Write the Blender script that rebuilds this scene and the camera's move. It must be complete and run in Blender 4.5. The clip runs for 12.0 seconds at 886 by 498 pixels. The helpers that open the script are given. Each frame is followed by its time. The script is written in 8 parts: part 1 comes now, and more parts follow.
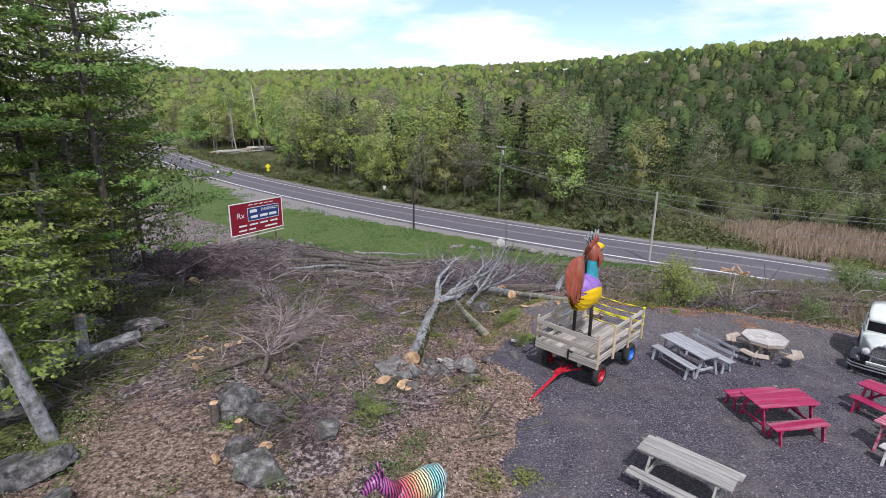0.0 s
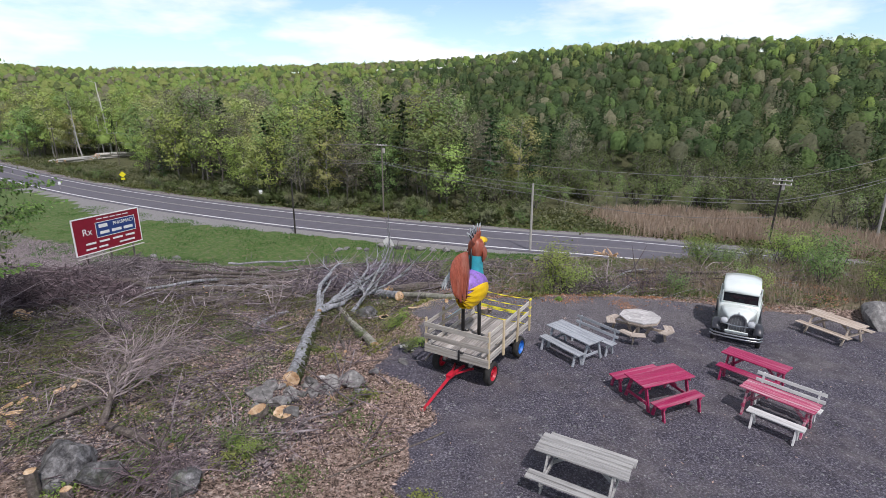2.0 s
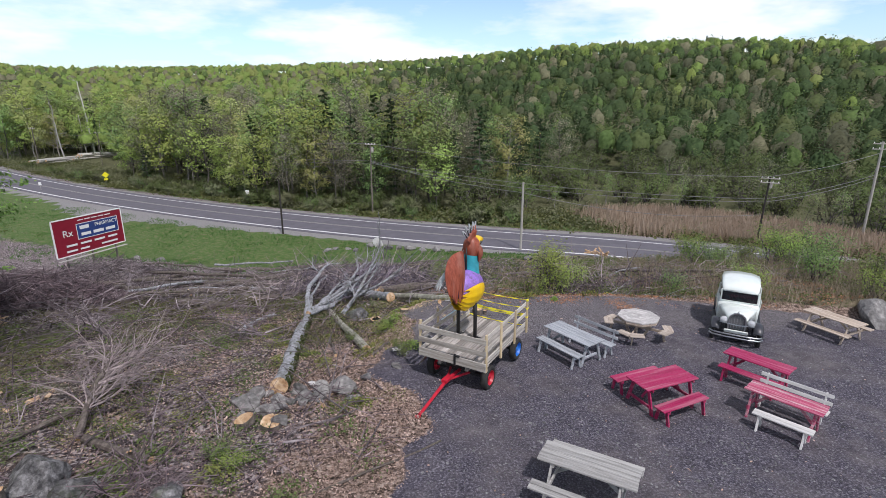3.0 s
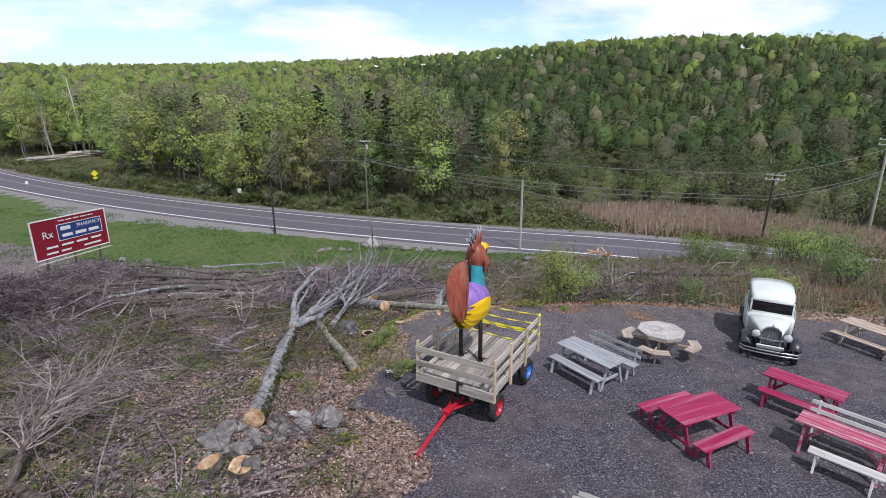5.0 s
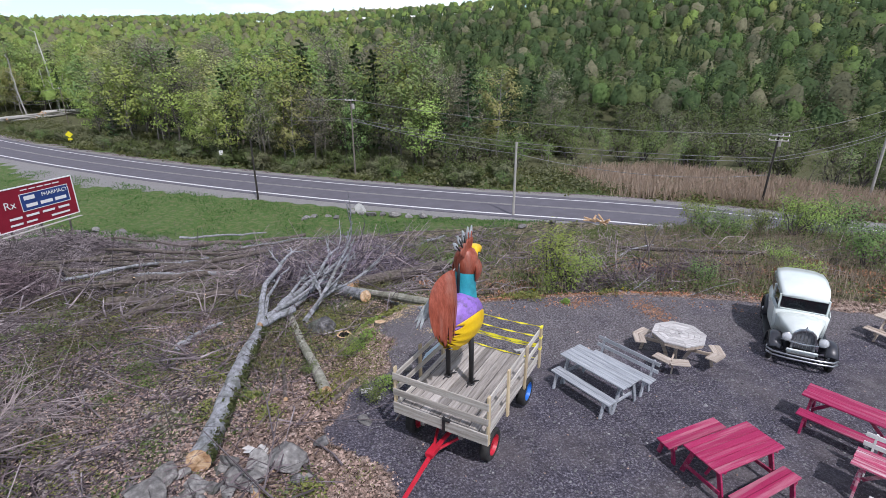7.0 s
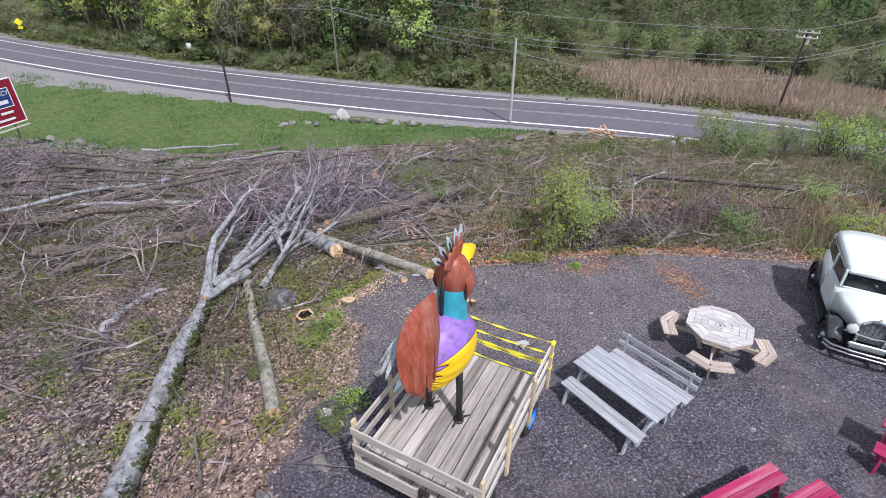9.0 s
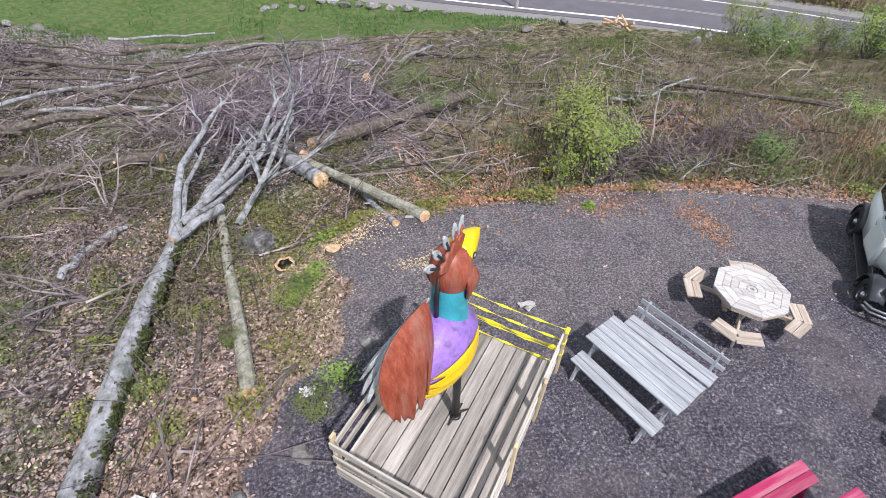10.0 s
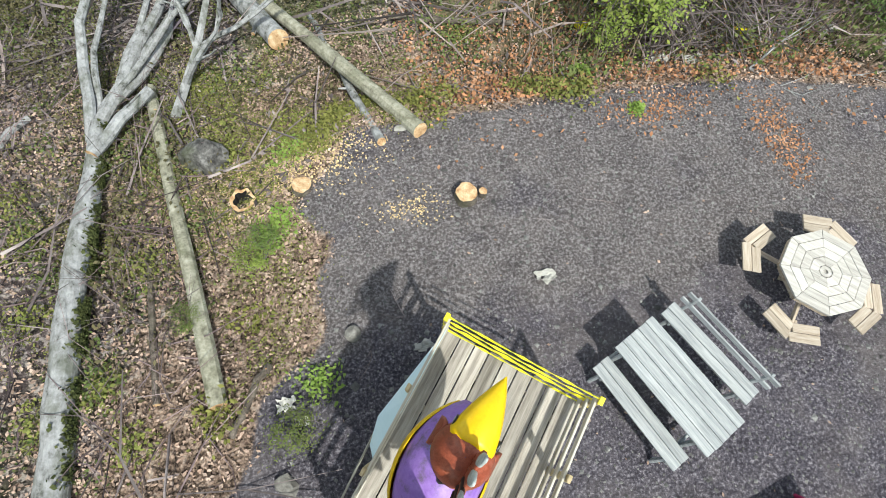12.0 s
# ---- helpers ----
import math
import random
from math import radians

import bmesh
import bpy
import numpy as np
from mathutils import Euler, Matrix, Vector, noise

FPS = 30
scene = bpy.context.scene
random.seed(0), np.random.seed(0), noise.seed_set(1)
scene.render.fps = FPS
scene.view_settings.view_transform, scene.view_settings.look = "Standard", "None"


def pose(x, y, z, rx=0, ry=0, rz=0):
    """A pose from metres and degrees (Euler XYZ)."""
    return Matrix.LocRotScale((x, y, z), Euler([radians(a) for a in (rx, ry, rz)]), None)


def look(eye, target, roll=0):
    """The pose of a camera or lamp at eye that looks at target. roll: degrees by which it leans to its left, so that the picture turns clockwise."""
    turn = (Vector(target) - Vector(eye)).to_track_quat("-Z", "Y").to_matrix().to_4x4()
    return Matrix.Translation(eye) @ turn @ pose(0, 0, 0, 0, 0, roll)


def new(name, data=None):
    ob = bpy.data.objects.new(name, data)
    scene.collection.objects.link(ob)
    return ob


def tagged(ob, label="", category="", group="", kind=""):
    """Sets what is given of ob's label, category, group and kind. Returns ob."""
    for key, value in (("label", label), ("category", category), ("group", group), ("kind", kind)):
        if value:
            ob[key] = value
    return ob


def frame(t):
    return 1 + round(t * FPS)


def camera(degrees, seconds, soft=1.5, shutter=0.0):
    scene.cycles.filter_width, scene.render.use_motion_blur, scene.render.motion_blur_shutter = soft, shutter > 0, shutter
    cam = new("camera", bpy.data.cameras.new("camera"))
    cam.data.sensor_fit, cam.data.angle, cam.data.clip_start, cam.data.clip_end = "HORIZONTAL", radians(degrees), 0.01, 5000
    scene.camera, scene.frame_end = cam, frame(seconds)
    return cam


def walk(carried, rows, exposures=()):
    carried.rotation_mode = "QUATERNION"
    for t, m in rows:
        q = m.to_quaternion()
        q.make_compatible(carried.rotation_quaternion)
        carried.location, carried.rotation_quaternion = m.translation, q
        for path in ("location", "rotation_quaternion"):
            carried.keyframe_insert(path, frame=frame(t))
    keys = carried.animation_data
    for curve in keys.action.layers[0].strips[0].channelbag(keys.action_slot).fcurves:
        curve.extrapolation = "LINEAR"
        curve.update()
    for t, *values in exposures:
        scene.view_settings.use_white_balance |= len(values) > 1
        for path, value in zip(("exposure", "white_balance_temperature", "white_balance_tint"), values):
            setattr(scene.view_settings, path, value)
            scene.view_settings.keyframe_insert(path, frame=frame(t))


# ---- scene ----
cam = camera(82.0, 12.0, soft=0.6)
PATH = [
    (0, (1.503, 0.264, 7.888), (1.392, 2.188, 7.354), 0.7),
    (0.5, (1.519, 0.506, 7.884), (1.55, 2.434, 7.353), 0.6),
    (1, (1.559, 0.779, 7.829), (1.716, 2.7, 7.296), 0.3),
    (1.5, (1.679, 1.071, 7.748), (1.932, 2.982, 7.214), 0.1),
    (2, (1.836, 1.366, 7.655), (2.156, 3.266, 7.12), 0.0),
    (2.5, (1.829, 1.635, 7.569), (2.18, 3.53, 7.035), 0.0),
    (3, (1.776, 1.924, 7.496), (2.139, 3.817, 6.96), -0.0),
    (3.2, (1.79, 2.085, 7.485), (2.16, 3.974, 6.943), -0.3),
    (4.8, (2.0, 3.644, 7.269), (2.379, 5.529, 6.718), -0.3),
    (5, (2.038, 3.822, 7.26), (2.415, 5.709, 6.715), -0.1),
    (5.5, (2.111, 4.401, 7.26), (2.493, 6.284, 6.701), -0.2),
    (6, (2.251, 5.043, 7.284), (2.635, 6.903, 6.655), -0.2),
    (6.5, (2.477, 5.635, 7.387), (2.864, 7.476, 6.707), -0.2),
    (7, (2.731, 6.243, 7.502), (3.127, 8.074, 6.803), -0.2),
    (7.2, (2.814, 6.501, 7.543), (3.212, 8.331, 6.841), -0.2),
    (8.8, (3.66, 9.372, 7.728), (4.046, 11.045, 6.701), 0.1),
    (9, (3.729, 9.779, 7.731), (4.115, 11.432, 6.674), 0.3),
    (9.5, (3.957, 10.731, 7.742), (4.323, 12.287, 6.54), 0.5),
    (10, (4.192, 11.69, 7.772), (4.531, 13.089, 6.384), 1.1),
    (10.5, (4.518, 12.655, 7.806), (4.812, 13.87, 6.244), 1.3),
    (11, (4.701, 13.637, 7.825), (4.955, 14.628, 6.107), 2.0),
    (11.5, (4.767, 14.721, 7.839), (4.997, 15.49, 6.007), 4.4),
    (12, (4.979, 15.818, 7.898), (5.182, 16.433, 6.006), 6.1),
]
walk(cam, [(t, look(eye, target, roll)) for t, eye, target, roll in PATH],
     [(0.0, -0.04, 6400, 17), (2.5, -0.17, 6400, 16), (5.0, -0.17, 6350, 17), (7.0, -0.05, 6150, 17), (9.0, 0.28, 6250, 18), (10.0, 0.42, 6450, 15), (11.0, 0.48, 6800, 3), (12.0, 0.52, 6950, 0)])

# ---------------- world, sun, exposure
SUN_AZ = math.degrees(math.atan2(0.25, -0.97))   # clockwise from +y, towards the sun
SUN_EL = 57.0
world = bpy.data.worlds.new("sky")
scene.world = world
world.use_nodes = True
wn, wl = world.node_tree.nodes, world.node_tree.links
wn.clear()
w_out = wn.new("ShaderNodeOutputWorld")
w_bg = wn.new("ShaderNodeBackground")
w_sky = wn.new("ShaderNodeTexSky")
w_sky.sky_type = 'NISHITA'
w_sky.sun_disc = False
w_sky.sun_elevation = radians(SUN_EL)
w_sky.sun_rotation = radians(SUN_AZ)
w_sky.air_density, w_sky.dust_density, w_sky.ozone_density = 1.0, 1.6, 1.2
w_co = wn.new("ShaderNodeTexCoord")
w_map = wn.new("ShaderNodeMapping")
w_map.inputs["Scale"].default_value = (1.0, 1.0, 3.4)
w_map.inputs["Location"].default_value = (0.35, 0.1, 0.0)
w_noise = wn.new("ShaderNodeTexNoise")
w_noise.inputs["Scale"].default_value = 2.3
w_noise.inputs["Detail"].default_value = 7
w_noise.inputs["Roughness"].default_value = 0.55
w_ramp = wn.new("ShaderNodeValToRGB")
w_ramp.color_ramp.elements[0].position = 0.43
w_ramp.color_ramp.elements[1].position = 0.58
w_mix = wn.new("ShaderNodeMix")
w_mix.data_type = 'RGBA'
wl.new(w_co.outputs["Generated"], w_map.inputs["Vector"])
wl.new(w_map.outputs["Vector"], w_noise.inputs["Vector"])
wl.new(w_noise.outputs["Fac"], w_ramp.inputs["Fac"])
wl.new(w_ramp.outputs["Color"], w_mix.inputs[0])
w_gain = wn.new("ShaderNodeMix")
w_gain.data_type, w_gain.blend_type = 'RGBA', 'MULTIPLY'
w_gain.inputs[0].default_value = 1.0
w_gain.inputs[7].default_value = (2.4, 2.6, 2.5, 1)
wl.new(w_sky.outputs["Color"], w_gain.inputs[6])
wl.new(w_gain.outputs[2], w_mix.inputs[6])
w_mix.inputs[7].default_value = (15.0, 15.2, 15.6, 1)
w_sep = wn.new("ShaderNodeSeparateXYZ")
w_haze = wn.new("ShaderNodeMapRange")
w_haze.inputs["From Min"].default_value, w_haze.inputs["From Max"].default_value = 0.12, 0.65
w_haze.inputs["To Min"].default_value, w_haze.inputs["To Max"].default_value = 1.16, 0.56
w_mul = wn.new("ShaderNodeMix")
w_mul.data_type, w_mul.blend_type = 'RGBA', 'MULTIPLY'
w_mul.inputs[0].default_value = 1.0
wl.new(w_co.outputs["Generated"], w_sep.inputs["Vector"])
wl.new(w_sep.outputs["Z"], w_haze.inputs["Value"])
wl.new(w_mix.outputs[2], w_mul.inputs[6])
wl.new(w_haze.outputs["Result"], w_mul.inputs[7])
wl.new(w_mul.outputs[2], w_bg.inputs["Color"])
w_bg.inputs["Strength"].default_value = 0.078
wl.new(w_bg.outputs["Background"], w_out.inputs["Surface"])

sun = new("sun", bpy.data.lights.new("sun", 'SUN'))
sun.data.energy = 3.6
sun.data.angle = radians(1.2)
sun.data.color = (1.0, 0.975, 0.945)
SUN_DIR = Vector((0.25 * 0.545, -0.97 * 0.545, 0.839)).normalized()
sun.matrix_world = look(SUN_DIR * 60, (0, 0, 0))

# ---------------- tools
rng = np.random.default_rng(7)


def sm(a, b, x):
    t = np.clip((x - a) / (b - a), 0, 1)
    return t * t * (3 - 2 * t)


class MB:
    """Collects vertices, faces and material slots of one mesh."""

    def __init__(self):
        self.v, self.f, self.m, self.n = [], [], [], 0
        self.nrm = None

    def add(self, verts, faces, slot=0):
        verts = np.asarray(verts, float).reshape(-1, 3)
        faces = [[int(i) + self.n for i in f] for f in faces]
        self.v.append(verts)
        self.f.extend(faces)
        self.m.extend([slot] * len(faces))
        self.n += len(verts)
        return self

    def box(self, c, s, rz=0.0, slot=0, rx=0.0, ry=0.0, bevel=0.0):
        """A box with chamfered long edges, centre c, size s, turned by degrees."""
        h = np.array(s, float) / 2
        b = min(bevel, h.min() * 0.6)
        if b > 0:
            pts, key = [], {}
            for sx in (-1, 1):
                for sy in (-1, 1):
                    for sz in (-1, 1):
                        for k in range(3):
                            p = np.array([sx, sy, sz]) * h
                            q = p - np.array([sx, sy, sz]) * b
                            q[k] = p[k]
                            key[(sx, sy, sz, k)] = len(pts)
                            pts.append(q)
            fs = []
            for k in range(3):
                i, j = (k + 1) % 3, (k + 2) % 3
                for s_ in (-1, 1):
                    ring = []
                    for a, bb in ((-1, -1), (1, -1), (1, 1), (-1, 1)):
                        t = [0, 0, 0]
                        t[k], t[i], t[j] = s_, a, bb
                        ring.append(key[(*t, k)])
                    fs.append(ring if s_ > 0 else ring[::-1])
                for a in (-1, 1):
                    for bb in (-1, 1):
                        t1, t2 = [0, 0, 0], [0, 0, 0]
                        t1[k], t2[k] = -1, 1
                        t1[i] = t2[i] = a
                        t1[j] = t2[j] = bb
                        q = [key[(*t1, i)], key[(*t2, i)], key[(*t2, j)], key[(*t1, j)]]
                        fs.append(q if a * bb > 0 else q[::-1])
            for sx in (-1, 1):
                for sy in (-1, 1):
                    for sz in (-1, 1):
                        t = [key[(sx, sy, sz, k)] for k in range(3)]
                        fs.append(t if sx * sy * sz > 0 else t[::-1])
            v = np.array(pts)
        else:
            v = np.array([[x, y, z] for x in (-1, 1) for y in (-1, 1) for z in (-1, 1)]) * h
            fs = [(0, 1, 3, 2), (4, 6, 7, 5), (0, 4, 5, 1), (2, 3, 7, 6), (0, 2, 6, 4), (1, 5, 7, 3)]
        r = np.array(Euler((radians(rx), radians(ry), radians(rz))).to_matrix())
        return self.add(v @ r.T + np.array(c, float), fs, slot)

    def tube(self, pts, radii, sides=6, slot=0, cap=True, capslot=None):
        pts = np.asarray(pts, float)
        n = len(pts)
        radii = np.broadcast_to(np.asarray(radii, float), (n,))
        d = np.gradient(pts, axis=0)
        d /= np.linalg.norm(d, axis=1)[:, None] + 1e-9
        ref = np.array([0, 0, 1.0]) if abs(d[0][2]) < 0.9 else np.array([1.0, 0, 0])
        a = np.cross(d, ref)
        a /= np.linalg.norm(a, axis=1)[:, None] + 1e-9
        b = np.cross(d, a)
        ang = np.arange(sides) * 2 * np.pi / sides
        ring = np.cos(ang)[None, :, None] * a[:, None] + np.sin(ang)[None, :, None] * b[:, None]
        v = (pts[:, None] + ring * radii[:, None, None]).reshape(-1, 3)
        fs = []
        for i in range(n - 1):
            for k in range(sides):
                k2 = (k + 1) % sides
                fs.append((i * sides + k, (i + 1) * sides + k, (i + 1) * sides + k2, i * sides + k2))
        base = self.n
        self.add(v, fs, slot)
        if cap:
            s2 = slot if capslot is None else capslot
            self.f.append([base + k for k in range(sides)])
            self.f.append([base + (n - 1) * sides + k for k in reversed(range(sides))])
            self.m.extend([s2, s2])
        return self

    def lathe(self, prof, c=(0, 0, 0), axis='z', sides=20, slot=0):
        """Turns (radius, height) pairs round an axis."""
        prof = np.asarray(prof, float)
        ang = np.arange(sides) * 2 * np.pi / sides
        x = prof[:, 0][:, None] * np.cos(ang)[None]
        y = prof[:, 0][:, None] * np.sin(ang)[None]
        z = np.broadcast_to(prof[:, 1][:, None], x.shape)
        o = {'z': (x, y, z), 'x': (z, x, y), 'y': (y, z, x)}[axis]
        v = np.stack(o, -1).reshape(-1, 3) + np.array(c, float)
        fs = [(i * sides + k, i * sides + (k + 1) % sides, (i + 1) * sides + (k + 1) % sides, (i + 1) * sides + k)
              for i in range(len(prof) - 1) for k in range(sides)]
        return self.add(v, fs, slot)

    def quads(self, v4, slot=0):
        """v4: N x 4 x 3 corners."""
        v4 = np.asarray(v4, float)
        n = len(v4)
        idx = np.arange(n * 4).reshape(n, 4) + self.n
        self.v.append(v4.reshape(-1, 3))
        self.f.extend(idx.tolist())
        self.m.extend([slot] * n)
        self.n += n * 4
        return self

    def mesh(self, name, mats, smooth=False):
        me = bpy.data.meshes.new(name)
        me.from_pydata(np.concatenate(self.v).tolist() if self.v else [], [], self.f)
        for m in (mats if isinstance(mats, (list, tuple)) else [mats]):
            me.materials.append(m)
        if len(me.polygons):
            me.polygons.foreach_set("material_index", self.m)
            if smooth:
                me.polygons.foreach_set("use_smooth", [True] * len(me.polygons))
        me.update()
        if self.nrm is not None:
            # foliage shaded as one rounded mass
            nv = np.asarray(self.nrm, float)
            nv = nv if len(nv) == self.n else np.repeat(nv, 4, 0)
            nv = nv / np.maximum(np.linalg.norm(nv, axis=1), 1e-9)[:, None]
            me.polygons.foreach_set("use_smooth", [True] * len(me.polygons))
            me.normals_split_custom_set_from_vertices(nv.tolist())
        return me


def thing(name, label, category, m=None, group="", kind="", mb=None, mats=None, smooth=False):
    """A top-level thing: an Empty, or a mesh where mb is given."""
    ob = new(name, mb.mesh(name, mats, smooth) if mb else None)
    if mb is None:
        ob.empty_display_size = 0.2
    if m is not None:
        ob.matrix_basis = m
    return tagged(ob, label, category, group, kind)


def part(name, mb, mats, parent, label="", smooth=False, m=None):
    ob = new(name, mb.mesh(name, mats, smooth) if isinstance(mb, MB) else mb)
    ob.parent = parent
    if m is not None:
        ob.matrix_basis = m
    if label:
        ob["label"] = label
    return ob


def leaf_quads(p, size, r, flat=0.0, aspect=0.6):
    """Rhombus leaves of about that size at points p, turned at random; flat 1 lays them level."""
    n = len(p)
    a = r.normal(size=(n, 3))
    a[:, 2] *= 1 - flat
    a /= np.linalg.norm(a, axis=1)[:, None] + 1e-9
    nb = r.normal(size=(n, 3))
    nb[:, 2] *= 1 - flat
    b = nb - (nb * a).sum(1)[:, None] * a
    b /= np.linalg.norm(b, axis=1)[:, None] + 1e-9
    s = (size * r.uniform(0.6, 1.35, n))[:, None]
    a, b = a * s / 2, b * s / 2 * aspect
    return np.stack([p - a, p + b, p + a, p - b], 1)


def facing_quads(p, nrm, size, r, aspect=0.8):
    """Rhombus leaf clumps at points p that face roughly along nrm."""
    n = nrm / (np.linalg.norm(nrm, axis=1)[:, None] + 1e-9)
    a = np.cross(n, r.normal(size=(len(p), 3)))
    a /= np.linalg.norm(a, axis=1)[:, None] + 1e-9
    b = np.cross(n, a)
    s = (size * r.uniform(0.6, 1.35, len(p)))[:, None]
    a, b = a * s / 2, b * s / 2 * aspect
    return np.stack([p - a, p - b, p + a, p + b], 1)


def wobble(p0, p1, n, amp, r):
    """A wavering way from p0 to p1."""
    p0, p1 = np.array(p0, float), np.array(p1, float)
    t = np.linspace(0, 1, n)[:, None]
    off = np.cumsum(r.normal(size=(n, 3)), 0)
    off -= off[0] + (off[-1] - off[0]) * t
    return p0 + (p1 - p0) * t + off * amp

# ---------------- materials
def node_mat(name):
    m = bpy.data.materials.new(name)
    m.use_nodes = True
    nt = m.node_tree
    return m, nt, nt.nodes["Principled BSDF"]


def ramp(nt, fac, stops):
    n = nt.nodes.new("ShaderNodeValToRGB")
    el = n.color_ramp.elements
    while len(el) < len(stops):
        el.new(0.5)
    for e, (p, c) in zip(el, stops):
        e.position, e.color = p, (*c, 1)
    nt.links.new(fac, n.inputs["Fac"])
    return n.outputs["Color"]


def noise_tex(nt, vec, scale, detail=5, rough=0.55):
    n = nt.nodes.new("ShaderNodeTexNoise")
    n.inputs["Scale"].default_value = scale
    n.inputs["Detail"].default_value = detail
    n.inputs["Roughness"].default_value = rough
    nt.links.new(vec, n.inputs["Vector"])
    return n.outputs["Fac"]


def mix_col(nt, fac, a, b, mode='MIX'):
    n = nt.nodes.new("ShaderNodeMix")
    n.data_type, n.blend_type = 'RGBA', mode
    for sock, val in ((n.inputs[0], fac), (n.inputs[6], a), (n.inputs[7], b)):
        if isinstance(val, (int, float)):
            sock.default_value = val
        elif isinstance(val, tuple):
            sock.default_value = (*val, 1)
        else:
            nt.links.new(val, sock)
    return n.outputs[2]


def math_n(nt, op, a, b=None):
    n = nt.nodes.new("ShaderNodeMath")
    n.operation = op
    for sock, val in zip(n.inputs, (a, b)):
        if val is None:
            continue
        if isinstance(val, (int, float)):
            sock.default_value = val
        else:
            nt.links.new(val, sock)
    return n.outputs[0]


def coords(nt, stretch=(1, 1, 1), shift=True, world_space=False):
    """Object or world coordinates, stretched, shifted per object."""
    if world_space:
        g = nt.nodes.new("ShaderNodeNewGeometry")
        src = g.outputs["Position"]
    else:
        t = nt.nodes.new("ShaderNodeTexCoord")
        src = t.outputs["Object"]
    mp = nt.nodes.new("ShaderNodeMapping")
    mp.inputs["Scale"].default_value = stretch
    nt.links.new(src, mp.inputs["Vector"])
    if shift:
        oi = nt.nodes.new("ShaderNodeObjectInfo")
        v = nt.nodes.new("ShaderNodeVectorMath")
        v.operation = 'MULTIPLY_ADD'
        v.inputs[1].default_value = (37, 53, 71)
        nt.links.new(oi.outputs["Random"], v.inputs[0])
        nt.links.new(mp.outputs["Vector"], v.inputs[2])
        return v.outputs["Vector"]
    return mp.outputs["Vector"]


def surface(name, stops, scale=6.0, rough=0.85, bump=0.25, bscale=60.0, stretch=(1, 1, 1), metal=0.0,
            jitter=0.0, stain=None, stain_amt=0.35, world_space=False, coat=0.0, spec=0.4, island=False):
    """A two-scale noise surface: coarse colour variation, fine grain, relief, and stains."""
    m, nt, p = node_mat(name)
    vec = coords(nt, stretch, not world_space, world_space)
    f1 = noise_tex(nt, vec, scale, 4)
    f2 = noise_tex(nt, vec, bscale, 6, 0.7)
    fac = math_n(nt, 'ADD', math_n(nt, 'MULTIPLY', f1, 0.6), math_n(nt, 'MULTIPLY', f2, 0.4))
    col = ramp(nt, fac, stops)
    if stain:
        f3 = noise_tex(nt, vec, scale * 0.37, 6, 0.65)
        col = mix_col(nt, math_n(nt, 'MULTIPLY', ramp(nt, f3, [(0.5, (0, 0, 0)), (0.66, (1, 1, 1))]), stain_amt), col, stain)
    if jitter:
        if island:
            g = nt.nodes.new("ShaderNodeNewGeometry")
            rnd = g.outputs["Random Per Island"]
        else:
            oi = nt.nodes.new("ShaderNodeObjectInfo")
            rnd = oi.outputs["Random"]
        hs = nt.nodes.new("ShaderNodeHueSaturation")
        nt.links.new(math_n(nt, 'ADD', math_n(nt, 'MULTIPLY', rnd, 2 * jitter), 1 - jitter), hs.inputs["Value"])
        nt.links.new(col, hs.inputs["Color"])
        col = hs.outputs["Color"]
    nt.links.new(col, p.inputs["Base Color"])
    p.inputs["Roughness"].default_value = rough
    p.inputs["Metallic"].default_value = metal
    p.inputs["Specular IOR Level"].default_value = spec
    p.inputs["Coat Weight"].default_value = coat
    if bump:
        b = nt.nodes.new("ShaderNodeBump")
        b.inputs["Strength"].default_value = bump
        b.inputs["Distance"].default_value = 0.02
        nt.links.new(f2, b.inputs["Height"])
        nt.links.new(b.outputs["Normal"], p.inputs["Normal"])
    return m


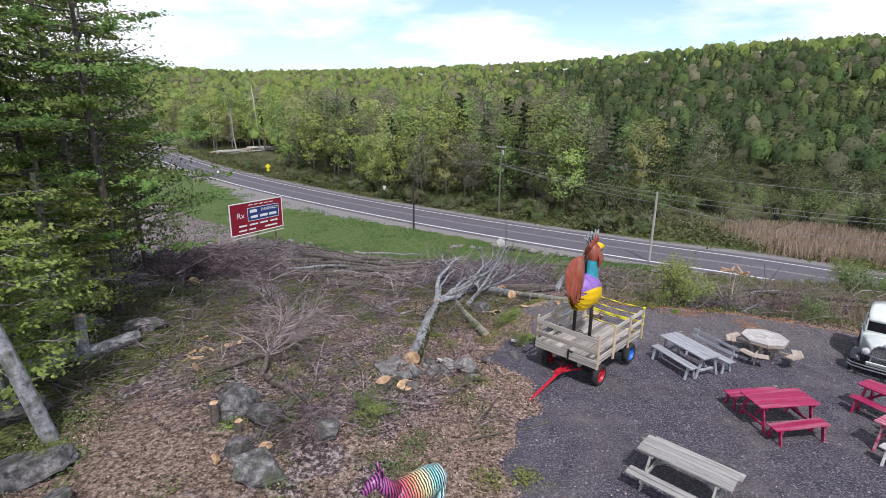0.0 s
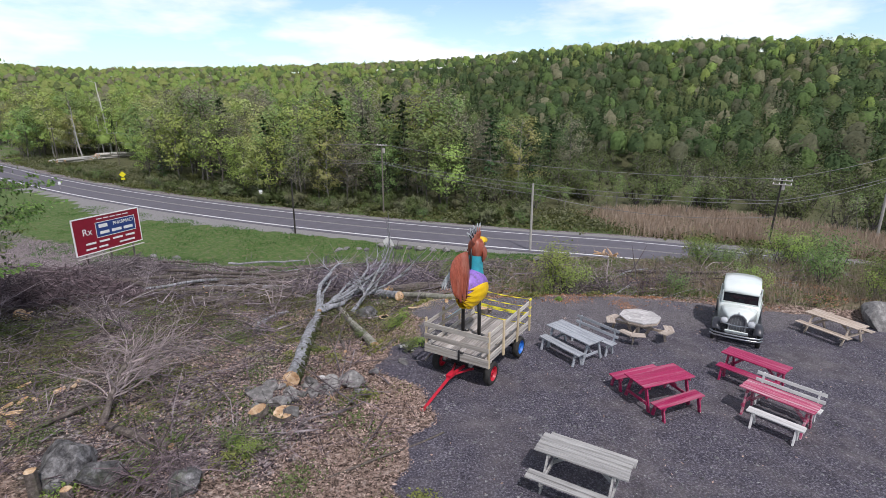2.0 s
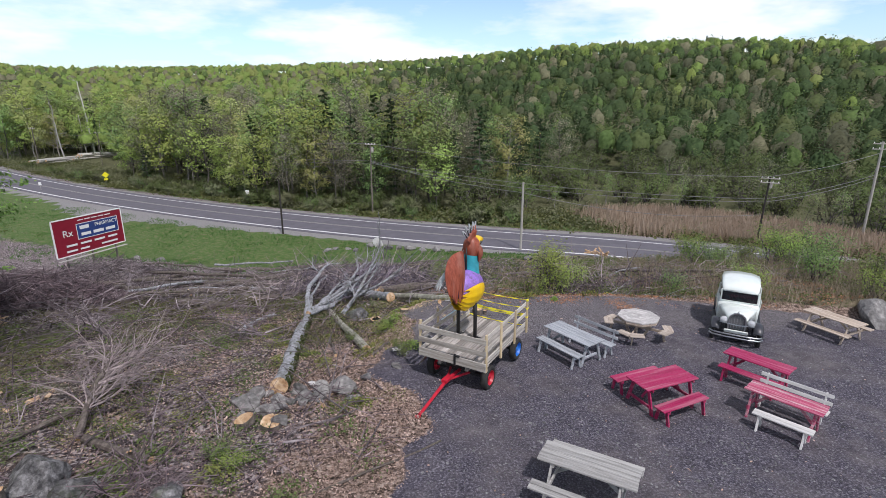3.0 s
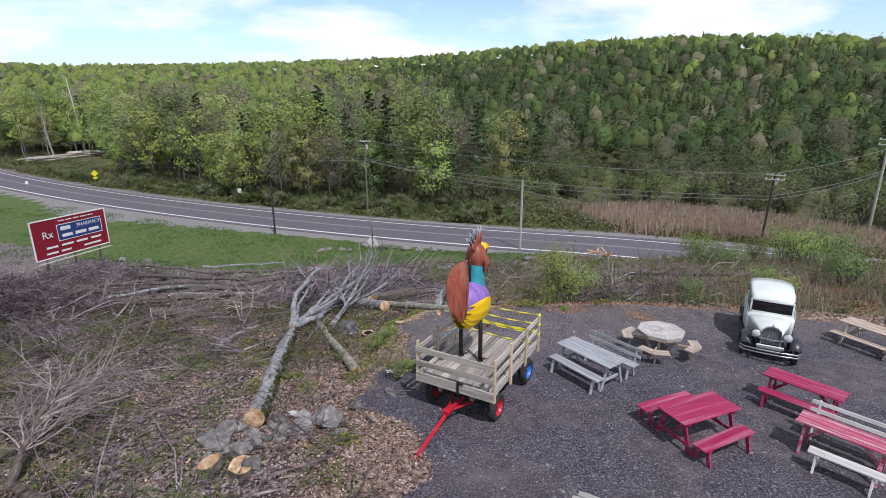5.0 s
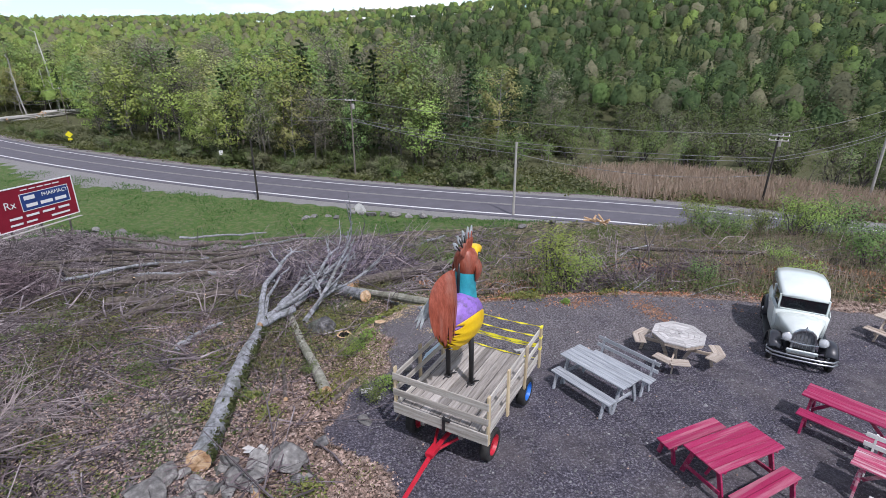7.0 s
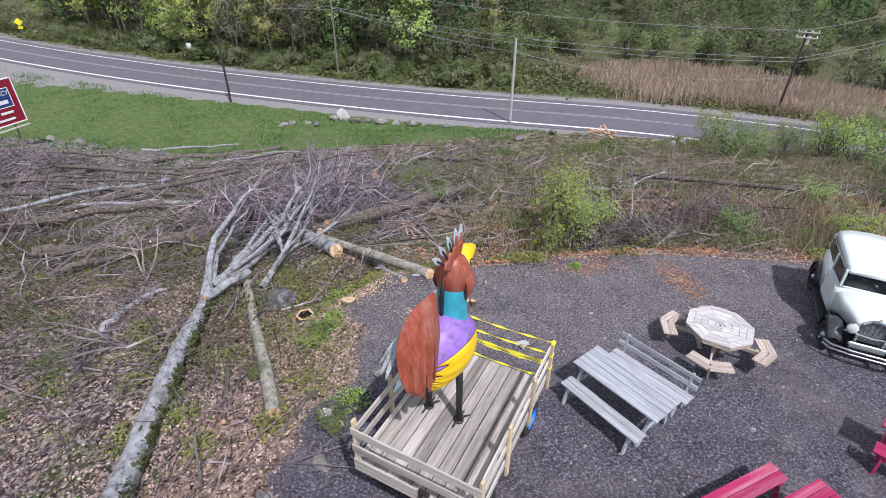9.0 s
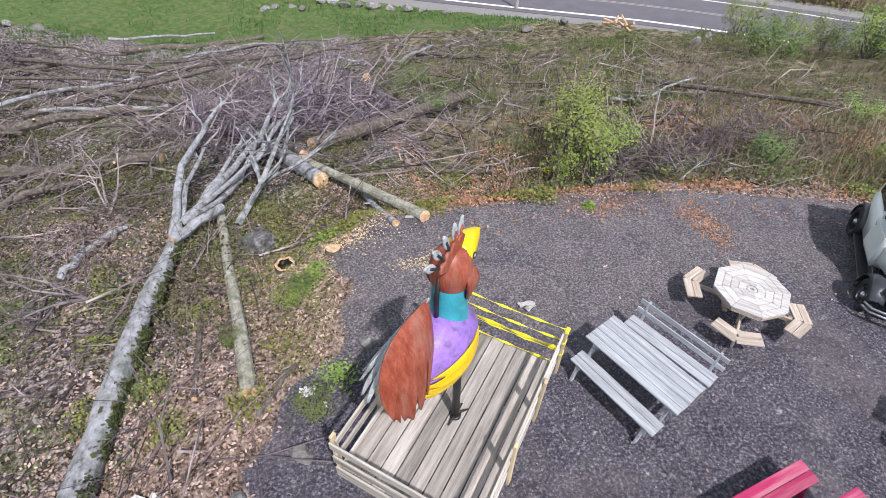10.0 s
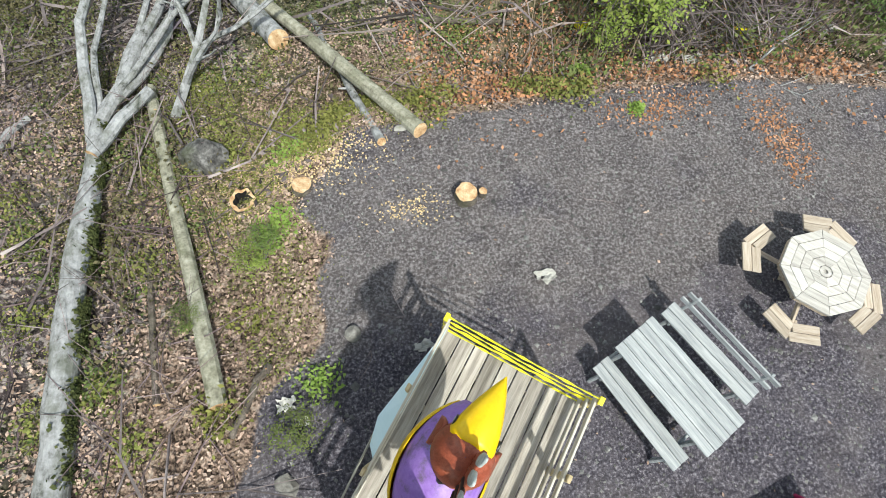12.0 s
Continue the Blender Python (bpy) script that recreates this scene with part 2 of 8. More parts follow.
def leafy(name, c1, c2, jit=0.25, trans=0.35, per_object=0.2, patches=0.0):
    """Leaves: colour varies leaf by leaf and plant by plant, some light shines through."""
    m, nt, p = node_mat(name)
    g = nt.nodes.new("ShaderNodeNewGeometry")
    oi = nt.nodes.new("ShaderNodeObjectInfo")
    col = mix_col(nt, g.outputs["Random Per Island"], c1, c2)
    hs = nt.nodes.new("ShaderNodeHueSaturation")
    val = math_n(nt, 'ADD', math_n(nt, 'MULTIPLY', oi.outputs["Random"], 2 * per_object), 1 - per_object)
    hue = math_n(nt, 'ADD', math_n(nt, 'MULTIPLY', oi.outputs["Random"], 0.05), 0.475)
    if patches:
        wco = coords(nt, world_space=True, shift=False)
        big, tuft = noise_tex(nt, wco, 0.035, 3), noise_tex(nt, wco, 0.9, 4, 0.7)
        val = math_n(nt, 'ADD', math_n(nt, 'MULTIPLY', math_n(nt, 'SUBTRACT', big, 0.5), 2 * patches), 1.0)
        val = math_n(nt, 'ADD', val, math_n(nt, 'MULTIPLY', math_n(nt, 'SUBTRACT', tuft, 0.5), 1.6))
        hue = math_n(nt, 'ADD', math_n(nt, 'MULTIPLY', big, 0.06), 0.47)
    nt.links.new(val, hs.inputs["Value"])
    nt.links.new(hue, hs.inputs["Hue"])
    nt.links.new(col, hs.inputs["Color"])
    nt.links.new(hs.outputs["Color"], p.inputs["Base Color"])
    p.inputs["Roughness"].default_value = 0.75
    p.inputs["Specular IOR Level"].default_value = 0.2
    tr = nt.nodes.new("ShaderNodeBsdfTranslucent")
    nt.links.new(hs.outputs["Color"], tr.inputs["Color"])
    mx = nt.nodes.new("ShaderNodeMixShader")
    mx.inputs[0].default_value = trans
    nt.links.new(p.outputs["BSDF"], mx.inputs[1])
    nt.links.new(tr.outputs["BSDF"], mx.inputs[2])
    nt.links.new(mx.outputs["Shader"], nt.nodes["Material Output"].inputs["Surface"])
    return m


def wood(name, c1, c2, c3, stretch, jitter=0.15, rough=0.85, stain=None, amt=0.3):
    return surface(name, [(0.3, c1), (0.5, c2), (0.72, c3)], 5.0, rough, 0.35, 22.0, stretch, jitter=jitter, stain=stain, stain_amt=amt)


ALONG_X, ALONG_Y, ALONG_Z = (0.25, 4, 4), (4, 0.25, 4), (4, 4, 0.25)
GREY_WOOD = ((0.16, 0.155, 0.15), (0.33, 0.325, 0.315), (0.50, 0.49, 0.475))
m_grey_wood = wood("weathered_grey_wood", *GREY_WOOD, ALONG_X)
m_silver_wood = wood("silver_blue_wood", (0.17, 0.185, 0.205), (0.33, 0.35, 0.38), (0.52, 0.54, 0.57), ALONG_X)
m_deck_wood = wood("deck_board", (0.155, 0.138, 0.125), (0.34, 0.312, 0.29), (0.52, 0.49, 0.465), ALONG_Y, 0.3, stain=(0.10, 0.085, 0.07), amt=0.45)
m_rail_x = wood("rail_board_across", (0.25, 0.225, 0.19), (0.46, 0.43, 0.385), (0.64, 0.615, 0.57), ALONG_X, 0.22, stain=(0.13, 0.11, 0.095), amt=0.5)
m_rail_y = wood("rail_board_along", (0.25, 0.225, 0.19), (0.46, 0.43, 0.385), (0.64, 0.615, 0.57), ALONG_Y, 0.22, stain=(0.13, 0.11, 0.095), amt=0.5)
m_post_wood = wood("pine_post", (0.34, 0.26, 0.15), (0.52, 0.42, 0.27), (0.62, 0.53, 0.38), ALONG_Z)
m_pine = wood("weathered_pine", (0.24, 0.18, 0.13), (0.42, 0.345, 0.28), (0.60, 0.53, 0.47), ALONG_X, 0.2)
m_pine_y = wood("weathered_pine_bench", (0.24, 0.19, 0.15), (0.42, 0.355, 0.30), (0.60, 0.54, 0.49), ALONG_Y, 0.2)
m_oct_top = wood("pale_grey_table_wood", (0.26, 0.245, 0.24), (0.46, 0.44, 0.43), (0.64, 0.63, 0.62), ALONG_X)
m_red_wood = wood("faded_red_painted_wood", (0.28, 0.010, 0.062), (0.345, 0.016, 0.085), (0.41, 0.032, 0.115), ALONG_X, 0.1, 0.55, (0.58, 0.40, 0.43), 0.3)
m_worn_red = wood("worn_red_painted_wood", (0.31, 0.018, 0.075), (0.41, 0.06, 0.13), (0.62, 0.44, 0.48), ALONG_X, 0.12, 0.6, (0.62, 0.55, 0.55), 0.8)
m_white_wood = wood("chalky_white_wood", (0.40, 0.39, 0.38), (0.60, 0.59, 0.58), (0.72, 0.71, 0.70), ALONG_X)
m_bark_grey = surface("grey_beech_bark", [(0.36, (0.06, 0.063, 0.06)), (0.43, (0.20, 0.204, 0.214)), (0.52, (0.30, 0.306, 0.33)), (0.68, (0.43, 0.44, 0.475))], 7, 0.85, 0.5, 24, (1, 0.7, 1), stain=(0.09, 0.10, 0.075), stain_amt=0.75)
m_bark_brown = surface("brown_bark", [(0.34, (0.042, 0.034, 0.031)), (0.5, (0.115, 0.095, 0.084)), (0.68, (0.25, 0.215, 0.195))], 8, 0.95, 0.8, 40, stain=(0.07, 0.09, 0.04), stain_amt=0.4)
m_bark_tree = surface("tree_bark", [(0.3, (0.055, 0.05, 0.045)), (0.55, (0.14, 0.125, 0.11)), (0.75, (0.26, 0.245, 0.225))], 6, 0.95, 0.8, 30, jitter=0.3)
m_bark_pale = surface("pale_birch_bark", [(0.3, (0.22, 0.21, 0.19)), (0.5, (0.42, 0.41, 0.38)), (0.7, (0.58, 0.57, 0.54))], 5, 0.9, 0.3, 30, jitter=0.25)
m_bark_olive = surface("smooth_olive_bark", [(0.34, (0.11, 0.105, 0.08)), (0.48, (0.27, 0.262, 0.21)), (0.64, (0.44, 0.43, 0.37))], 6, 0.9, 0.5, 25, stain=(0.09, 0.10, 0.05), stain_amt=0.5)
m_cut = surface("fresh_cut_wood", [(0.36, (0.26, 0.13, 0.06)), (0.5, (0.50, 0.33, 0.19)), (0.64, (0.70, 0.56, 0.40))], 7, 0.85, 0.3, 70)
m_twig = surface("dry_twigs", [(0.28, (0.045, 0.035, 0.039)), (0.5, (0.14, 0.116, 0.124)), (0.75, (0.42, 0.375, 0.385))], 0.8, 0.9, 0, 3, jitter=0.7, island=True)
m_twig_violet = surface("violet_grey_twigs", [(0.25, (0.05, 0.038, 0.05)), (0.5, (0.125, 0.103, 0.13)), (0.75, (0.31, 0.275, 0.32))], 0.8, 0.9, 0, 3, jitter=0.6, island=True)
m_twig_pale = surface("pinkish_bare_twigs", [(0.25, (0.14, 0.11, 0.11)), (0.5, (0.26, 0.215, 0.215)), (0.75, (0.44, 0.385, 0.38))], 0.8, 0.9, 0, 3, jitter=0.4, island=True)
m_twig_red = surface("reddish_twigs", [(0.25, (0.045, 0.031, 0.036)), (0.5, (0.12, 0.088, 0.098)), (0.75, (0.34, 0.28, 0.295))], 0.8, 0.9, 0, 3, jitter=0.65, island=True)
m_rock = surface("lichened_grey_rock", [(0.38, (0.032, 0.031, 0.033)), (0.50, (0.105, 0.102, 0.105)), (0.64, (0.27, 0.265, 0.27))], 5.0, 0.9, 0.9, 18, stain=(0.06, 0.075, 0.035), stain_amt=0.6, jitter=0.2)
m_rock_pale = surface("pale_stone", [(0.3, (0.085, 0.08, 0.078)), (0.5, (0.19, 0.183, 0.178)), (0.66, (0.36, 0.348, 0.338))], 6, 0.9, 0.7, 20, jitter=0.3)
m_leaf_bright = leafy("bright_spring_leaves", (0.20, 0.295, 0.07), (0.32, 0.40, 0.11))
m_leaf_mid = leafy("fresh_green_leaves", (0.125, 0.195, 0.062), (0.21, 0.28, 0.097))
m_leaf_dark = leafy("dark_conifer_needles", (0.03, 0.06, 0.025), (0.07, 0.11, 0.04), trans=0.15)
m_leaf_haze = leafy("budding_brown_twigs", (0.145, 0.16, 0.085), (0.205, 0.215, 0.120), trans=0.25)
m_leaf_spray = leafy("young_beech_leaves", (0.12, 0.195, 0.05), (0.21, 0.285, 0.08))
m_hemlock = leafy("maple_leaves", (0.055, 0.090, 0.028), (0.13, 0.185, 0.055), trans=0.3)
m_litter_rust = surface("rusty_leaves", [(0.25, (0.20, 0.075, 0.035)), (0.5, (0.34, 0.17, 0.095)), (0.75, (0.52, 0.34, 0.24))], 3, 0.9, 0, 9, jitter=0.5, island=True)
m_dry = leafy("dry_tan_weeds", (0.215, 0.175, 0.125), (0.39, 0.325, 0.24), trans=0.2)
m_slash = leafy("browned_conifer_slash", (0.060, 0.055, 0.030), (0.150, 0.130, 0.078), trans=0.15)
m_litter = surface("dead_leaves", [(0.26, (0.17, 0.105, 0.082)), (0.5, (0.34, 0.245, 0.205)), (0.75, (0.62, 0.51, 0.46))], 3, 0.9, 0, 9, jitter=0.5, island=True)
m_grass = leafy("grass_blades", (0.06, 0.125, 0.032), (0.12, 0.195, 0.058), trans=0.25)
m_weed = leafy("low_weeds", (0.085, 0.115, 0.038), (0.175, 0.20, 0.078), trans=0.25)
m_moss_dark = leafy("dark_bark_moss", (0.035, 0.045, 0.016), (0.10, 0.115, 0.045), trans=0.1)
m_moss = leafy("lime_moss", (0.14, 0.165, 0.05), (0.30, 0.31, 0.10), trans=0.25)
m_reed = leafy("dry_reeds", (0.34, 0.255, 0.185), (0.49, 0.39, 0.305), trans=0.2)
m_pebble = surface("gravel_stones", [(0.25, (0.06, 0.06, 0.063)), (0.5, (0.14, 0.14, 0.145)), (0.75, (0.30, 0.30, 0.30))], 8, 0.9, 0, 20, jitter=0.6, island=True)
m_black = surface("black_painted_steel", [(0.3, (0.010, 0.010, 0.011)), (0.7, (0.03, 0.03, 0.032))], 8, 0.45, 0.1, 60)
m_rubber = surface("tyre_rubber", [(0.3, (0.012, 0.012, 0.013)), (0.7, (0.045, 0.043, 0.04))], 10, 0.85, 0.2, 70)
m_red_paint = surface("red_enamel", [(0.3, (0.40, 0.008, 0.022)), (0.7, (0.56, 0.02, 0.045))], 6, 0.4, 0.1, 60, stain=(0.18, 0.05, 0.04))
m_blue_paint = surface("blue_enamel", [(0.3, (0.01, 0.10, 0.42)), (0.7, (0.03, 0.19, 0.60))], 6, 0.4, 0.1, 60)
m_white_paint = surface("white_car_paint", [(0.3, (0.67, 0.73, 0.70)), (0.7, (0.78, 0.83, 0.80))], 3, 0.25, 0.02, 80, coat=0.5)
m_navy_paint = surface("blue_black_car_paint", [(0.3, (0.014, 0.015, 0.022)), (0.7, (0.05, 0.052, 0.062))], 6, 0.38, 0.05, 80, coat=0.3)
m_chrome = surface("dull_chrome", [(0.3, (0.38, 0.39, 0.40)), (0.7, (0.62, 0.63, 0.64))], 5, 0.28, 0.05, 60, metal=1.0)
m_tape = surface("yellow_plastic_tape", [(0.3, (0.70, 0.62, 0.02)), (0.7, (0.85, 0.80, 0.06))], 10, 0.5, 0.1, 40)
m_asphalt = surface("asphalt", [(0.3, (0.095, 0.09, 0.106)), (0.5, (0.116, 0.11, 0.129)), (0.7, (0.14, 0.133, 0.155))], 0.6, 0.9, 0.15, 20, world_space=True)
m_line_white = surface("road_paint_white", [(0.3, (0.62, 0.62, 0.62)), (0.7, (0.78, 0.78, 0.78))], 2, 0.7, 0.05, 30, world_space=True)
m_line_yellow = surface("road_paint_faded", [(0.3, (0.22, 0.21, 0.20)), (0.7, (0.33, 0.32, 0.30))], 2, 0.7, 0.05, 30, world_space=True)
m_pole = surface("utility_pole_wood", [(0.3, (0.10, 0.085, 0.07)), (0.7, (0.22, 0.195, 0.17))], 6, 0.9, 0.3, 40, ALONG_Z, jitter=0.3)
m_pole_pale = surface("weathered_pale_pole", [(0.3, (0.30, 0.285, 0.26)), (0.7, (0.46, 0.44, 0.41))], 6, 0.9, 0.3, 40, ALONG_Z)
m_pole_dark = surface("tarred_dark_pole", [(0.3, (0.02, 0.017, 0.015)), (0.7, (0.05, 0.045, 0.04))], 6, 0.9, 0.3, 40, ALONG_Z)
m_wire = surface("grey_cable", [(0.3, (0.16, 0.16, 0.16)), (0.7, (0.25, 0.25, 0.25))], 5, 0.6, 0, 50)
m_sign_red = surface("maroon_vinyl_banner", [(0.3, (0.19, 0.004, 0.018)), (0.7, (0.27, 0.008, 0.028))], 1.2, 0.55, 0.1, 20)
m_sign_navy = surface("navy_vinyl", [(0.3, (0.012, 0.035, 0.15)), (0.7, (0.025, 0.06, 0.22))], 2, 0.5, 0.05, 20)
m_sign_white = surface("white_vinyl", [(0.3, (0.70, 0.70, 0.70)), (0.7, (0.80, 0.80, 0.80))], 2, 0.5, 0.02, 20)
m_sign_yellow = surface("yellow_sign_sheet", [(0.3, (0.70, 0.62, 0.01)), (0.7, (0.82, 0.76, 0.03))], 2, 0.5, 0.02, 20)
# the bird's paints
m_b_rust = surface("rust_red_paint", [(0.34, (0.16, 0.032, 0.016)), (0.5, (0.26, 0.058, 0.03)), (0.68, (0.36, 0.105, 0.065))], 3, 0.45, 0.15, 12, (4, 4, 0.7), stain=(0.42, 0.24, 0.19), stain_amt=0.35)
m_b_yellow = surface("yellow_enamel", [(0.3, (0.72, 0.42, 0.004)), (0.7, (0.85, 0.58, 0.012))], 5, 0.4, 0.1, 40, stain=(0.35, 0.18, 0.02), stain_amt=0.2)
m_b_purple = surface("lilac_enamel", [(0.3, (0.21, 0.10, 0.43)), (0.7, (0.32, 0.19, 0.56))], 14, 0.45, 0.1, 40, stain=(0.10, 0.085, 0.09), stain_amt=0.85)
m_b_teal = surface("turquoise_enamel", [(0.3, (0.02, 0.28, 0.36)), (0.7, (0.06, 0.42, 0.50))], 5, 0.4, 0.1, 40, stain=(0.03, 0.12, 0.14), stain_amt=0.5)
m_b_white = surface("chalky_white_metal", [(0.35, (0.26, 0.29, 0.30)), (0.65, (0.55, 0.59, 0.61))], 12, 0.5, 0.2, 40, stain=(0.12, 0.12, 0.12), stain_amt=0.6)
m_panel = surface("pale_blue_sheet", [(0.3, (0.52, 0.70, 0.80)), (0.7, (0.64, 0.79, 0.87))], 3, 0.4, 0.05, 30)
m_glass_dark, nt_, p_ = node_mat("car_window_glass")
p_.inputs["Base Color"].default_value = (0.02, 0.025, 0.03, 1)
p_.inputs["Roughness"].default_value = 0.06
p_.inputs["Transmission Weight"].default_value = 0.5
m_lens = surface("headlamp_lens", [(0.3, (0.42, 0.44, 0.46)), (0.7, (0.62, 0.64, 0.66))], 20, 0.12, 0.05, 60)
m_sawdust = surface("sawdust", [(0.3, (0.45, 0.33, 0.17)), (0.7, (0.66, 0.52, 0.32))], 10, 0.95, 0.2, 60, jitter=0.25, island=True)
m_rock_white = surface("whitish_stone", [(0.3, (0.32, 0.32, 0.31)), (0.7, (0.52, 0.52, 0.50))], 3, 0.9, 0.4, 15)

# ---------------- the lie of the land
ROAD_Z = -10.0


def road_y(x):
    """The near edge line of the road."""
    c = np.maximum(x, -94.0)
    b = np.clip(x - 29.0, 0, 34)
    return 75.2 - 0.6325 * c + 0.0024 * c * c - 1.0837 * (x - c) - 0.0115 * b * b - 0.782 * np.maximum(x - 63.0, 0)


def road_slope(x):
    return -0.6325 + 0.0048 * np.maximum(x, -94.0) - 0.023 * np.clip(x - 29.0, 0, 34)


def road_v(x, y):
    """Metres beyond the near edge line."""
    s = road_slope(x)
    return (y - road_y(x)) / np.sqrt(1 + s * s)


def pad(x, y):
    """Positive inside the gravel lot."""
    a = 20.9 - y - 0.02 * np.maximum(x - 9, 0) ** 2
    b = (x - 3.4) + 1.0 * np.exp(-((y - 15.3) / 1.7) ** 2) + 0.3 * np.sin(y * 1.3) + 0.18 * np.sin(y * 3.7 + x) + 0.35 * np.maximum(12.5 - y, 0) - 0.05 * np.maximum(y - 13, 0)
    c = (x - 3.0) * 0.75 + (20.6 - y) * 0.65 - 1.1
    return np.minimum(np.minimum(a, b), c)


def hill(x, y):
    """The wooded hills beyond the road."""
    r, az = np.hypot(x - 2, y - 2), np.degrees(np.arctan2(x - 2, y - 2))
    r0 = np.interp(az, [-60, -30, 0, 15, 30, 60], [230, 200, 150, 135, 140, 150])
    r1 = np.interp(az, [-60, -30, 0, 15, 30, 60], [900, 880, 760, 620, 520, 500])
    el = np.interp(az, [-70, -32, -25, -6, 11.5, 23, 38, 50, 75], [3.4, 3.4, 3.2, 4.0, 4.9, 5.9, 6.1, 5.1, 4.0])
    crest = 7.6 + r1 * np.tan(np.radians(el)) - 9
    t = np.clip((r - r0) / (r1 - r0), 0, 1)
    z = (crest + 10) * (0.35 * t + 0.65 * t * t * (3 - 2 * t))
    return np.where(y > 0, z - 0.06 * np.maximum(r - r1 - 20, 0), 0)


def H(x, y):
    """Height of the ground."""
    x, y = np.asarray(x, float), np.asarray(y, float)
    v = road_v(x, y)
    z = np.interp(y, [-60, 5, 12, 17, 20, 24, 34, 47, 62], [2.5, 0.3, 0.1, -0.15, -0.7, -1.25, -4.1, -7.3, -10.05])
    z = np.maximum(np.minimum(z, -10.05 + (0.4 + 0.4 * sm(36, 54, x)) * np.maximum(0, -3 - v)), -10.05)
    bumps = 0.10 * np.sin(x * 1.3 + 0.7 * y) * np.sin(y * 0.9 - 0.5 * x) + 0.05 * np.sin(2.9 * x) * np.sin(2.3 * y + 1)
    bumps = bumps * sm(1.0, 6.0, -3 - v) * (1 + 1.2 * sm(22, 30, y))
    z = z + bumps + 1.5 * np.exp(-((x + 22) ** 2 + (y - 56) ** 2) / 60.0)
    lot = np.maximum(0.12 - 0.015 * (y - 10) - 0.035 * (x - 6.3) - 0.035 * np.maximum(x - 12.5, 0), -0.8)
    k = sm(-1.6, 0.2, pad(x, y))
    z = z * (1 - k) + lot * k
    far = sm(11.5, 15.5, v)
    z = z - 0.7 * far + far * hill(x, y)
    return z


def hz(x, y):
    return float(H(x, y))


def graded(lo, hi, step, out_lo, out_hi, grow=1.07):
    core = list(np.arange(lo, hi + 1e-6, step))
    s, p = step, core[-1]
    while p < out_hi:
        s = min(s * grow, 60)
        p += s
        core.append(p)
    s, p, low = step, lo, []
    while p > out_lo:
        s = min(s * grow, 60)
        p -= s
        low.append(p)
    return np.array(low[::-1] + core)


gx, gy = graded(-13, 24, 0.22, -2600, 2600), graded(7, 27, 0.22, -2200, 3200, 1.035)
GX, GY = np.meshgrid(gx, gy)
GZ = H(GX, GY)
nx, ny = len(gx), len(gy)
idx = np.arange(nx * ny).reshape(ny, nx)
quad = np.stack([idx[:-1, :-1], idx[:-1, 1:], idx[1:, 1:], idx[1:, :-1]], -1).reshape(-1, 4)
me = bpy.data.meshes.new("ground")
me.from_pydata(np.stack([GX, GY, GZ], -1).reshape(-1, 3).tolist(), [], quad.tolist())
me.polygons.foreach_set("use_smooth", [True] * len(me.polygons))


def cover(name, values):
    a = me.attributes.new(name, 'FLOAT', 'POINT')
    a.data.foreach_set("value", np.clip(values, 0, 1).ravel().astype(np.float32))


V = road_v(GX, GY)
cover("gravel", sm(-0.35, 0.35, pad(GX, GY)))
field = sm(-24, -18, V) * (1 - sm(14, 40, GX)) * sm(50, 57, GY) * (1 - sm(-2, -1, V))
cover("grass", np.maximum(field, sm(11.3, 13, V) * (1 - sm(24, 34, V)) * 0.6))
brim = np.interp(GX, [-64, -54, -46, -36, -25, -10, 0], [-2.6, -3.6, -7.4, -7.6, -5.2, -3.4, -2.8])
cover("apron", sm(-0.9, 0.6, V - brim) * (1 - sm(11, 12.2, V)))
cover("litter", np.clip(sm(-5.0, -0.3, pad(GX, GY)) * (1 - sm(23, 28, GY)) + sm(2, -6, GX) * sm(16, 10, GY) * 0.8, 0, 1))
cover("woods", np.maximum(sm(20, 30, V) * (1 - sm(24, 34, GX)), sm(14, 16, V) * sm(20, 28, GX)))
# paler gravel further back: thinner shade between stones, put into the colour
cover("less_shaded", 0.62 * sm(15.0, 18.0, GY) * sm(24, 20, GY))
cover("mossy", 0.72 * sm(-6.0, -9.5, GX) * sm(6, 9, GY) * (1 - sm(22, 28, GY)) + 0.45 * np.exp(-((GX - 2.6) ** 2 / 3.5 + (GY - 20.8) ** 2 / 5)))
cover("scrub", sm(5, 9, GX) * sm(-0.4, -1.2, pad(GX, GY)) * sm(18, 21, GY + 0.5 * np.maximum(GX - 12, 0)) * (1 - sm(-6, -4, V)))
cover("reeds", sm(12.5, 14.5, V) * sm(35, 46, GX) * (1 - sm(29, 36, V + .5 * np.maximum(GX - 55, 0))))

m_ground, nt, bsdf = node_mat("ground_cover")
vec = coords(nt, world_space=True, shift=False)


def attr(name):
    a = nt.nodes.new("ShaderNodeAttribute")
    a.attribute_name = name
    return a.outputs["Fac"]


def broken(name, scale, amount):
    """A cover's share, broken up at its edges by noise."""
    n = noise_tex(nt, vec, scale, 6, 0.65)
    s = math_n(nt, 'ADD', attr(name), math_n(nt, 'MULTIPLY', math_n(nt, 'SUBTRACT', n, 0.5), amount))
    return ramp(nt, s, [(0.42, (0, 0, 0)), (0.58, (1, 1, 1))])


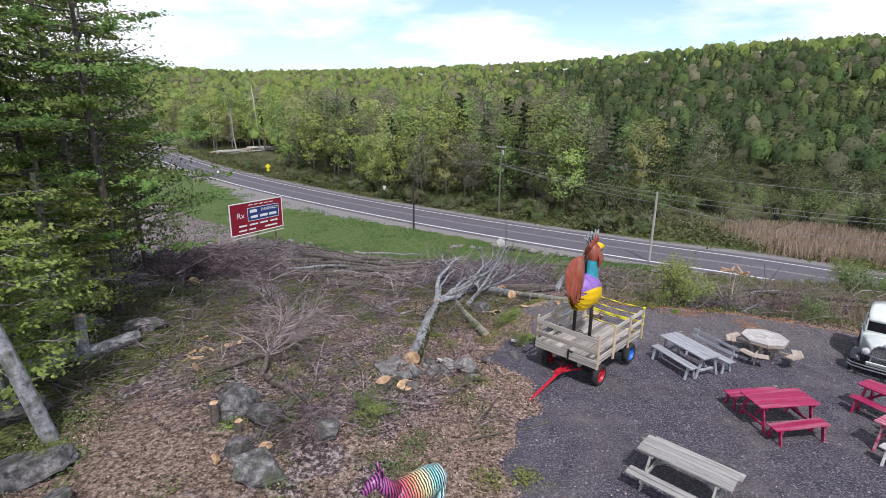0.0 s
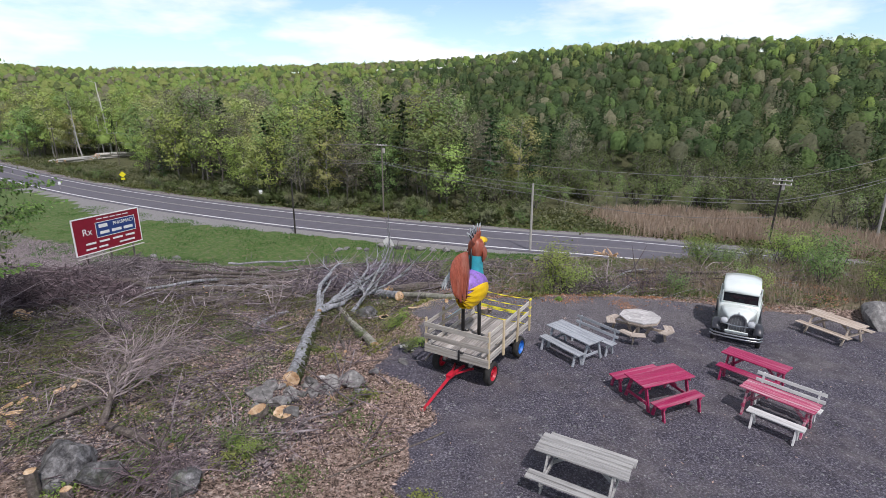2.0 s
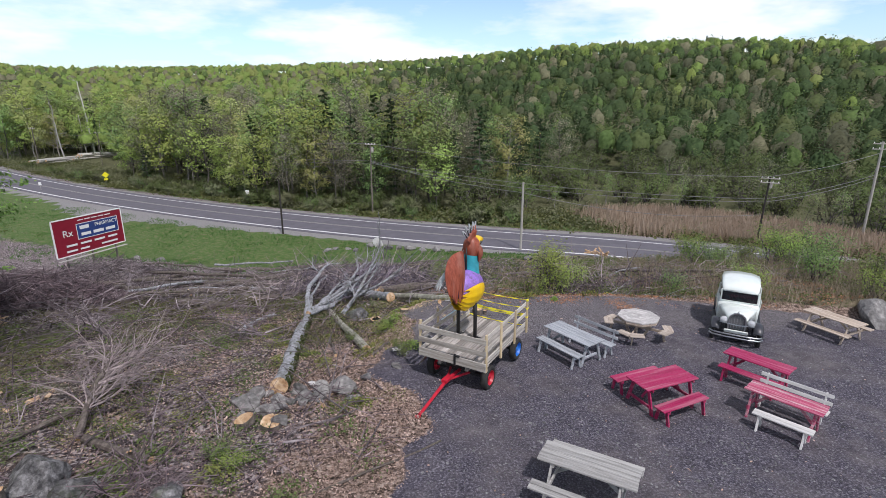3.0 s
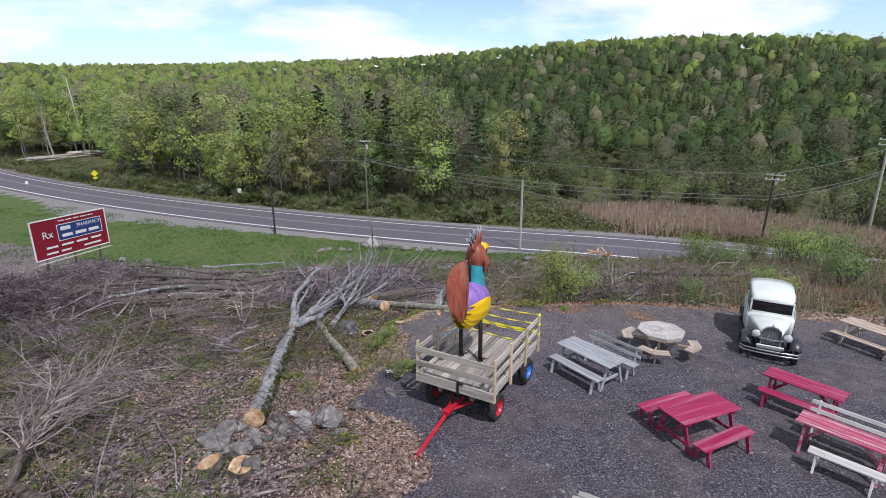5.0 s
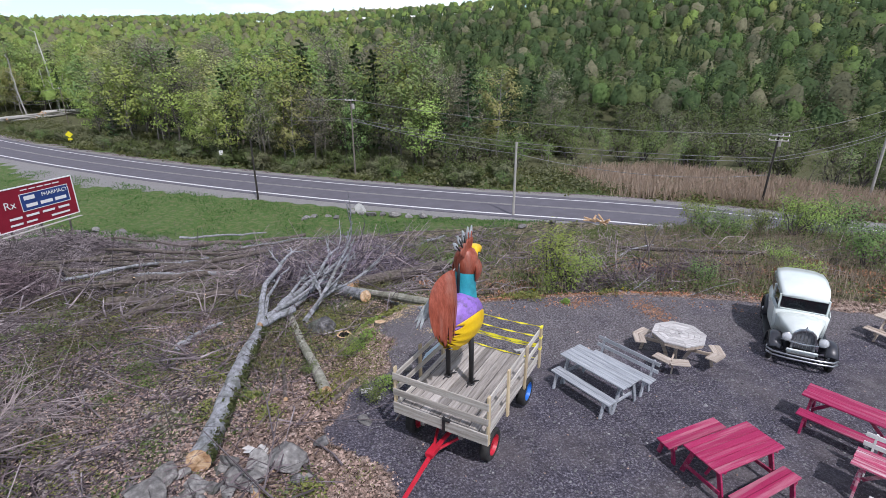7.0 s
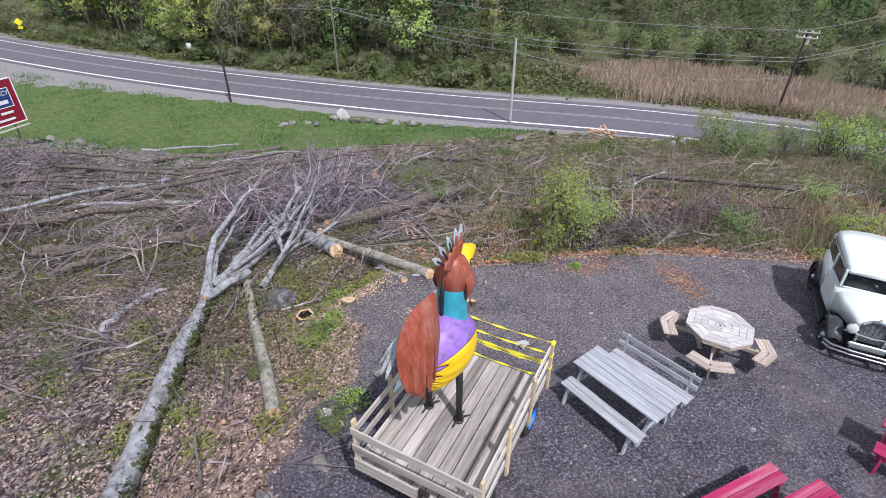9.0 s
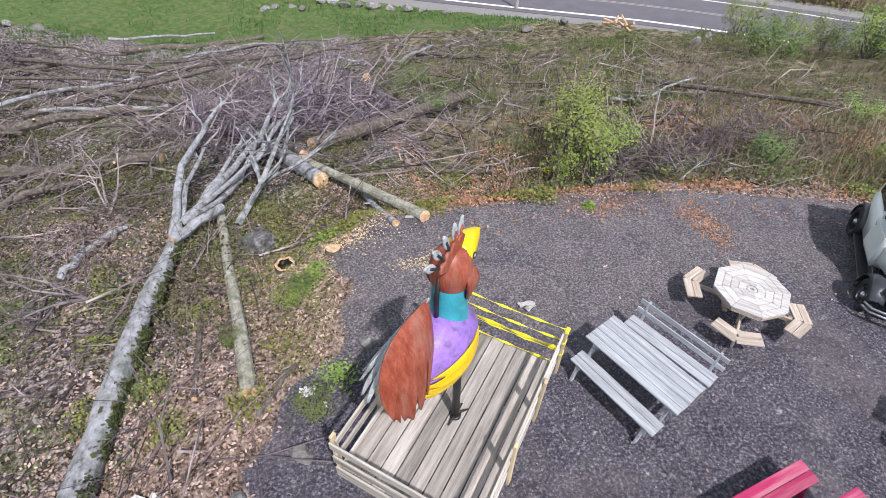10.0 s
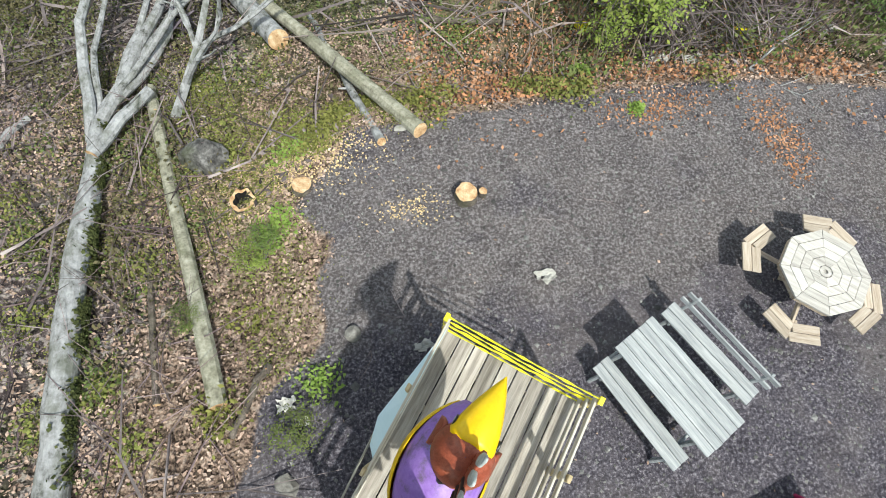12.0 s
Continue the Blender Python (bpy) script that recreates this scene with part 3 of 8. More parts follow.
n_big, n_mid, n_fine, n_grit = (noise_tex(nt, vec, s, 6, 0.66) for s in (0.22, 1.7, 8.0, 22.0))
soil = ramp(nt, n_mid, [(0.3, (0.055, 0.043, 0.047)), (0.47, (0.13, 0.103, 0.109)), (0.60, (0.235, 0.195, 0.202)), (0.72, (0.14, 0.145, 0.085))])
# near-black stops paint in the shade between clods, dead leaves and stones
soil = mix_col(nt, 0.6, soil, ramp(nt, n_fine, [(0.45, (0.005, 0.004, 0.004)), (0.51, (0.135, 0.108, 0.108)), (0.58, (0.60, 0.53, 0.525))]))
moss = ramp(nt, n_fine, [(0.36, (0.045, 0.06, 0.02)), (0.64, (0.19, 0.21, 0.075))])
soil = mix_col(nt, ramp(nt, n_big, [(0.53, (0, 0, 0)), (0.66, (0.75, 0.75, 0.75))]), soil, moss)
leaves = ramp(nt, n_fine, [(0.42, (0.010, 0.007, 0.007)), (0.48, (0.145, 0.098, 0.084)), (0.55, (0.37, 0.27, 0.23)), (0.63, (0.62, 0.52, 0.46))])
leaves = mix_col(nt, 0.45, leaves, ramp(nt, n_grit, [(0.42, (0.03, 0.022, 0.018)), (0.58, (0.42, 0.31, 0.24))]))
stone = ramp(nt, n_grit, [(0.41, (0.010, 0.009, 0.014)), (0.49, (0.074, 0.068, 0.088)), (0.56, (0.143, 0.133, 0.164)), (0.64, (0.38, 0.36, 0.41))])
stone = mix_col(nt, 0.40, stone, ramp(nt, n_mid, [(0.32, (0.067, 0.061, 0.081)), (0.5, (0.114, 0.104, 0.135)), (0.68, (0.18, 0.165, 0.19))]))
dust = ramp(nt, n_mid, [(0.35, (0.105, 0.092, 0.096)), (0.65, (0.20, 0.177, 0.18))])
stone = mix_col(nt, ramp(nt, noise_tex(nt, vec, 0.45, 5, 0.6), [(0.46, (0, 0, 0)), (0.66, (0.6, 0.6, 0.6))]), stone, dust)
# lightened by colour where fewer shadows show between the stones
stone = mix_col(nt, broken("less_shaded", 0.7, 0.9), stone, mix_col(nt, 0.5, dust, ramp(nt, n_grit, [(0.41, (0.022, 0.02, 0.026)), (0.51, (0.14, 0.13, 0.148)), (0.63, (0.40, 0.38, 0.42))])))
grass = ramp(nt, n_mid, [(0.32, (0.045, 0.085, 0.026)), (0.49, (0.08, 0.135, 0.042)), (0.58, (0.17, 0.155, 0.09)), (0.72, (0.21, 0.155, 0.11))])
grass = mix_col(nt, 0.4, grass, ramp(nt, n_fine, [(0.3, (0.04, 0.085, 0.02)), (0.7, (0.13, 0.21, 0.05))]))
grit = ramp(nt, n_fine, [(0.3, (0.19, 0.185, 0.185)), (0.7, (0.30, 0.29, 0.285))])
reed_c = ramp(nt, n_mid, [(0.3, (0.20, 0.14, 0.09)), (0.7, (0.34, 0.25, 0.17))])
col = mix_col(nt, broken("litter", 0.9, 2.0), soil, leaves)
col = mix_col(nt, broken("scrub", 0.5, 0.8), col, ramp(nt, n_mid, [(0.34, (0.022, 0.020, 0.013)), (0.46, (0.095, 0.090, 0.05)), (0.55, (0.19, 0.16, 0.105)), (0.68, (0.34, 0.285, 0.205))]))
col = mix_col(nt, broken("mossy", 0.8, 1.3), col, ramp(nt, n_fine, [(0.36, (0.018, 0.024, 0.008)), (0.5, (0.075, 0.088, 0.03)), (0.64, (0.17, 0.19, 0.065))]))
col = mix_col(nt, broken("woods", 0.2, 0.5), col, ramp(nt, n_mid, [(0.3, (0.07, 0.075, 0.035)), (0.7, (0.13, 0.13, 0.07))]))
col = mix_col(nt, broken("reeds", 0.3, 0.4), col, reed_c)
col = mix_col(nt, broken("grass", 0.35, 0.9), col, grass)
col = mix_col(nt, broken("apron", 0.8, 0.4), col, grit)
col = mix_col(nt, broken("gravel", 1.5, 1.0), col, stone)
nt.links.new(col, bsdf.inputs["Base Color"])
bsdf.inputs["Roughness"].default_value = 0.95
bsdf.inputs["Specular IOR Level"].default_value = 0.2
bm_ = nt.nodes.new("ShaderNodeBump")
bm_.inputs["Strength"].default_value = 1.0
bm_.inputs["Distance"].default_value = 0.09
nt.links.new(math_n(nt, 'ADD', n_fine, math_n(nt, 'MULTIPLY', n_grit, 0.5)), bm_.inputs["Height"])
nt.links.new(bm_.outputs["Normal"], bsdf.inputs["Normal"])
me.materials.append(m_ground)
ground = tagged(new("ground", me), "sloping ground of soil, dead leaves, grass and dark gravel", "ground", kind="structure")


def strip(v0, v1, z, x0=-260.0, x1=130.0, dashes=None):
    """A ribbon that follows the road between two distances from its near edge line."""
    mb = MB()
    xs = np.arange(x0, x1, 3.0)
    s = road_slope(xs)
    nrm = np.stack([-s, np.ones_like(s)], 1) / np.sqrt(1 + s * s)[:, None]
    base = np.stack([xs, road_y(xs)], 1)
    a, b = base + nrm * v0, base + nrm * v1
    za = np.full(len(xs), z)
    v = np.concatenate([np.column_stack([a, za]), np.column_stack([b, za]),
                        np.column_stack([a, za - 0.2]), np.column_stack([b, za - 0.2])])
    n = len(xs)
    fs = []
    for i in range(n - 1):
        fs += [(i, i + 1, n + i + 1, n + i), (2 * n + i, 2 * n + i + 1, i + 1, i), (n + i, n + i + 1, 3 * n + i + 1, 3 * n + i)]
    return mb.add(v, fs)


thing("road", "straight dark asphalt road with white edge lines", "road", kind="structure", mb=strip(-1.0, 9.9, ROAD_Z), mats=m_asphalt)
thing("edge_line", "white painted edge line on the asphalt", "road marking", kind="structure", mb=strip(-0.15, 0.2, ROAD_Z + 0.015), mats=m_line_white)
thing("edge_line", "white painted edge line on the asphalt", "road marking", kind="structure", mb=strip(8.35, 8.55, ROAD_Z + 0.015), mats=m_line_white)
thing("centre_line", "faded double line along the middle of the road", "road marking", kind="structure", mb=strip(4.22, 4.36, ROAD_Z + 0.015), mats=m_line_yellow)
thing("centre_line", "faded double line along the middle of the road", "road marking", kind="structure", mb=strip(4.54, 4.68, ROAD_Z + 0.015), mats=m_line_yellow)

# ---------------- hay wagon
def at(x, y, rz=0.0, dz=0.0, z=None):
    return pose(x, y, (hz(x, y) if z is None else z) + dz, 0, 0, rz)


def wheel(parent, c, r, w, rim_mat, rim_label):
    """A wheel on an axle along x: tyre, rim with hub and holes."""
    ty = MB().lathe([(r * 0.62, -w / 2), (r * 0.9, -w / 2), (r * 0.985, -w * 0.36), (r, -w * 0.15), (r, w * 0.15), (r * 0.985, w * 0.36), (r * 0.9, w / 2), (r * 0.62, w / 2), (r * 0.62, -w / 2)], axis='x', sides=24)
    t = part("wheel", ty, m_rubber, parent, "black rubber tyre", True, Matrix.Translation(c))
    rm = MB().lathe([(0.02, -w * 0.30), (r * 0.2, -w * 0.30), (r * 0.26, -w * 0.16), (r * 0.5, -w * 0.12), (r * 0.6, -w * 0.5), (r * 0.65, -w * 0.5), (r * 0.65, w * 0.5), (r * 0.6, w * 0.5), (r * 0.5, w * 0.12), (r * 0.26, w * 0.16), (r * 0.2, w * 0.30), (0.02, w * 0.30)], axis='x', sides=24)
    for k in range(5):
        a = k * 2 * math.pi / 5
        for s in (-1, 1):
            rm.lathe([(0.002, 0), (0.014, 0), (0.014, s * 0.02), (0.002, s * 0.02)], (s * w * 0.24, r * 0.17 * math.cos(a), r * 0.17 * math.sin(a)), 'x', 6)
    part("rim", rm, rim_mat, t, rim_label, False)
    return t


WAG_RZ = -41.0
GW = 0.08
wagon = thing("hay_wagon", "weathered wooden hay wagon with slatted sides on gravel", "wagon", pose(5.31, 15.19, GW, 0, 0, WAG_RZ))
L2, W2, DK = 1.475, 0.975, 0.88
n_pl = 9
pw = 2 * W2 / n_pl
for i in range(n_pl):
    mb = MB().box((0, 0, 0), (pw - 0.016, 2 * L2 - 0.02 * (i % 3), 0.04), bevel=0.006)
    part("deck_board", mb, m_deck_wood, wagon, m=pose(-W2 + pw * (i + 0.5), 0.006 * (i % 2), DK - 0.02))
for y in (-1.1, -0.4, 0.4, 1.1):
    part("cross_beam", MB().box((0, 0, 0), (2 * W2 - 0.1, 0.09, 0.10), bevel=0.008), m_rail_x, wagon, m=pose(0, y, DK - 0.09))
for x in (-0.42, 0.42):
    part("long_beam", MB().box((0, 0, 0), (0.09, 2 * L2 - 0.1, 0.14), bevel=0.01), m_deck_wood, wagon, m=pose(x, 0, DK - 0.21))
post_at = [(-W2 - 0.03, -L2 + 0.03), (W2 + 0.03, -L2 + 0.03), (W2 + 0.03, -0.5), (W2 + 0.03, 0.5), (W2 + 0.03, L2 - 0.05), (-W2 - 0.03, -0.5), (-W2 - 0.03, 0.5), (-W2 - 0.03, L2 - 0.05)]
for i, (x, y) in enumerate(post_at):
    part("post", MB().box((0, 0, 0), (0.045, 0.09, 1.06), bevel=0.006), m_post_wood, wagon, m=pose(x, y, DK + 0.40, rng.normal(0, 0.8), rng.normal(0, 0.8)))
for z, hh in ((0.14, 0.13), (0.47, 0.12), (0.80, 0.13)):
    part("side_rail", MB().box((0, 0, 0), (0.028, 2 * L2, hh), bevel=0.005), m_rail_y, wagon, m=pose(W2 - 0.005, 0, DK + z, 0, 0, 0.2))
for z, hh, tilt in ((0.10, 0.13, 0.4), (0.44, 0.12, -0.6), (0.78, 0.12, 0.5)):
    part("side_rail", MB().box((0, 0, 0), (0.028, 2 * L2 - 0.04, hh), bevel=0.005), m_rail_y, wagon, m=pose(-W2 + 0.005, 0, DK + z, tilt, 0, 0))
for z, hh, tilt in ((0.02, 0.24, 0.2), (0.40, 0.15, -0.4), (0.74, 0.15, 0.3)):
    part("front_rail", MB().box((0, 0, 0), (2 * W2 + 0.1, 0.03, hh), bevel=0.005), m_rail_x, wagon, m=pose(0, -L2 - 0.03, DK + z, 0, tilt, 0))
part("leaning_board", MB().box((0, 0, 0), (0.02, 1.5, 0.10), bevel=0.004), m_rail_y, wagon, "loose grey board", m=pose(-W2 - 0.20, -0.55, DK - 0.40, 9, 12, 4))
for z in (0.08, 0.38, 0.44, 0.66, 0.92):
    up = 0.013 if z != 0.44 else 0.030
    v, fs = [], []
    for i, x in enumerate(np.linspace(-W2 - 0.03, W2 + 0.03, 15)):
        zz = DK + z - 0.04 * math.sin(math.pi * (x + W2) / (2 * W2))
        tw = 0.014 * math.sin(i * 1.7 + z * 9)
        v += [(x, L2 - 0.04 - tw, zz - up), (x, L2 - 0.04 + tw, zz + up), (x, L2 - 0.035 + tw, zz + up), (x, L2 - 0.035 - tw, zz - up)]
    for i in range(14):
        for k in range(4):
            fs.append((i * 4 + k, (i + 1) * 4 + k, (i + 1) * 4 + (k + 1) % 4, i * 4 + (k + 1) % 4))
    part("tape", MB().add(v, fs), m_tape, wagon, "yellow plastic barrier tape")
for sx in (-1, 1):
    for z in (0.38, 0.66, 0.92):
        part("tape_wrap", MB().box((0, 0, 0), (0.056, 0.10, 0.05), bevel=0.004), m_tape, wagon, "yellow tape wound round the post", m=pose(sx * (W2 + 0.03), L2 - 0.05, DK + z, 8 * sx))
part("strap", MB().box((0, 0, 0.0), (0.06, 0.05, 0.34), bevel=0.01).box((0.06, 0.0, 0.12), (0.16, 0.07, 0.05), bevel=0.01), m_black, wagon, "black strap round the front board", m=pose(0.12, -L2 - 0.045, DK + 0.04))
pq = [(-0.96, 1.36, 1.42), (-1.20, 0.05, 1.22), (-1.12, -0.28, 1.20), (-0.99, -0.40, 1.30), (-0.96, 0.4, 1.44)]
part("hanging_panel", MB().add(pq + [(x + 0.004, y, z - 0.012) for x, y, z in pq], [(0, 1, 2, 3, 4), (9, 8, 7, 6, 5)] + [(i, i + 5, (i + 1) % 5 + 5, (i + 1) % 5) for i in range(5)]), m_panel, wagon, "pale blue sheet stuck out beside the rail")
for y in (-0.95, 1.0):
    part("axle", MB().box((0, 0, 0), (1.5, 0.09, 0.09), bevel=0.01).box((0, 0, 0.13), (0.9, 0.12, 0.2), bevel=0.01), m_black, wagon, m=pose(0, y, 0.33))
wheel(wagon, (0.84, -0.95, 0.335), 0.335, 0.19, m_red_paint, "red wheel rim")
wheel(wagon, (-0.84, -0.95, 0.335), 0.335, 0.19, m_red_paint, "red wheel rim")
wheel(wagon, (0.84, 1.0, 0.335), 0.335, 0.19, m_blue_paint, "blue wheel rim")
wheel(wagon, (-0.84, 1.0, 0.335), 0.335, 0.19, m_blue_paint, "blue wheel rim")
tng = MB()
tng.tube([(0, -1.0, 0.34), (0, -1.7, 0.40), (0, -3.1, 0.10)], [0.05, 0.05, 0.042], 6)
tng.tube([(-0.3, -0.98, 0.34), (0, -1.75, 0.39)], [0.035, 0.03], 6).tube([(0.3, -0.98, 0.34), (0, -1.75, 0.39)], [0.035, 0.03], 6)
tng.box((0, -1.75, 0.42), (0.16, 0.3, 0.10), bevel=0.01)
part("tongue", tng, m_red_paint, wagon, "red steel drawbar resting on the gravel")
part("hitch_ring", MB().lathe([(0.035, -0.012), (0.07, -0.012), (0.07, 0.012), (0.035, 0.012), (0.035, -0.012)], sides=12), m_red_paint, wagon, m=pose(0, -3.16, 0.09))

# ---------------- rooster statue: one mesh, several paints (x to its right, y ahead)
B = MB()
RUST, YEL, PUR, TEAL, WHT, BLK = range(6)
mats_bird = [m_b_rust, m_b_yellow, m_b_purple, m_b_teal, m_b_white, m_black]


def shell(fn, nu, nv, slot, thick=0.012):
    """A curved sheet with two sides from fn(u, v) -> point."""
    p = np.array([[fn(u, v) for v in np.linspace(0, 1, nv)] for u in np.linspace(0, 1, nu)])
    du, dv = np.gradient(p, axis=0), np.gradient(p, axis=1)
    n = np.cross(du, dv)
    n /= np.linalg.norm(n, axis=2)[:, :, None] + 1e-9
    q = p - n * thick
    vv = np.concatenate([p.reshape(-1, 3), q.reshape(-1, 3)])
    o = nu * nv
    fs = []
    for i in range(nu - 1):
        for j in range(nv - 1):
            a, b, c, d = i * nv + j, (i + 1) * nv + j, (i + 1) * nv + j + 1, i * nv + j + 1
            fs += [(a, b, c, d), (o + d, o + c, o + b, o + a)]
    for j in range(nv - 1):
        fs += [(j, j + 1, o + j + 1, o + j), ((nu - 1) * nv + j + 1, (nu - 1) * nv + j, o + (nu - 1) * nv + j, o + (nu - 1) * nv + j + 1)]
    for i in range(nu - 1):
        fs += [((i + 1) * nv, i * nv, o + i * nv, o + (i + 1) * nv), (i * nv + nv - 1, (i + 1) * nv + nv - 1, o + (i + 1) * nv + nv - 1, o + i * nv + nv - 1)]
    B.add(vv, fs, slot)


def body_pt(th, s, grow=1.0):
    """Body: s runs tail to breast, th round it."""
    y = -0.62 + 1.28 * s
    k = math.sin(math.pi * min(max(0.06 + 0.9 * s, 0), 1)) ** 0.55
    zc = 1.45 + 0.14 * (1 - s) + 0.10 * math.sin(math.pi * s)
    return np.array([0.43 * grow * k * math.cos(th), y, zc + 0.46 * grow * k * math.sin(th)])


shell(lambda u, v: body_pt(2 * math.pi * u, v), 29, 15, PUR)
for sx in (1, -1):
    # yellow flank wing with jagged feather tips towards the tail
    def wing(u, v, sx=sx):
        saw = abs(((v * 5.0) % 1.0) - 0.5) * 2
        s = 0.97 - (0.78 + 0.16 * saw + 0.12 * math.sin(math.pi * v)) * u
        th = math.radians(22 - 118 * v * (0.72 + 0.28 * math.cos(1.2 * u)))
        p = body_pt(th, s, 1.09 + 0.12 * u * u)
        return np.array([sx * p[0], p[1], p[2] - 0.06 - 0.2 * u * v])
    shell(wing, 16, 41, YEL)
    # dark rust feathers beneath it

    def under(u, v, sx=sx):
        saw = abs(((v * 3.0) % 1.0) - 0.5) * 2
        p = body_pt(math.radians(-20 - 60 * v), 0.42 - (0.36 + 0.2 * saw) * u, 1.05 + 0.2 * u)
        return np.array([sx * p[0], p[1], p[2] - 0.1 * u])
    shell(under, 10, 25, RUST)
for i in range(len(B.v)):
    B.v[i] = B.v[i] * [0.93, 1, 1]
# tail: a rust sheet slit into feathers on the right, streaky grey-white feathers on the left, both from one peak


def curve_at(pts, u):
    pts = np.array(pts, float)
    t = u * (len(pts) - 1)
    i = min(int(t), len(pts) - 2)
    p0, p1, p2, p3 = pts[max(i - 1, 0)], pts[i], pts[i + 1], pts[min(i + 2, len(pts) - 1)]
    f = t - i
    return 0.5 * ((2 * p1) + (p2 - p0) * f + (2 * p0 - 5 * p1 + 4 * p2 - p3) * f * f + (3 * p1 - p0 - 3 * p2 + p3) * f ** 3)


PEAK = np.array([0.03, -0.34, 2.72])


def tail_sheet(u, v):
    """Fan from the peak: v runs from the upright front edge to the arched back edge."""
    slit = max(dp * math.exp(-((v - c) / 0.022) ** 2) for c, dp in ((0.14, .34), (0.33, .46), (0.52, .18), (0.74, .12)))
    uu = u * (1 - slit) * (1 - 0.03 * math.sin(40 * v))
    end = curve_at([(0.12, -0.40, 1.60), (0.21, -0.62, 1.47), (0.24, -0.88, 1.42), (0.20, -1.14, 1.55), (0.13, -1.27, 1.84)], v)
    mid = curve_at([(0.16, -0.36, 2.2), (0.25, -0.58, 2.2), (0.25, -0.88, 2.36), (0.14, -1.22, 2.60), (-0.06, -1.42, 2.86)], v)
    return (1 - uu) ** 2 * PEAK + 2 * uu * (1 - uu) * mid + uu * uu * end


shell(tail_sheet, 26, 81, RUST)
for k, (x1, y1, z1, wd) in enumerate(((-0.16, -1.24, 1.78, .15), (-0.29, -1.18, 1.74, .17), (-0.40, -1.06, 1.78, .17), (-0.47, -0.90, 1.72, .16), (-0.42, -0.70, 1.62, .15))):
    def sickle(u, v, x1=x1, y1=y1, z1=z1, wd=wd, k=k):
        end, mid_ = np.array([x1, y1, z1]), np.array([x1 * .6, y1 * .85, 2.34 - .08 * k])
        c = (1 - u) ** 2 * PEAK + 2 * u * (1 - u) * mid_ + u * u * end
        w = wd * (0.2 + 0.8 * math.sin(math.pi * min(1, 0.12 + .80 * u)) + 0.10 * math.sin(17 * u + k))
        return c + np.array([0.55, 0.45, 0.45]) * (v - 0.5) * w
    shell(sickle, 18, 5, WHT)
# neck, head, wattles, beak, comb
B.lathe([(0.265, 1.74), (0.262, 1.80), (0.235, 2.02), (0.212, 2.36), (0.208, 2.52)], (0, 0.19, 0), sides=26, slot=TEAL)
B.lathe([(0.272, 1.765), (0.272, 1.79), (0.258, 1.79)], (0, 0.19, 0), sides=26, slot=BLK)
hd = np.array([(0.205, 2.46), (0.235, 2.53), (0.252, 2.64), (0.250, 2.76), (0.222, 2.87), (0.165, 2.96), (0.08, 3.01), (0.005, 3.02)])
B.lathe(hd, (0, 0.21, 0), sides=26, slot=RUST)
B.tube([(-0.03, -0.05, 1.98), (-0.03, -0.05, 2.4), (-0.02, -0.02, 2.75)], [0.03, 0.035, 0.02], 8, BLK)
for sx in (1, -1):
    shell(lambda u, v, sx=sx: np.array([sx * (0.235 + 0.05 * math.sin(math.pi * u)), 0.27 - 0.03 * u + (v - 0.5) * 0.25 * math.sin(math.pi * (0.2 + 0.70 * u)), 2.74 - 0.44 * u]), 12, 8, RUST, 0.03 * sx)
    B.lathe([(0.001, 0), (0.05, 0), (0.05, 0.014), (0.001, 0.014)], (sx * 0.185 - 0.007, 0.395, 2.83), 'x', 12, BLK)
    B.lathe([(0.001, 0), (0.022, 0), (0.022, 0.022), (0.001, 0.022)], (sx * 0.188 - 0.011, 0.40, 2.835), 'x', 8, WHT)
shell(lambda u, v: np.array([0.20 * (1 - u ** 1.5) * math.cos(math.pi * v), 0.30 + 0.60 * u, 2.80 + (0.20 * (1 - u * u)) * math.sin(math.pi * v) ** 0.8 + 0.03 * u - 0.05 * u ** 4]), 12, 15, YEL)
shell(lambda u, v: np.array([0.16 * (1 - u ** 1.5) * math.cos(math.pi * v), 0.34 + 0.44 * u, 2.79 - 0.07 * (1 - u) * math.sin(math.pi * v)]), 8, 9, YEL)
# crest: an upright rust plate over the crown of the head, pale feathers on stalks along it
HC = np.array([0.05, 0.20, 2.74])


def crest(u, v):
    a = math.radians(74 + 74 * u)
    r_ = 0.16 + (0.28 + 0.05 * abs(math.sin(4 * math.pi * u))) * v
    return HC + np.array([0.02 * v, r_ * math.cos(a), r_ * math.sin(a)])


shell(crest, 33, 5, RUST, 0.03)
for k, (y1, z1) in enumerate(((0.27, 3.46), (0.11, 3.47), (-0.10, 3.45), (-0.30, 3.40), (-0.45, 3.30))):
    tip_ = np.array([0.09, y1, z1])
    d_ = (tip_ - HC) / np.linalg.norm(tip_ - HC)
    B.tube([HC + d_ * 0.3, tip_ - d_ * 0.12], [0.022, 0.016], 6, RUST if k < 2 else BLK)
    shell(lambda u, v, tip_=tip_, d_=d_: tip_ - d_ * 0.27 * (1 - u) + np.array([0.02 * math.sin(math.pi * v), -d_[2], d_[1]]) * (v - 0.5) * 0.10 * math.sin(math.pi * (0.14 + 0.80 * u)), 9, 6, WHT, 0.02)
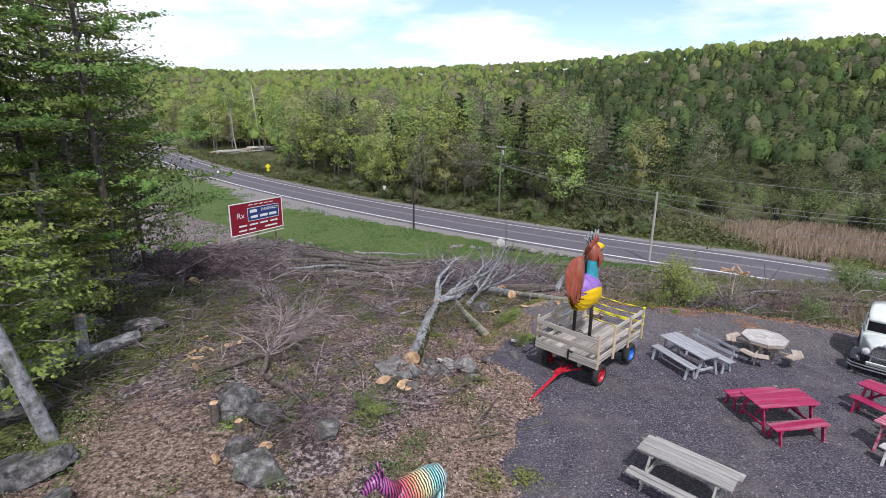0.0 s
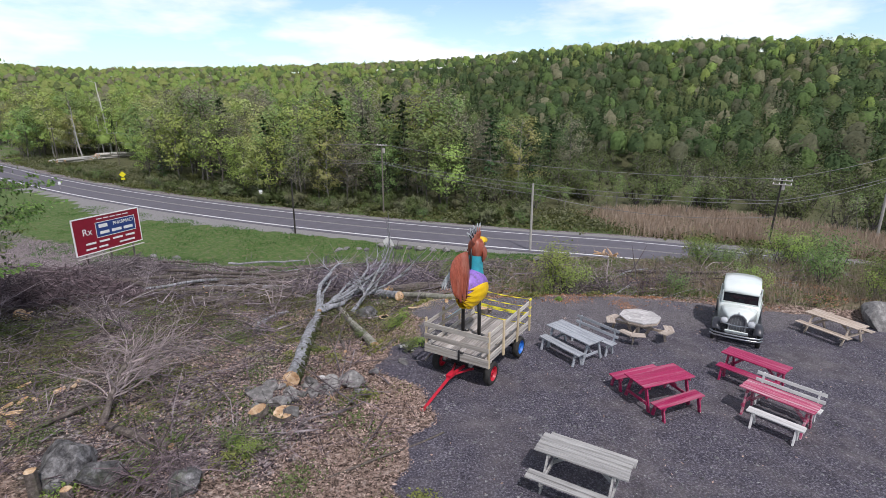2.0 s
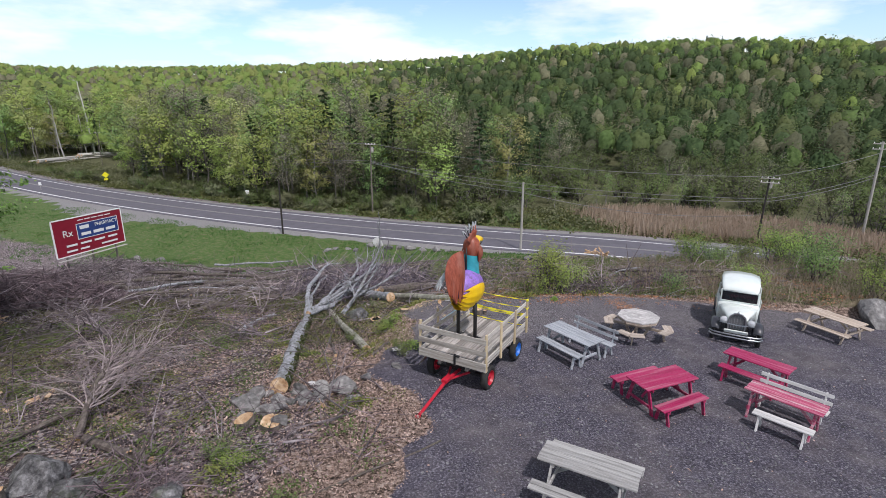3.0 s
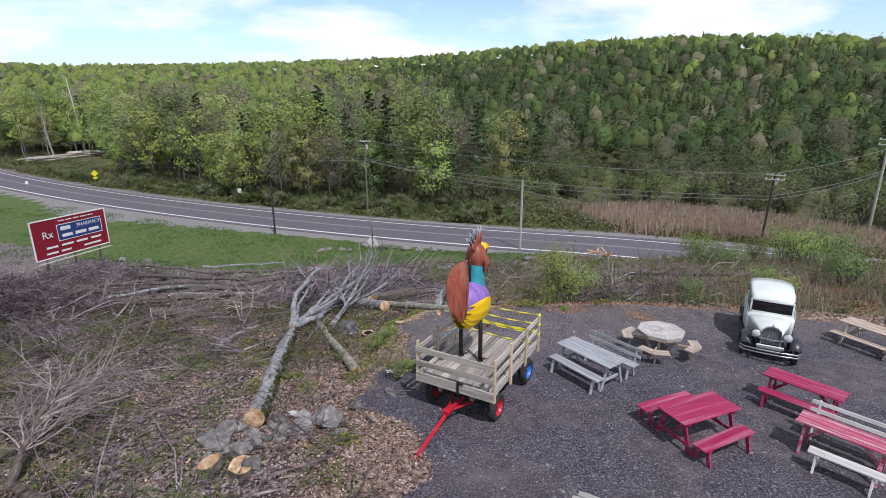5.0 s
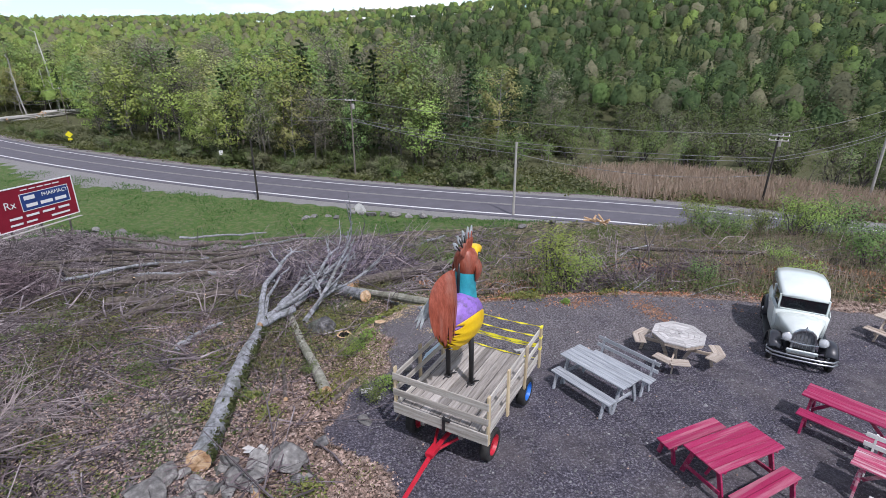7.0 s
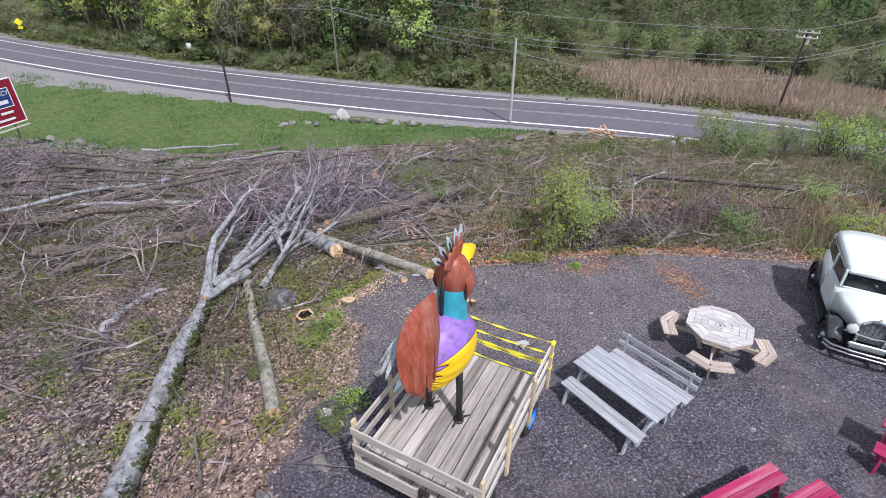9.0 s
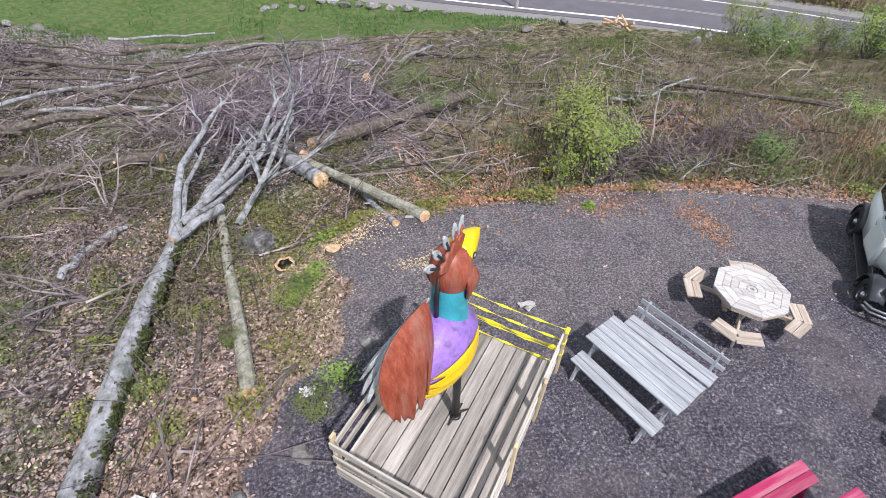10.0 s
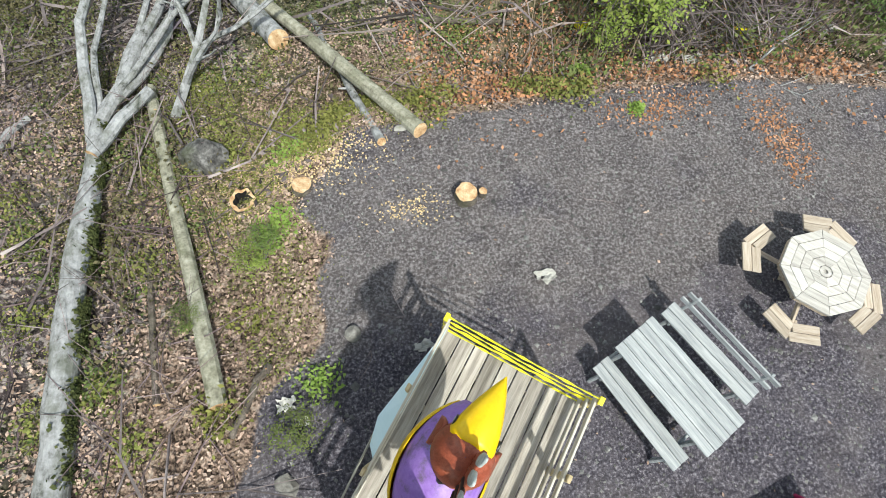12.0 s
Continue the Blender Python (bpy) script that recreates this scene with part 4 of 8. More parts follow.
for sx in (1, -1):
    B.tube([(sx * 0.285, -0.02, 0.0), (sx * 0.285, -0.02, 0.75), (sx * 0.26, -0.02, 1.25)], [0.055, 0.055, 0.065], 10, BLK)
    B.lathe([(0.001, 0.0), (0.085, 0.0), (0.085, 0.02), (0.05, 0.03), (0.001, 0.03)], (sx * 0.285, -0.02, 0), sides=14, slot=BLK)
    for a in (-35, 0, 35, 180):
        B.tube([(sx * 0.285, -0.02, 0.06), (sx * 0.285 + 0.2 * math.sin(radians(a)), -0.02 + 0.2 * math.cos(radians(a)), 0.03)], [0.03, 0.012], 6, BLK)
ax, ay = math.cos(radians(WAG_RZ)), math.sin(radians(WAG_RZ))
rx_, ry_ = 5.31 + ax * -0.30 - ay * -0.02, 15.19 + ay * -0.30 + ax * -0.02
thing("rooster_statue", "tall painted sheet-metal rooster standing on the wagon deck", "statue", pose(rx_, ry_, GW + DK, 0, 0, WAG_RZ - 3), mb=B, mats=mats_bird, smooth=True)


# ---------------- picnic tables and benches
def a_frame_table(x, y, rz, length, mat, leg_mat, label, width=0.72, group=""):
    """Picnic table with benches fixed to its slanting legs (length along x)."""
    t = thing("picnic_table", label, "picnic table", at(x, y, rz), group)
    n = 5
    bw = width / n
    for i in range(n):
        part("top_board", MB().box((0, 0, 0), (length + rng.uniform(-0.01, 0.01), bw - 0.012, 0.038), bevel=0.005), mat, t, m=pose(rng.uniform(-.005, .005), -width / 2 + bw * (i + 0.5), 0.745, 0, rng.normal(0, 0.1), 0))
    for s in (-1, 1):
        b = part("bench_board", MB().box((0, 0, 0), (length, 0.135, 0.038), bevel=0.005), mat, t, m=pose(0, s * 0.62, 0.44))
        part("bench_board", MB().box((0, 0, 0), (length, 0.125, 0.038), bevel=0.005), mat, t, m=pose(0, s * 0.77, 0.44))
    for e in (-1, 1):
        xx = e * (length / 2 - 0.28)
        for s in (-1, 1):
            part("leg", MB().box((0, 0, 0), (0.04, 0.095, 0.88), rx=s * 31, bevel=0.005), leg_mat, t, m=pose(xx, s * 0.43, 0.365))
        part("bench_bearer", MB().box((0, 0, 0), (0.038, 1.66, 0.09), bevel=0.005), leg_mat, t, m=pose(xx + 0.042, 0, 0.375))
        part("top_bearer", MB().box((0, 0, 0), (0.038, width - 0.04, 0.09), bevel=0.005), leg_mat, t, m=pose(xx + 0.042, 0, 0.68))
        part("brace", MB().box((0, 0, 0), (0.62, 0.035, 0.07), ry=e * 38, bevel=0.004), leg_mat, t, m=pose(xx - e * 0.27, 0, 0.52))
    return t


def trestle_table(x, y, rz, length, width, mat, label, group="", n=5):
    """A table with splayed legs and no benches of its own."""
    t = thing("outdoor_table", label, "table", at(x, y, rz), group)
    bw = width / n
    for i in range(n):
        part("top_board", MB().box((0, 0, 0), (length + rng.uniform(-0.012, 0.012), bw - 0.008, 0.036), bevel=0.005), mat, t, m=pose(rng.uniform(-.006, .006), -width / 2 + bw * (i + 0.5), 0.735))
    for e in (-1, 1):
        xx = e * (length / 2 - 0.17)
        for s in (-1, 1):
            part("leg", MB().box((0, 0, 0), (0.045, 0.09, 0.74), rx=s * 16, bevel=0.005), mat, t, m=pose(xx, s * (width / 2 - 0.05), 0.352))
        part("top_bearer", MB().box((0, 0, 0), (0.04, width - 0.06, 0.085), bevel=0.005), mat, t, m=pose(xx + 0.045, 0, 0.673))
        part("foot_rail", MB().box((0, 0, 0), (0.035, width - 0.02, 0.08), bevel=0.005), mat, t, m=pose(xx - 0.042, 0, 0.25))
        part("brace", MB().box((0, 0, 0), (0.55, 0.035, 0.07), ry=e * 45, bevel=0.004), mat, t, m=pose(xx - e * 0.24, 0, 0.50))
    return t


def bench(x, y, rz, length, mat, label, width=0.30, back=0, group="", height=0.44, n=2):
    """A plain bench, with a two-board back on one side where back is +1 or -1."""
    t = thing("garden_bench", label, "bench", at(x, y, rz), group)
    bw = width / n
    for i in range(n):
        part("seat_board", MB().box((0, 0, 0), (length, bw - 0.008, 0.038), bevel=0.005), mat, t, m=pose(rng.uniform(-.006, .006), -width / 2 + bw * (i + 0.5), height - 0.019))
    for e in (-1, 1):
        xx = e * (length / 2 - 0.16)
        for s in (-1, 1):
            part("leg", MB().box((0, 0, 0), (0.042, 0.085, height - 0.03), rx=s * 13, bevel=0.004), mat, t, m=pose(xx, s * (width / 2 - 0.02), (height - 0.038) / 2 + 0.004))
        part("bearer", MB().box((0, 0, 0), (0.038, width, 0.075), bevel=0.004), mat, t, m=pose(xx + 0.042, 0, height - 0.078))
        if back:
            part("back_post", MB().box((0, 0, 0), (0.04, 0.07, 0.55), rx=-back * 9, bevel=0.004), mat, t, m=pose(xx, back * (width / 2 + 0.05), height + 0.14))
    if back:
        for k, z in enumerate((0.17, 0.36)):
            part("back_board", MB().box((0, 0, 0), (length, 0.03, 0.09), rx=-back * 9, bevel=0.004), mat, t, m=pose(0, back * (width / 2 + 0.035 + 0.03 * k), height + z))
    return t


a_frame_table(6.10, 9.58, -40.4, 1.86, m_grey_wood, m_grey_wood, "weathered grey wooden picnic table with attached benches on gravel", 0.66, "picnic tables on the gravel lot")
a_frame_table(19.15, 16.25, -76, 1.83, m_pine, m_pine, "pale pine picnic table with attached benches at the lot's edge", 0.72, "picnic tables on the gravel lot")
trestle_table(8.535, 15.55, -65.7, 1.82, 0.76, m_silver_wood, "silvery grey wooden table between two benches", "tables with loose benches")
bench(7.985, 15.30, -67, 1.70, m_silver_wood, "silvery grey backless bench beside its table", 0.31, 0, "benches beside tables")
bench(9.32, 15.88, -64, 1.70, m_silver_wood, "silvery grey bench with a two-board back", 0.31, 1, "benches beside tables")
trestle_table(9.64, 12.55, 10.5, 1.68, 0.80, m_red_wood, "red painted wooden table with chipped paint", "tables with loose benches", 6)
bench(9.75, 11.84, 14, 1.56, m_red_wood, "red painted backless bench with chipped paint", 0.34, 0, "benches beside tables")
bench(9.42, 13.36, 11, 1.56, m_red_wood, "red painted backless bench with chipped paint", 0.34, 0, "benches beside tables")
trestle_table(13.10, 13.15, -62, 1.70, 0.62, m_red_wood, "red painted wooden table with faded top", "tables with loose benches")
bench(12.62, 12.88, -62, 1.62, m_red_wood, "red painted backless bench with chipped paint", 0.30, 0, "benches beside tables")
trestle_table(12.13, 11.22, -60, 1.68, 0.62, m_worn_red, "red table with paint worn off to white wood", "tables with loose benches")
bench(12.66, 11.53, -60, 1.60, m_white_wood, "whitish weathered bench with a two-board back", 0.28, 1, "benches beside tables")
bench(11.62, 10.72, -58, 1.25, m_white_wood, "whitish weathered backless bench", 0.28, 0, "benches beside tables")


def octagon_table(x, y, rz):
    t = thing("octagonal_picnic_table", "pale wooden octagonal picnic table with four angled benches", "picnic table", at(x, y, rz))
    R = 0.70

    def corner(r, k):
        a = radians(22.5 + 45 * k)
        return np.array([r * math.cos(a), r * math.sin(a)])
    for k in range(8):
        rings = [0.10, 0.25, 0.40, 0.55, R]
        for i in range(4):
            a, b = rings[i] + 0.006, rings[i + 1]
            q = [corner(a, k), corner(b, k), corner(b, k + 1), corner(a, k + 1)]
            mid = sum(q) / 4
            q = [mid + (p - mid) * 0.985 for p in q]
            v = [(*p, 0.0) for p in q] + [(*p, -0.036) for p in q]
            part("top_board", MB().add(v, [(0, 1, 2, 3), (7, 6, 5, 4), (0, 4, 5, 1), (1, 5, 6, 2), (2, 6, 7, 3), (3, 7, 4, 0)]), m_oct_top, t, m=pose(0, 0, 0.75 + 0.001 * ((i + k) % 3)))
        mid = (corner(R - 0.03, k) + corner(R - 0.03, k + 1)) / 2
        part("apron_board", MB().box((0, 0, 0), (0.028, 0.50, 0.085), bevel=0.004), m_pine, t, m=pose(mid[0], mid[1], 0.668, 0, 0, 45 * (k + 1)))
    part("hub", MB().lathe([(0.001, 0.712), (0.095, 0.712), (0.095, 0.748), (0.04, 0.748), (0.04, 0.72), (0.001, 0.72)], sides=8), m_oct_top, t)
    for k in range(4):
        a = 90 * k
        arm = part("leg_frame", MB().box((0.55, 0, 0.36), (1.05, 0.04, 0.09), bevel=0.005).box((0.36, 0.042, 0.35), (0.09, 0.04, 0.74), ry=24, bevel=0.005).box((0.86, 0.042, 0.2), (0.08, 0.04, 0.42), ry=-12, bevel=0.005), m_pine, t, m=pose(0, 0, 0, 0, 0, a))
        for s in (-1, 1):
            for j, r in enumerate((0.87, 1.02)):
                d = radians(22.5 * s)
                ln = 0.42 + 0.06 * j
                off = s * (ln / 2 - r * math.tan(radians(22.5)))
                c = (r * math.cos(d) - off * math.sin(d), r * math.sin(d) + off * math.cos(d))
                part("bench_board", MB().box((0, 0, 0), (0.142, ln, 0.036), bevel=0.005), m_pine_y, arm, m=pose(c[0], c[1], 0.425 + 0.001 * (s + 1), 0, 0, 22.5 * s))
    return t


octagon_table(11.44, 16.63, 136)

# ---------------- vintage car (y ahead, x to its right)
def loft(mb, sections, slot=0, close=True):
    """Joins rings of equal length, end rings capped."""
    n, k = len(sections), len(sections[0])
    v = np.array(sections, float).reshape(-1, 3)
    fs = [(i * k + j, i * k + (j + 1) % k, (i + 1) * k + (j + 1) % k, (i + 1) * k + j) for i in range(n - 1) for j in range(k if close else k - 1)]
    if close:
        fs += [tuple(reversed(range(k))), tuple((n - 1) * k + j for j in range(k))]
    return mb.add(v, fs, slot)


def ring(y, z0, z1, w0, w1, crown=0.05, n=5, shoulder=0.85):
    """A body section at y: flat floor, upright sides, crowned top."""
    pts = [(-w0, y, z0), (w0, y, z0), (w0 * 0.5 + w1 * 0.5, y, z0 + (z1 - z0) * 0.5), (w1, y, z0 + (z1 - z0) * shoulder)]
    for i in range(n):
        t = i / (n - 1)
        a = math.pi * t
        pts.append((w1 * 0.86 * math.cos(a), y, z0 + (z1 - z0) * (shoulder + 0.1) + crown * math.sin(a)))
    pts += [(-w1, y, z0 + (z1 - z0) * shoulder), (-w0 * 0.5 - w1 * 0.5, y, z0 + (z1 - z0) * 0.5)]
    return pts


cx, cy_ = 15.66, 17.0
car = thing("vintage_car", "white vintage car with navy fenders parked on gravel", "car", pose(cx, cy_, hz(cx, cy_) + 0.0, 0, 0, 139.5))
FA, RA, WR = 1.32, -1.30, 0.36
body = MB()
loft(body, [ring(-1.85, 0.55, 1.05, 0.52, 0.55, .06), ring(-1.6, 0.50, 1.16, 0.60, 0.64, .05), ring(-1.15, 0.48, 1.20, 0.66, 0.71, .03), ring(-0.3, 0.46, 1.20, 0.68, 0.72, .02), ring(0.42, 0.46, 1.18, 0.62, 0.66, .03)])
b_ob = part("body", body, m_white_paint, car, "white painted body", True)
roof = MB()
loft(roof, [ring(-1.66, 1.52, 1.64, 0.50, 0.52, .05), ring(-1.45, 1.55, 1.76, 0.60, 0.60, .07), ring(-0.8, 1.58, 1.82, 0.63, 0.62, .08), ring(-0.05, 1.58, 1.81, 0.62, 0.60, .07), ring(0.28, 1.56, 1.72, 0.58, 0.56, .05), ring(0.40, 1.55, 1.62, 0.54, 0.52, .03)])
part("roof", roof, m_white_paint, car, "white painted roof", True)
for x, y in ((0.575, 0.34), (-0.575, 0.34), (0.655, -0.42), (-0.655, -0.42), (0.60, -1.52), (-0.60, -1.52)):
    part("pillar", MB().box((0, 0, 0), (0.055, 0.075, 0.44), bevel=0.012), m_white_paint, car, m=pose(x, y, 1.38, 4 if y > 0 else 0))
for s in (-1, 1):
    part("side_window", MB().box((0, 0, 0), (0.012, 0.68, 0.37), bevel=0.004), m_glass_dark, car, "dark glass", m=pose(s * 0.618, -0.04, 1.39, 0, 0, s * 4.0))
    part("side_window", MB().box((0, 0, 0), (0.012, 0.98, 0.35), bevel=0.004), m_glass_dark, car, "dark glass", m=pose(s * 0.635, -0.96, 1.39))
    d = part("door", MB().box((0, 0, 0), (0.016, 0.74, 0.66), bevel=0.006), m_white_paint, car, m=pose(s * 0.680, -0.02, 0.84, 0, s * 3.2, s * 4.6))
    part("door_handle", MB().box((0, 0, 0), (0.03, 0.10, 0.02), bevel=0.006), m_chrome, d, "chrome handle", m=pose(s * 0.025, -0.28, 0.22))
part("windscreen", MB().box((0, 0, 0), (1.10, 0.014, 0.38), bevel=0.004), m_glass_dark, car, "dark glass windscreen", m=pose(0, 0.38, 1.40, 6))
part("windscreen_frame", MB().box((0, 0, 0.20), (1.10, 0.03, 0.03), bevel=0.006).box((0, 0, -0.20), (1.10, 0.03, 0.03), bevel=0.006), m_white_paint, car, m=pose(0, 0.385, 1.40, 6))
part("rear_window", MB().box((0, 0, 0), (0.6, 0.014, 0.26), bevel=0.004), m_glass_dark, car, m=pose(0, -1.60, 1.40, -6))
hood = MB()
loft(hood, [ring(0.42, 0.62, 1.18, 0.58, 0.60, .06, shoulder=.7), ring(0.75, 0.64, 1.14, 0.46, 0.50, .09, shoulder=.68), ring(1.15, 0.66, 1.11, 0.33, 0.38, .10, shoulder=.66), ring(1.52, 0.68, 1.09, 0.24, 0.29, .10, shoulder=.64)])
hd_ = part("hood", hood, m_white_paint, car, "white engine hood", True)
for s in (-1, 1):
    for k in range(9):
        part("louvre", MB().box((0, 0, 0), (0.012, 0.022, 0.17), bevel=0.004), m_white_paint, hd_, m=pose(s * (0.475 - 0.028 * k), 0.72 + 0.075 * k, 0.84, 0, 0, s * 15))
shell_ = MB()
prof = [(-0.27, 0.55), (-0.285, 0.85), (-0.25, 1.05), (-0.14, 1.15), (0, 1.18), (0.14, 1.15), (0.25, 1.05), (0.285, 0.85), (0.27, 0.55)]
inn = [(x * 0.84, 0.60 + (z - 0.55) * 0.87) for x, z in prof]
n_ = len(prof)
vv = [(x, y, z) for y in (1.53, 1.62) for x, z in prof] + [(x, y, z) for y in (1.62, 1.56) for x, z in inn]
fs_ = []
for i in range(n_ - 1):
    fs_ += [(i, i + 1, n_ + i + 1, n_ + i), (n_ + i, n_ + i + 1, 2 * n_ + i + 1, 2 * n_ + i), (2 * n_ + i, 2 * n_ + i + 1, 3 * n_ + i + 1, 3 * n_ + i)]
fs_ += [(0, n_, 2 * n_, 3 * n_), (n_ - 1, 4 * n_ - 1, 3 * n_ - 1, 2 * n_ - 1)]
shell_.add(vv, fs_)
rad = part("radiator_shell", shell_, m_chrome, car, "chromed radiator shell", False)
m_core = surface("radiator_mesh", [(0.3, (0.11, 0.113, 0.122)), (0.7, (0.19, 0.195, 0.205))], 8, 0.6, 0.6, 90)
core = MB().add([(x, 1.575, z) for x, z in inn], [tuple(range(n_))])
core.add([(x, 1.53, z) for x, z in inn], [tuple(reversed(range(n_)))])
part("radiator_core", core, m_core, rad, "dark radiator core")
for k in range(-6, 7, 3):
    zt = 0.62 + 0.50 * math.sqrt(max(0.05, 1 - (k / 8.5) ** 2)) + 0.0
    part("grille_bar", MB().box((0, 0, 0), (0.007, 0.008, zt - 0.62), bevel=0.002), m_chrome, rad, m=pose(k * 0.029, 1.585, (zt + 0.62) / 2))
part("radiator_cap", MB().lathe([(0.001, 0), (0.04, 0), (0.045, 0.02), (0.03, 0.05), (0.012, 0.06), (0.012, 0.10), (0.001, 0.11)], sides=12), m_chrome, rad, m=pose(0, 1.58, 1.17))
part("apron_panel", MB().box((0, 0, 0), (0.72, 0.05, 0.18), rx=-20, bevel=0.02), m_white_paint, car, m=pose(0, 1.66, 0.52))
bar = part("lamp_bar", MB().tube([(-0.52, 1.60, 0.80), (0, 1.63, 0.77), (0.52, 1.60, 0.80)], 0.018, 8), m_chrome, car)
for s in (-1, 1):
    hl = part("headlight", MB().lathe([(0.001, -0.13), (0.06, -0.12), (0.105, -0.05), (0.12, 0.02), (0.125, 0.035), (0.115, 0.04)], axis='y', sides=20), m_chrome, car, "chrome headlight bowl", True, pose(s * 0.41, 1.66, 0.93, 8))
    part("lens", MB().lathe([(0.112, 0.036), (0.08, 0.058), (0.001, 0.068)], axis='y', sides=20), m_lens, hl, "clear glass lens", True)


def fender(y_mid, r, ext_f, ext_b, w, name, s, mat):
    """A curved mudguard over a wheel, with a skirt on its inner side."""
    prof_ = []
    for a in np.linspace(-ext_b, ext_f, 15):
        prof_.append((y_mid + r * math.sin(radians(a)), WR + r * math.cos(radians(a))))
    secs = []
    for y, z in prof_:
        x0, x1 = 0.50, 0.50 + w
        secs.append([(s * x0, y, z - 0.02), (s * (x0 + w * 0.35), y, z + 0.035), (s * (x0 + w * 0.75), y, z + 0.02), (s * x1, y, z - 0.045),
                     (s * (x1 - 0.01), y, z - 0.06), (s * (x0 + w * 0.7), y, z), (s * (x0 + w * 0.35), y, z + 0.015), (s * (x0), y, z - 0.04)])
    mb = MB()
    loft(mb, secs if s > 0 else [q[::-1] for q in secs])
    return part(name, mb, mat, car, "dark navy mudguard", True)


for s in (-1, 1):
    fender(FA, 0.46, 62, 108, 0.30, "front_fender", s, m_navy_paint)
    fender(RA, 0.46, 100, 100, 0.27, "rear_fender", s, m_navy_paint)
    part("running_board", MB().box((0, 0, 0), (0.26, 1.62, 0.035), bevel=0.01), m_black, car, m=pose(s * 0.66, 0.0, 0.34))
    part("sill", MB().box((0, 0, 0), (0.04, 1.7, 0.16), bevel=0.01), m_navy_paint, car, m=pose(s * 0.56, 0.0, 0.42))
    for y in (FA, RA):
        w = part("wheel", MB().lathe([(0.27, -0.06), (0.33, -0.062), (WR, -0.035), (WR, 0.035), (0.33, 0.062), (0.27, 0.06), (0.27, -0.06)], axis='x', sides=26), m_rubber, car, "black rubber tyre", True, pose(s * 0.70, y, WR))
        part("rim", MB().lathe([(0.25, -0.045), (0.275, -0.05), (0.275, 0.05), (0.25, 0.045), (0.25, -0.045)], axis='x', sides=26), m_navy_paint, w)
        sp = MB()
        for k in range(14):
            a = k * 2 * math.pi / 14
            sp.tube([(0.02 * (-1) ** k, 0.06 * math.cos(a), 0.06 * math.sin(a)), (0, 0.255 * math.cos(a + .2), 0.255 * math.sin(a + .2))], 0.008, 5)
        part("spoke_spider", sp, m_navy_paint, w)
        part("hub_cap", MB().lathe([(0.001, -0.08), (0.06, -0.06), (0.075, 0), (0.06, 0.06), (0.001, 0.08)], axis='x', sides=14), m_chrome, w, "chrome hub cap", True)
for z in (0.42, 0.52):
    part("bumper_bar", MB().tube([(-0.80, 1.72, z), (-0.68, 1.86, z), (-0.3, 1.92, z), (0.3, 1.92, z), (0.68, 1.86, z), (0.80, 1.72, z)], 0.026, 8), m_chrome, car, "tarnished bumper bar", True)
for x in (-0.35, 0.35):
    part("bumper_bracket", MB().box((0, 0, 0), (0.04, 0.36, 0.14), bevel=0.01), m_black, car, m=pose(x, 1.74, 0.46))
part("chassis", MB().box((0, 0, 0), (0.7, 3.4, 0.14), bevel=0.02), m_black, car, m=pose(0, 0, 0.42))
part("axle", MB().tube([(-0.7, FA, WR), (0.7, FA, WR)], 0.035, 8), m_black, car)
part("axle", MB().tube([(-0.7, RA, WR), (0.7, RA, WR)], 0.045, 8), m_black, car)
spare = part("spare_wheel", MB().lathe([(0.26, -0.06), (0.33, -0.062), (WR, -0.03), (WR, 0.03), (0.33, 0.062), (0.26, 0.06), (0.26, -0.06)], axis='y', sides=24), m_rubber, car, "black spare tyre", True, pose(0, -1.98, 0.80))
part("spare_rim", MB().lathe([(0.001, -0.03), (0.25, -0.02), (0.27, -0.04), (0.27, 0.04), (0.25, 0.02), (0.001, 0.03)], axis='y', sides=20), m_navy_paint, spare)

# ---------------- felled timber, rocks and stumps
def log(name, p0, p1, r0, r1, mat, label, r, sides=12, waver=0.03, n=9, cut=True, dz=True, stubs=3):
    """A felled stem from p0 to p1 (x, y and height over the ground), cut at p0."""
    a = np.array([p0[0], p0[1], (hz(*p0[:2]) if dz else 0) + p0[2]])
    b = np.array([p1[0], p1[1], (hz(*p1[:2]) if dz else 0) + p1[2]])
    pts = wobble(a, b, n, waver, r)
    mb = MB()
    rad = np.linspace(r0, r1, n) * r.uniform(0.94, 1.06, n)
    rad[0] = r0
    mb.tube(pts, rad, sides, 0, True, 1 if cut else 0)
    for _ in range(stubs):
        k = r.integers(1, n - 1)
        d = r.normal(size=3)
        d[2] = abs(d[2])
        d /= np.linalg.norm(d)
        mb.tube([pts[k], pts[k] + d * (rad[k] + r.uniform(0.05, 0.25))], [rad[k] * 0.35, rad[k] * 0.22], 6, 0, True, 1 if cut else 0)
    return thing(name, label, "log", mb=mb, mats=[mat, m_cut], smooth=False, group="felled logs")


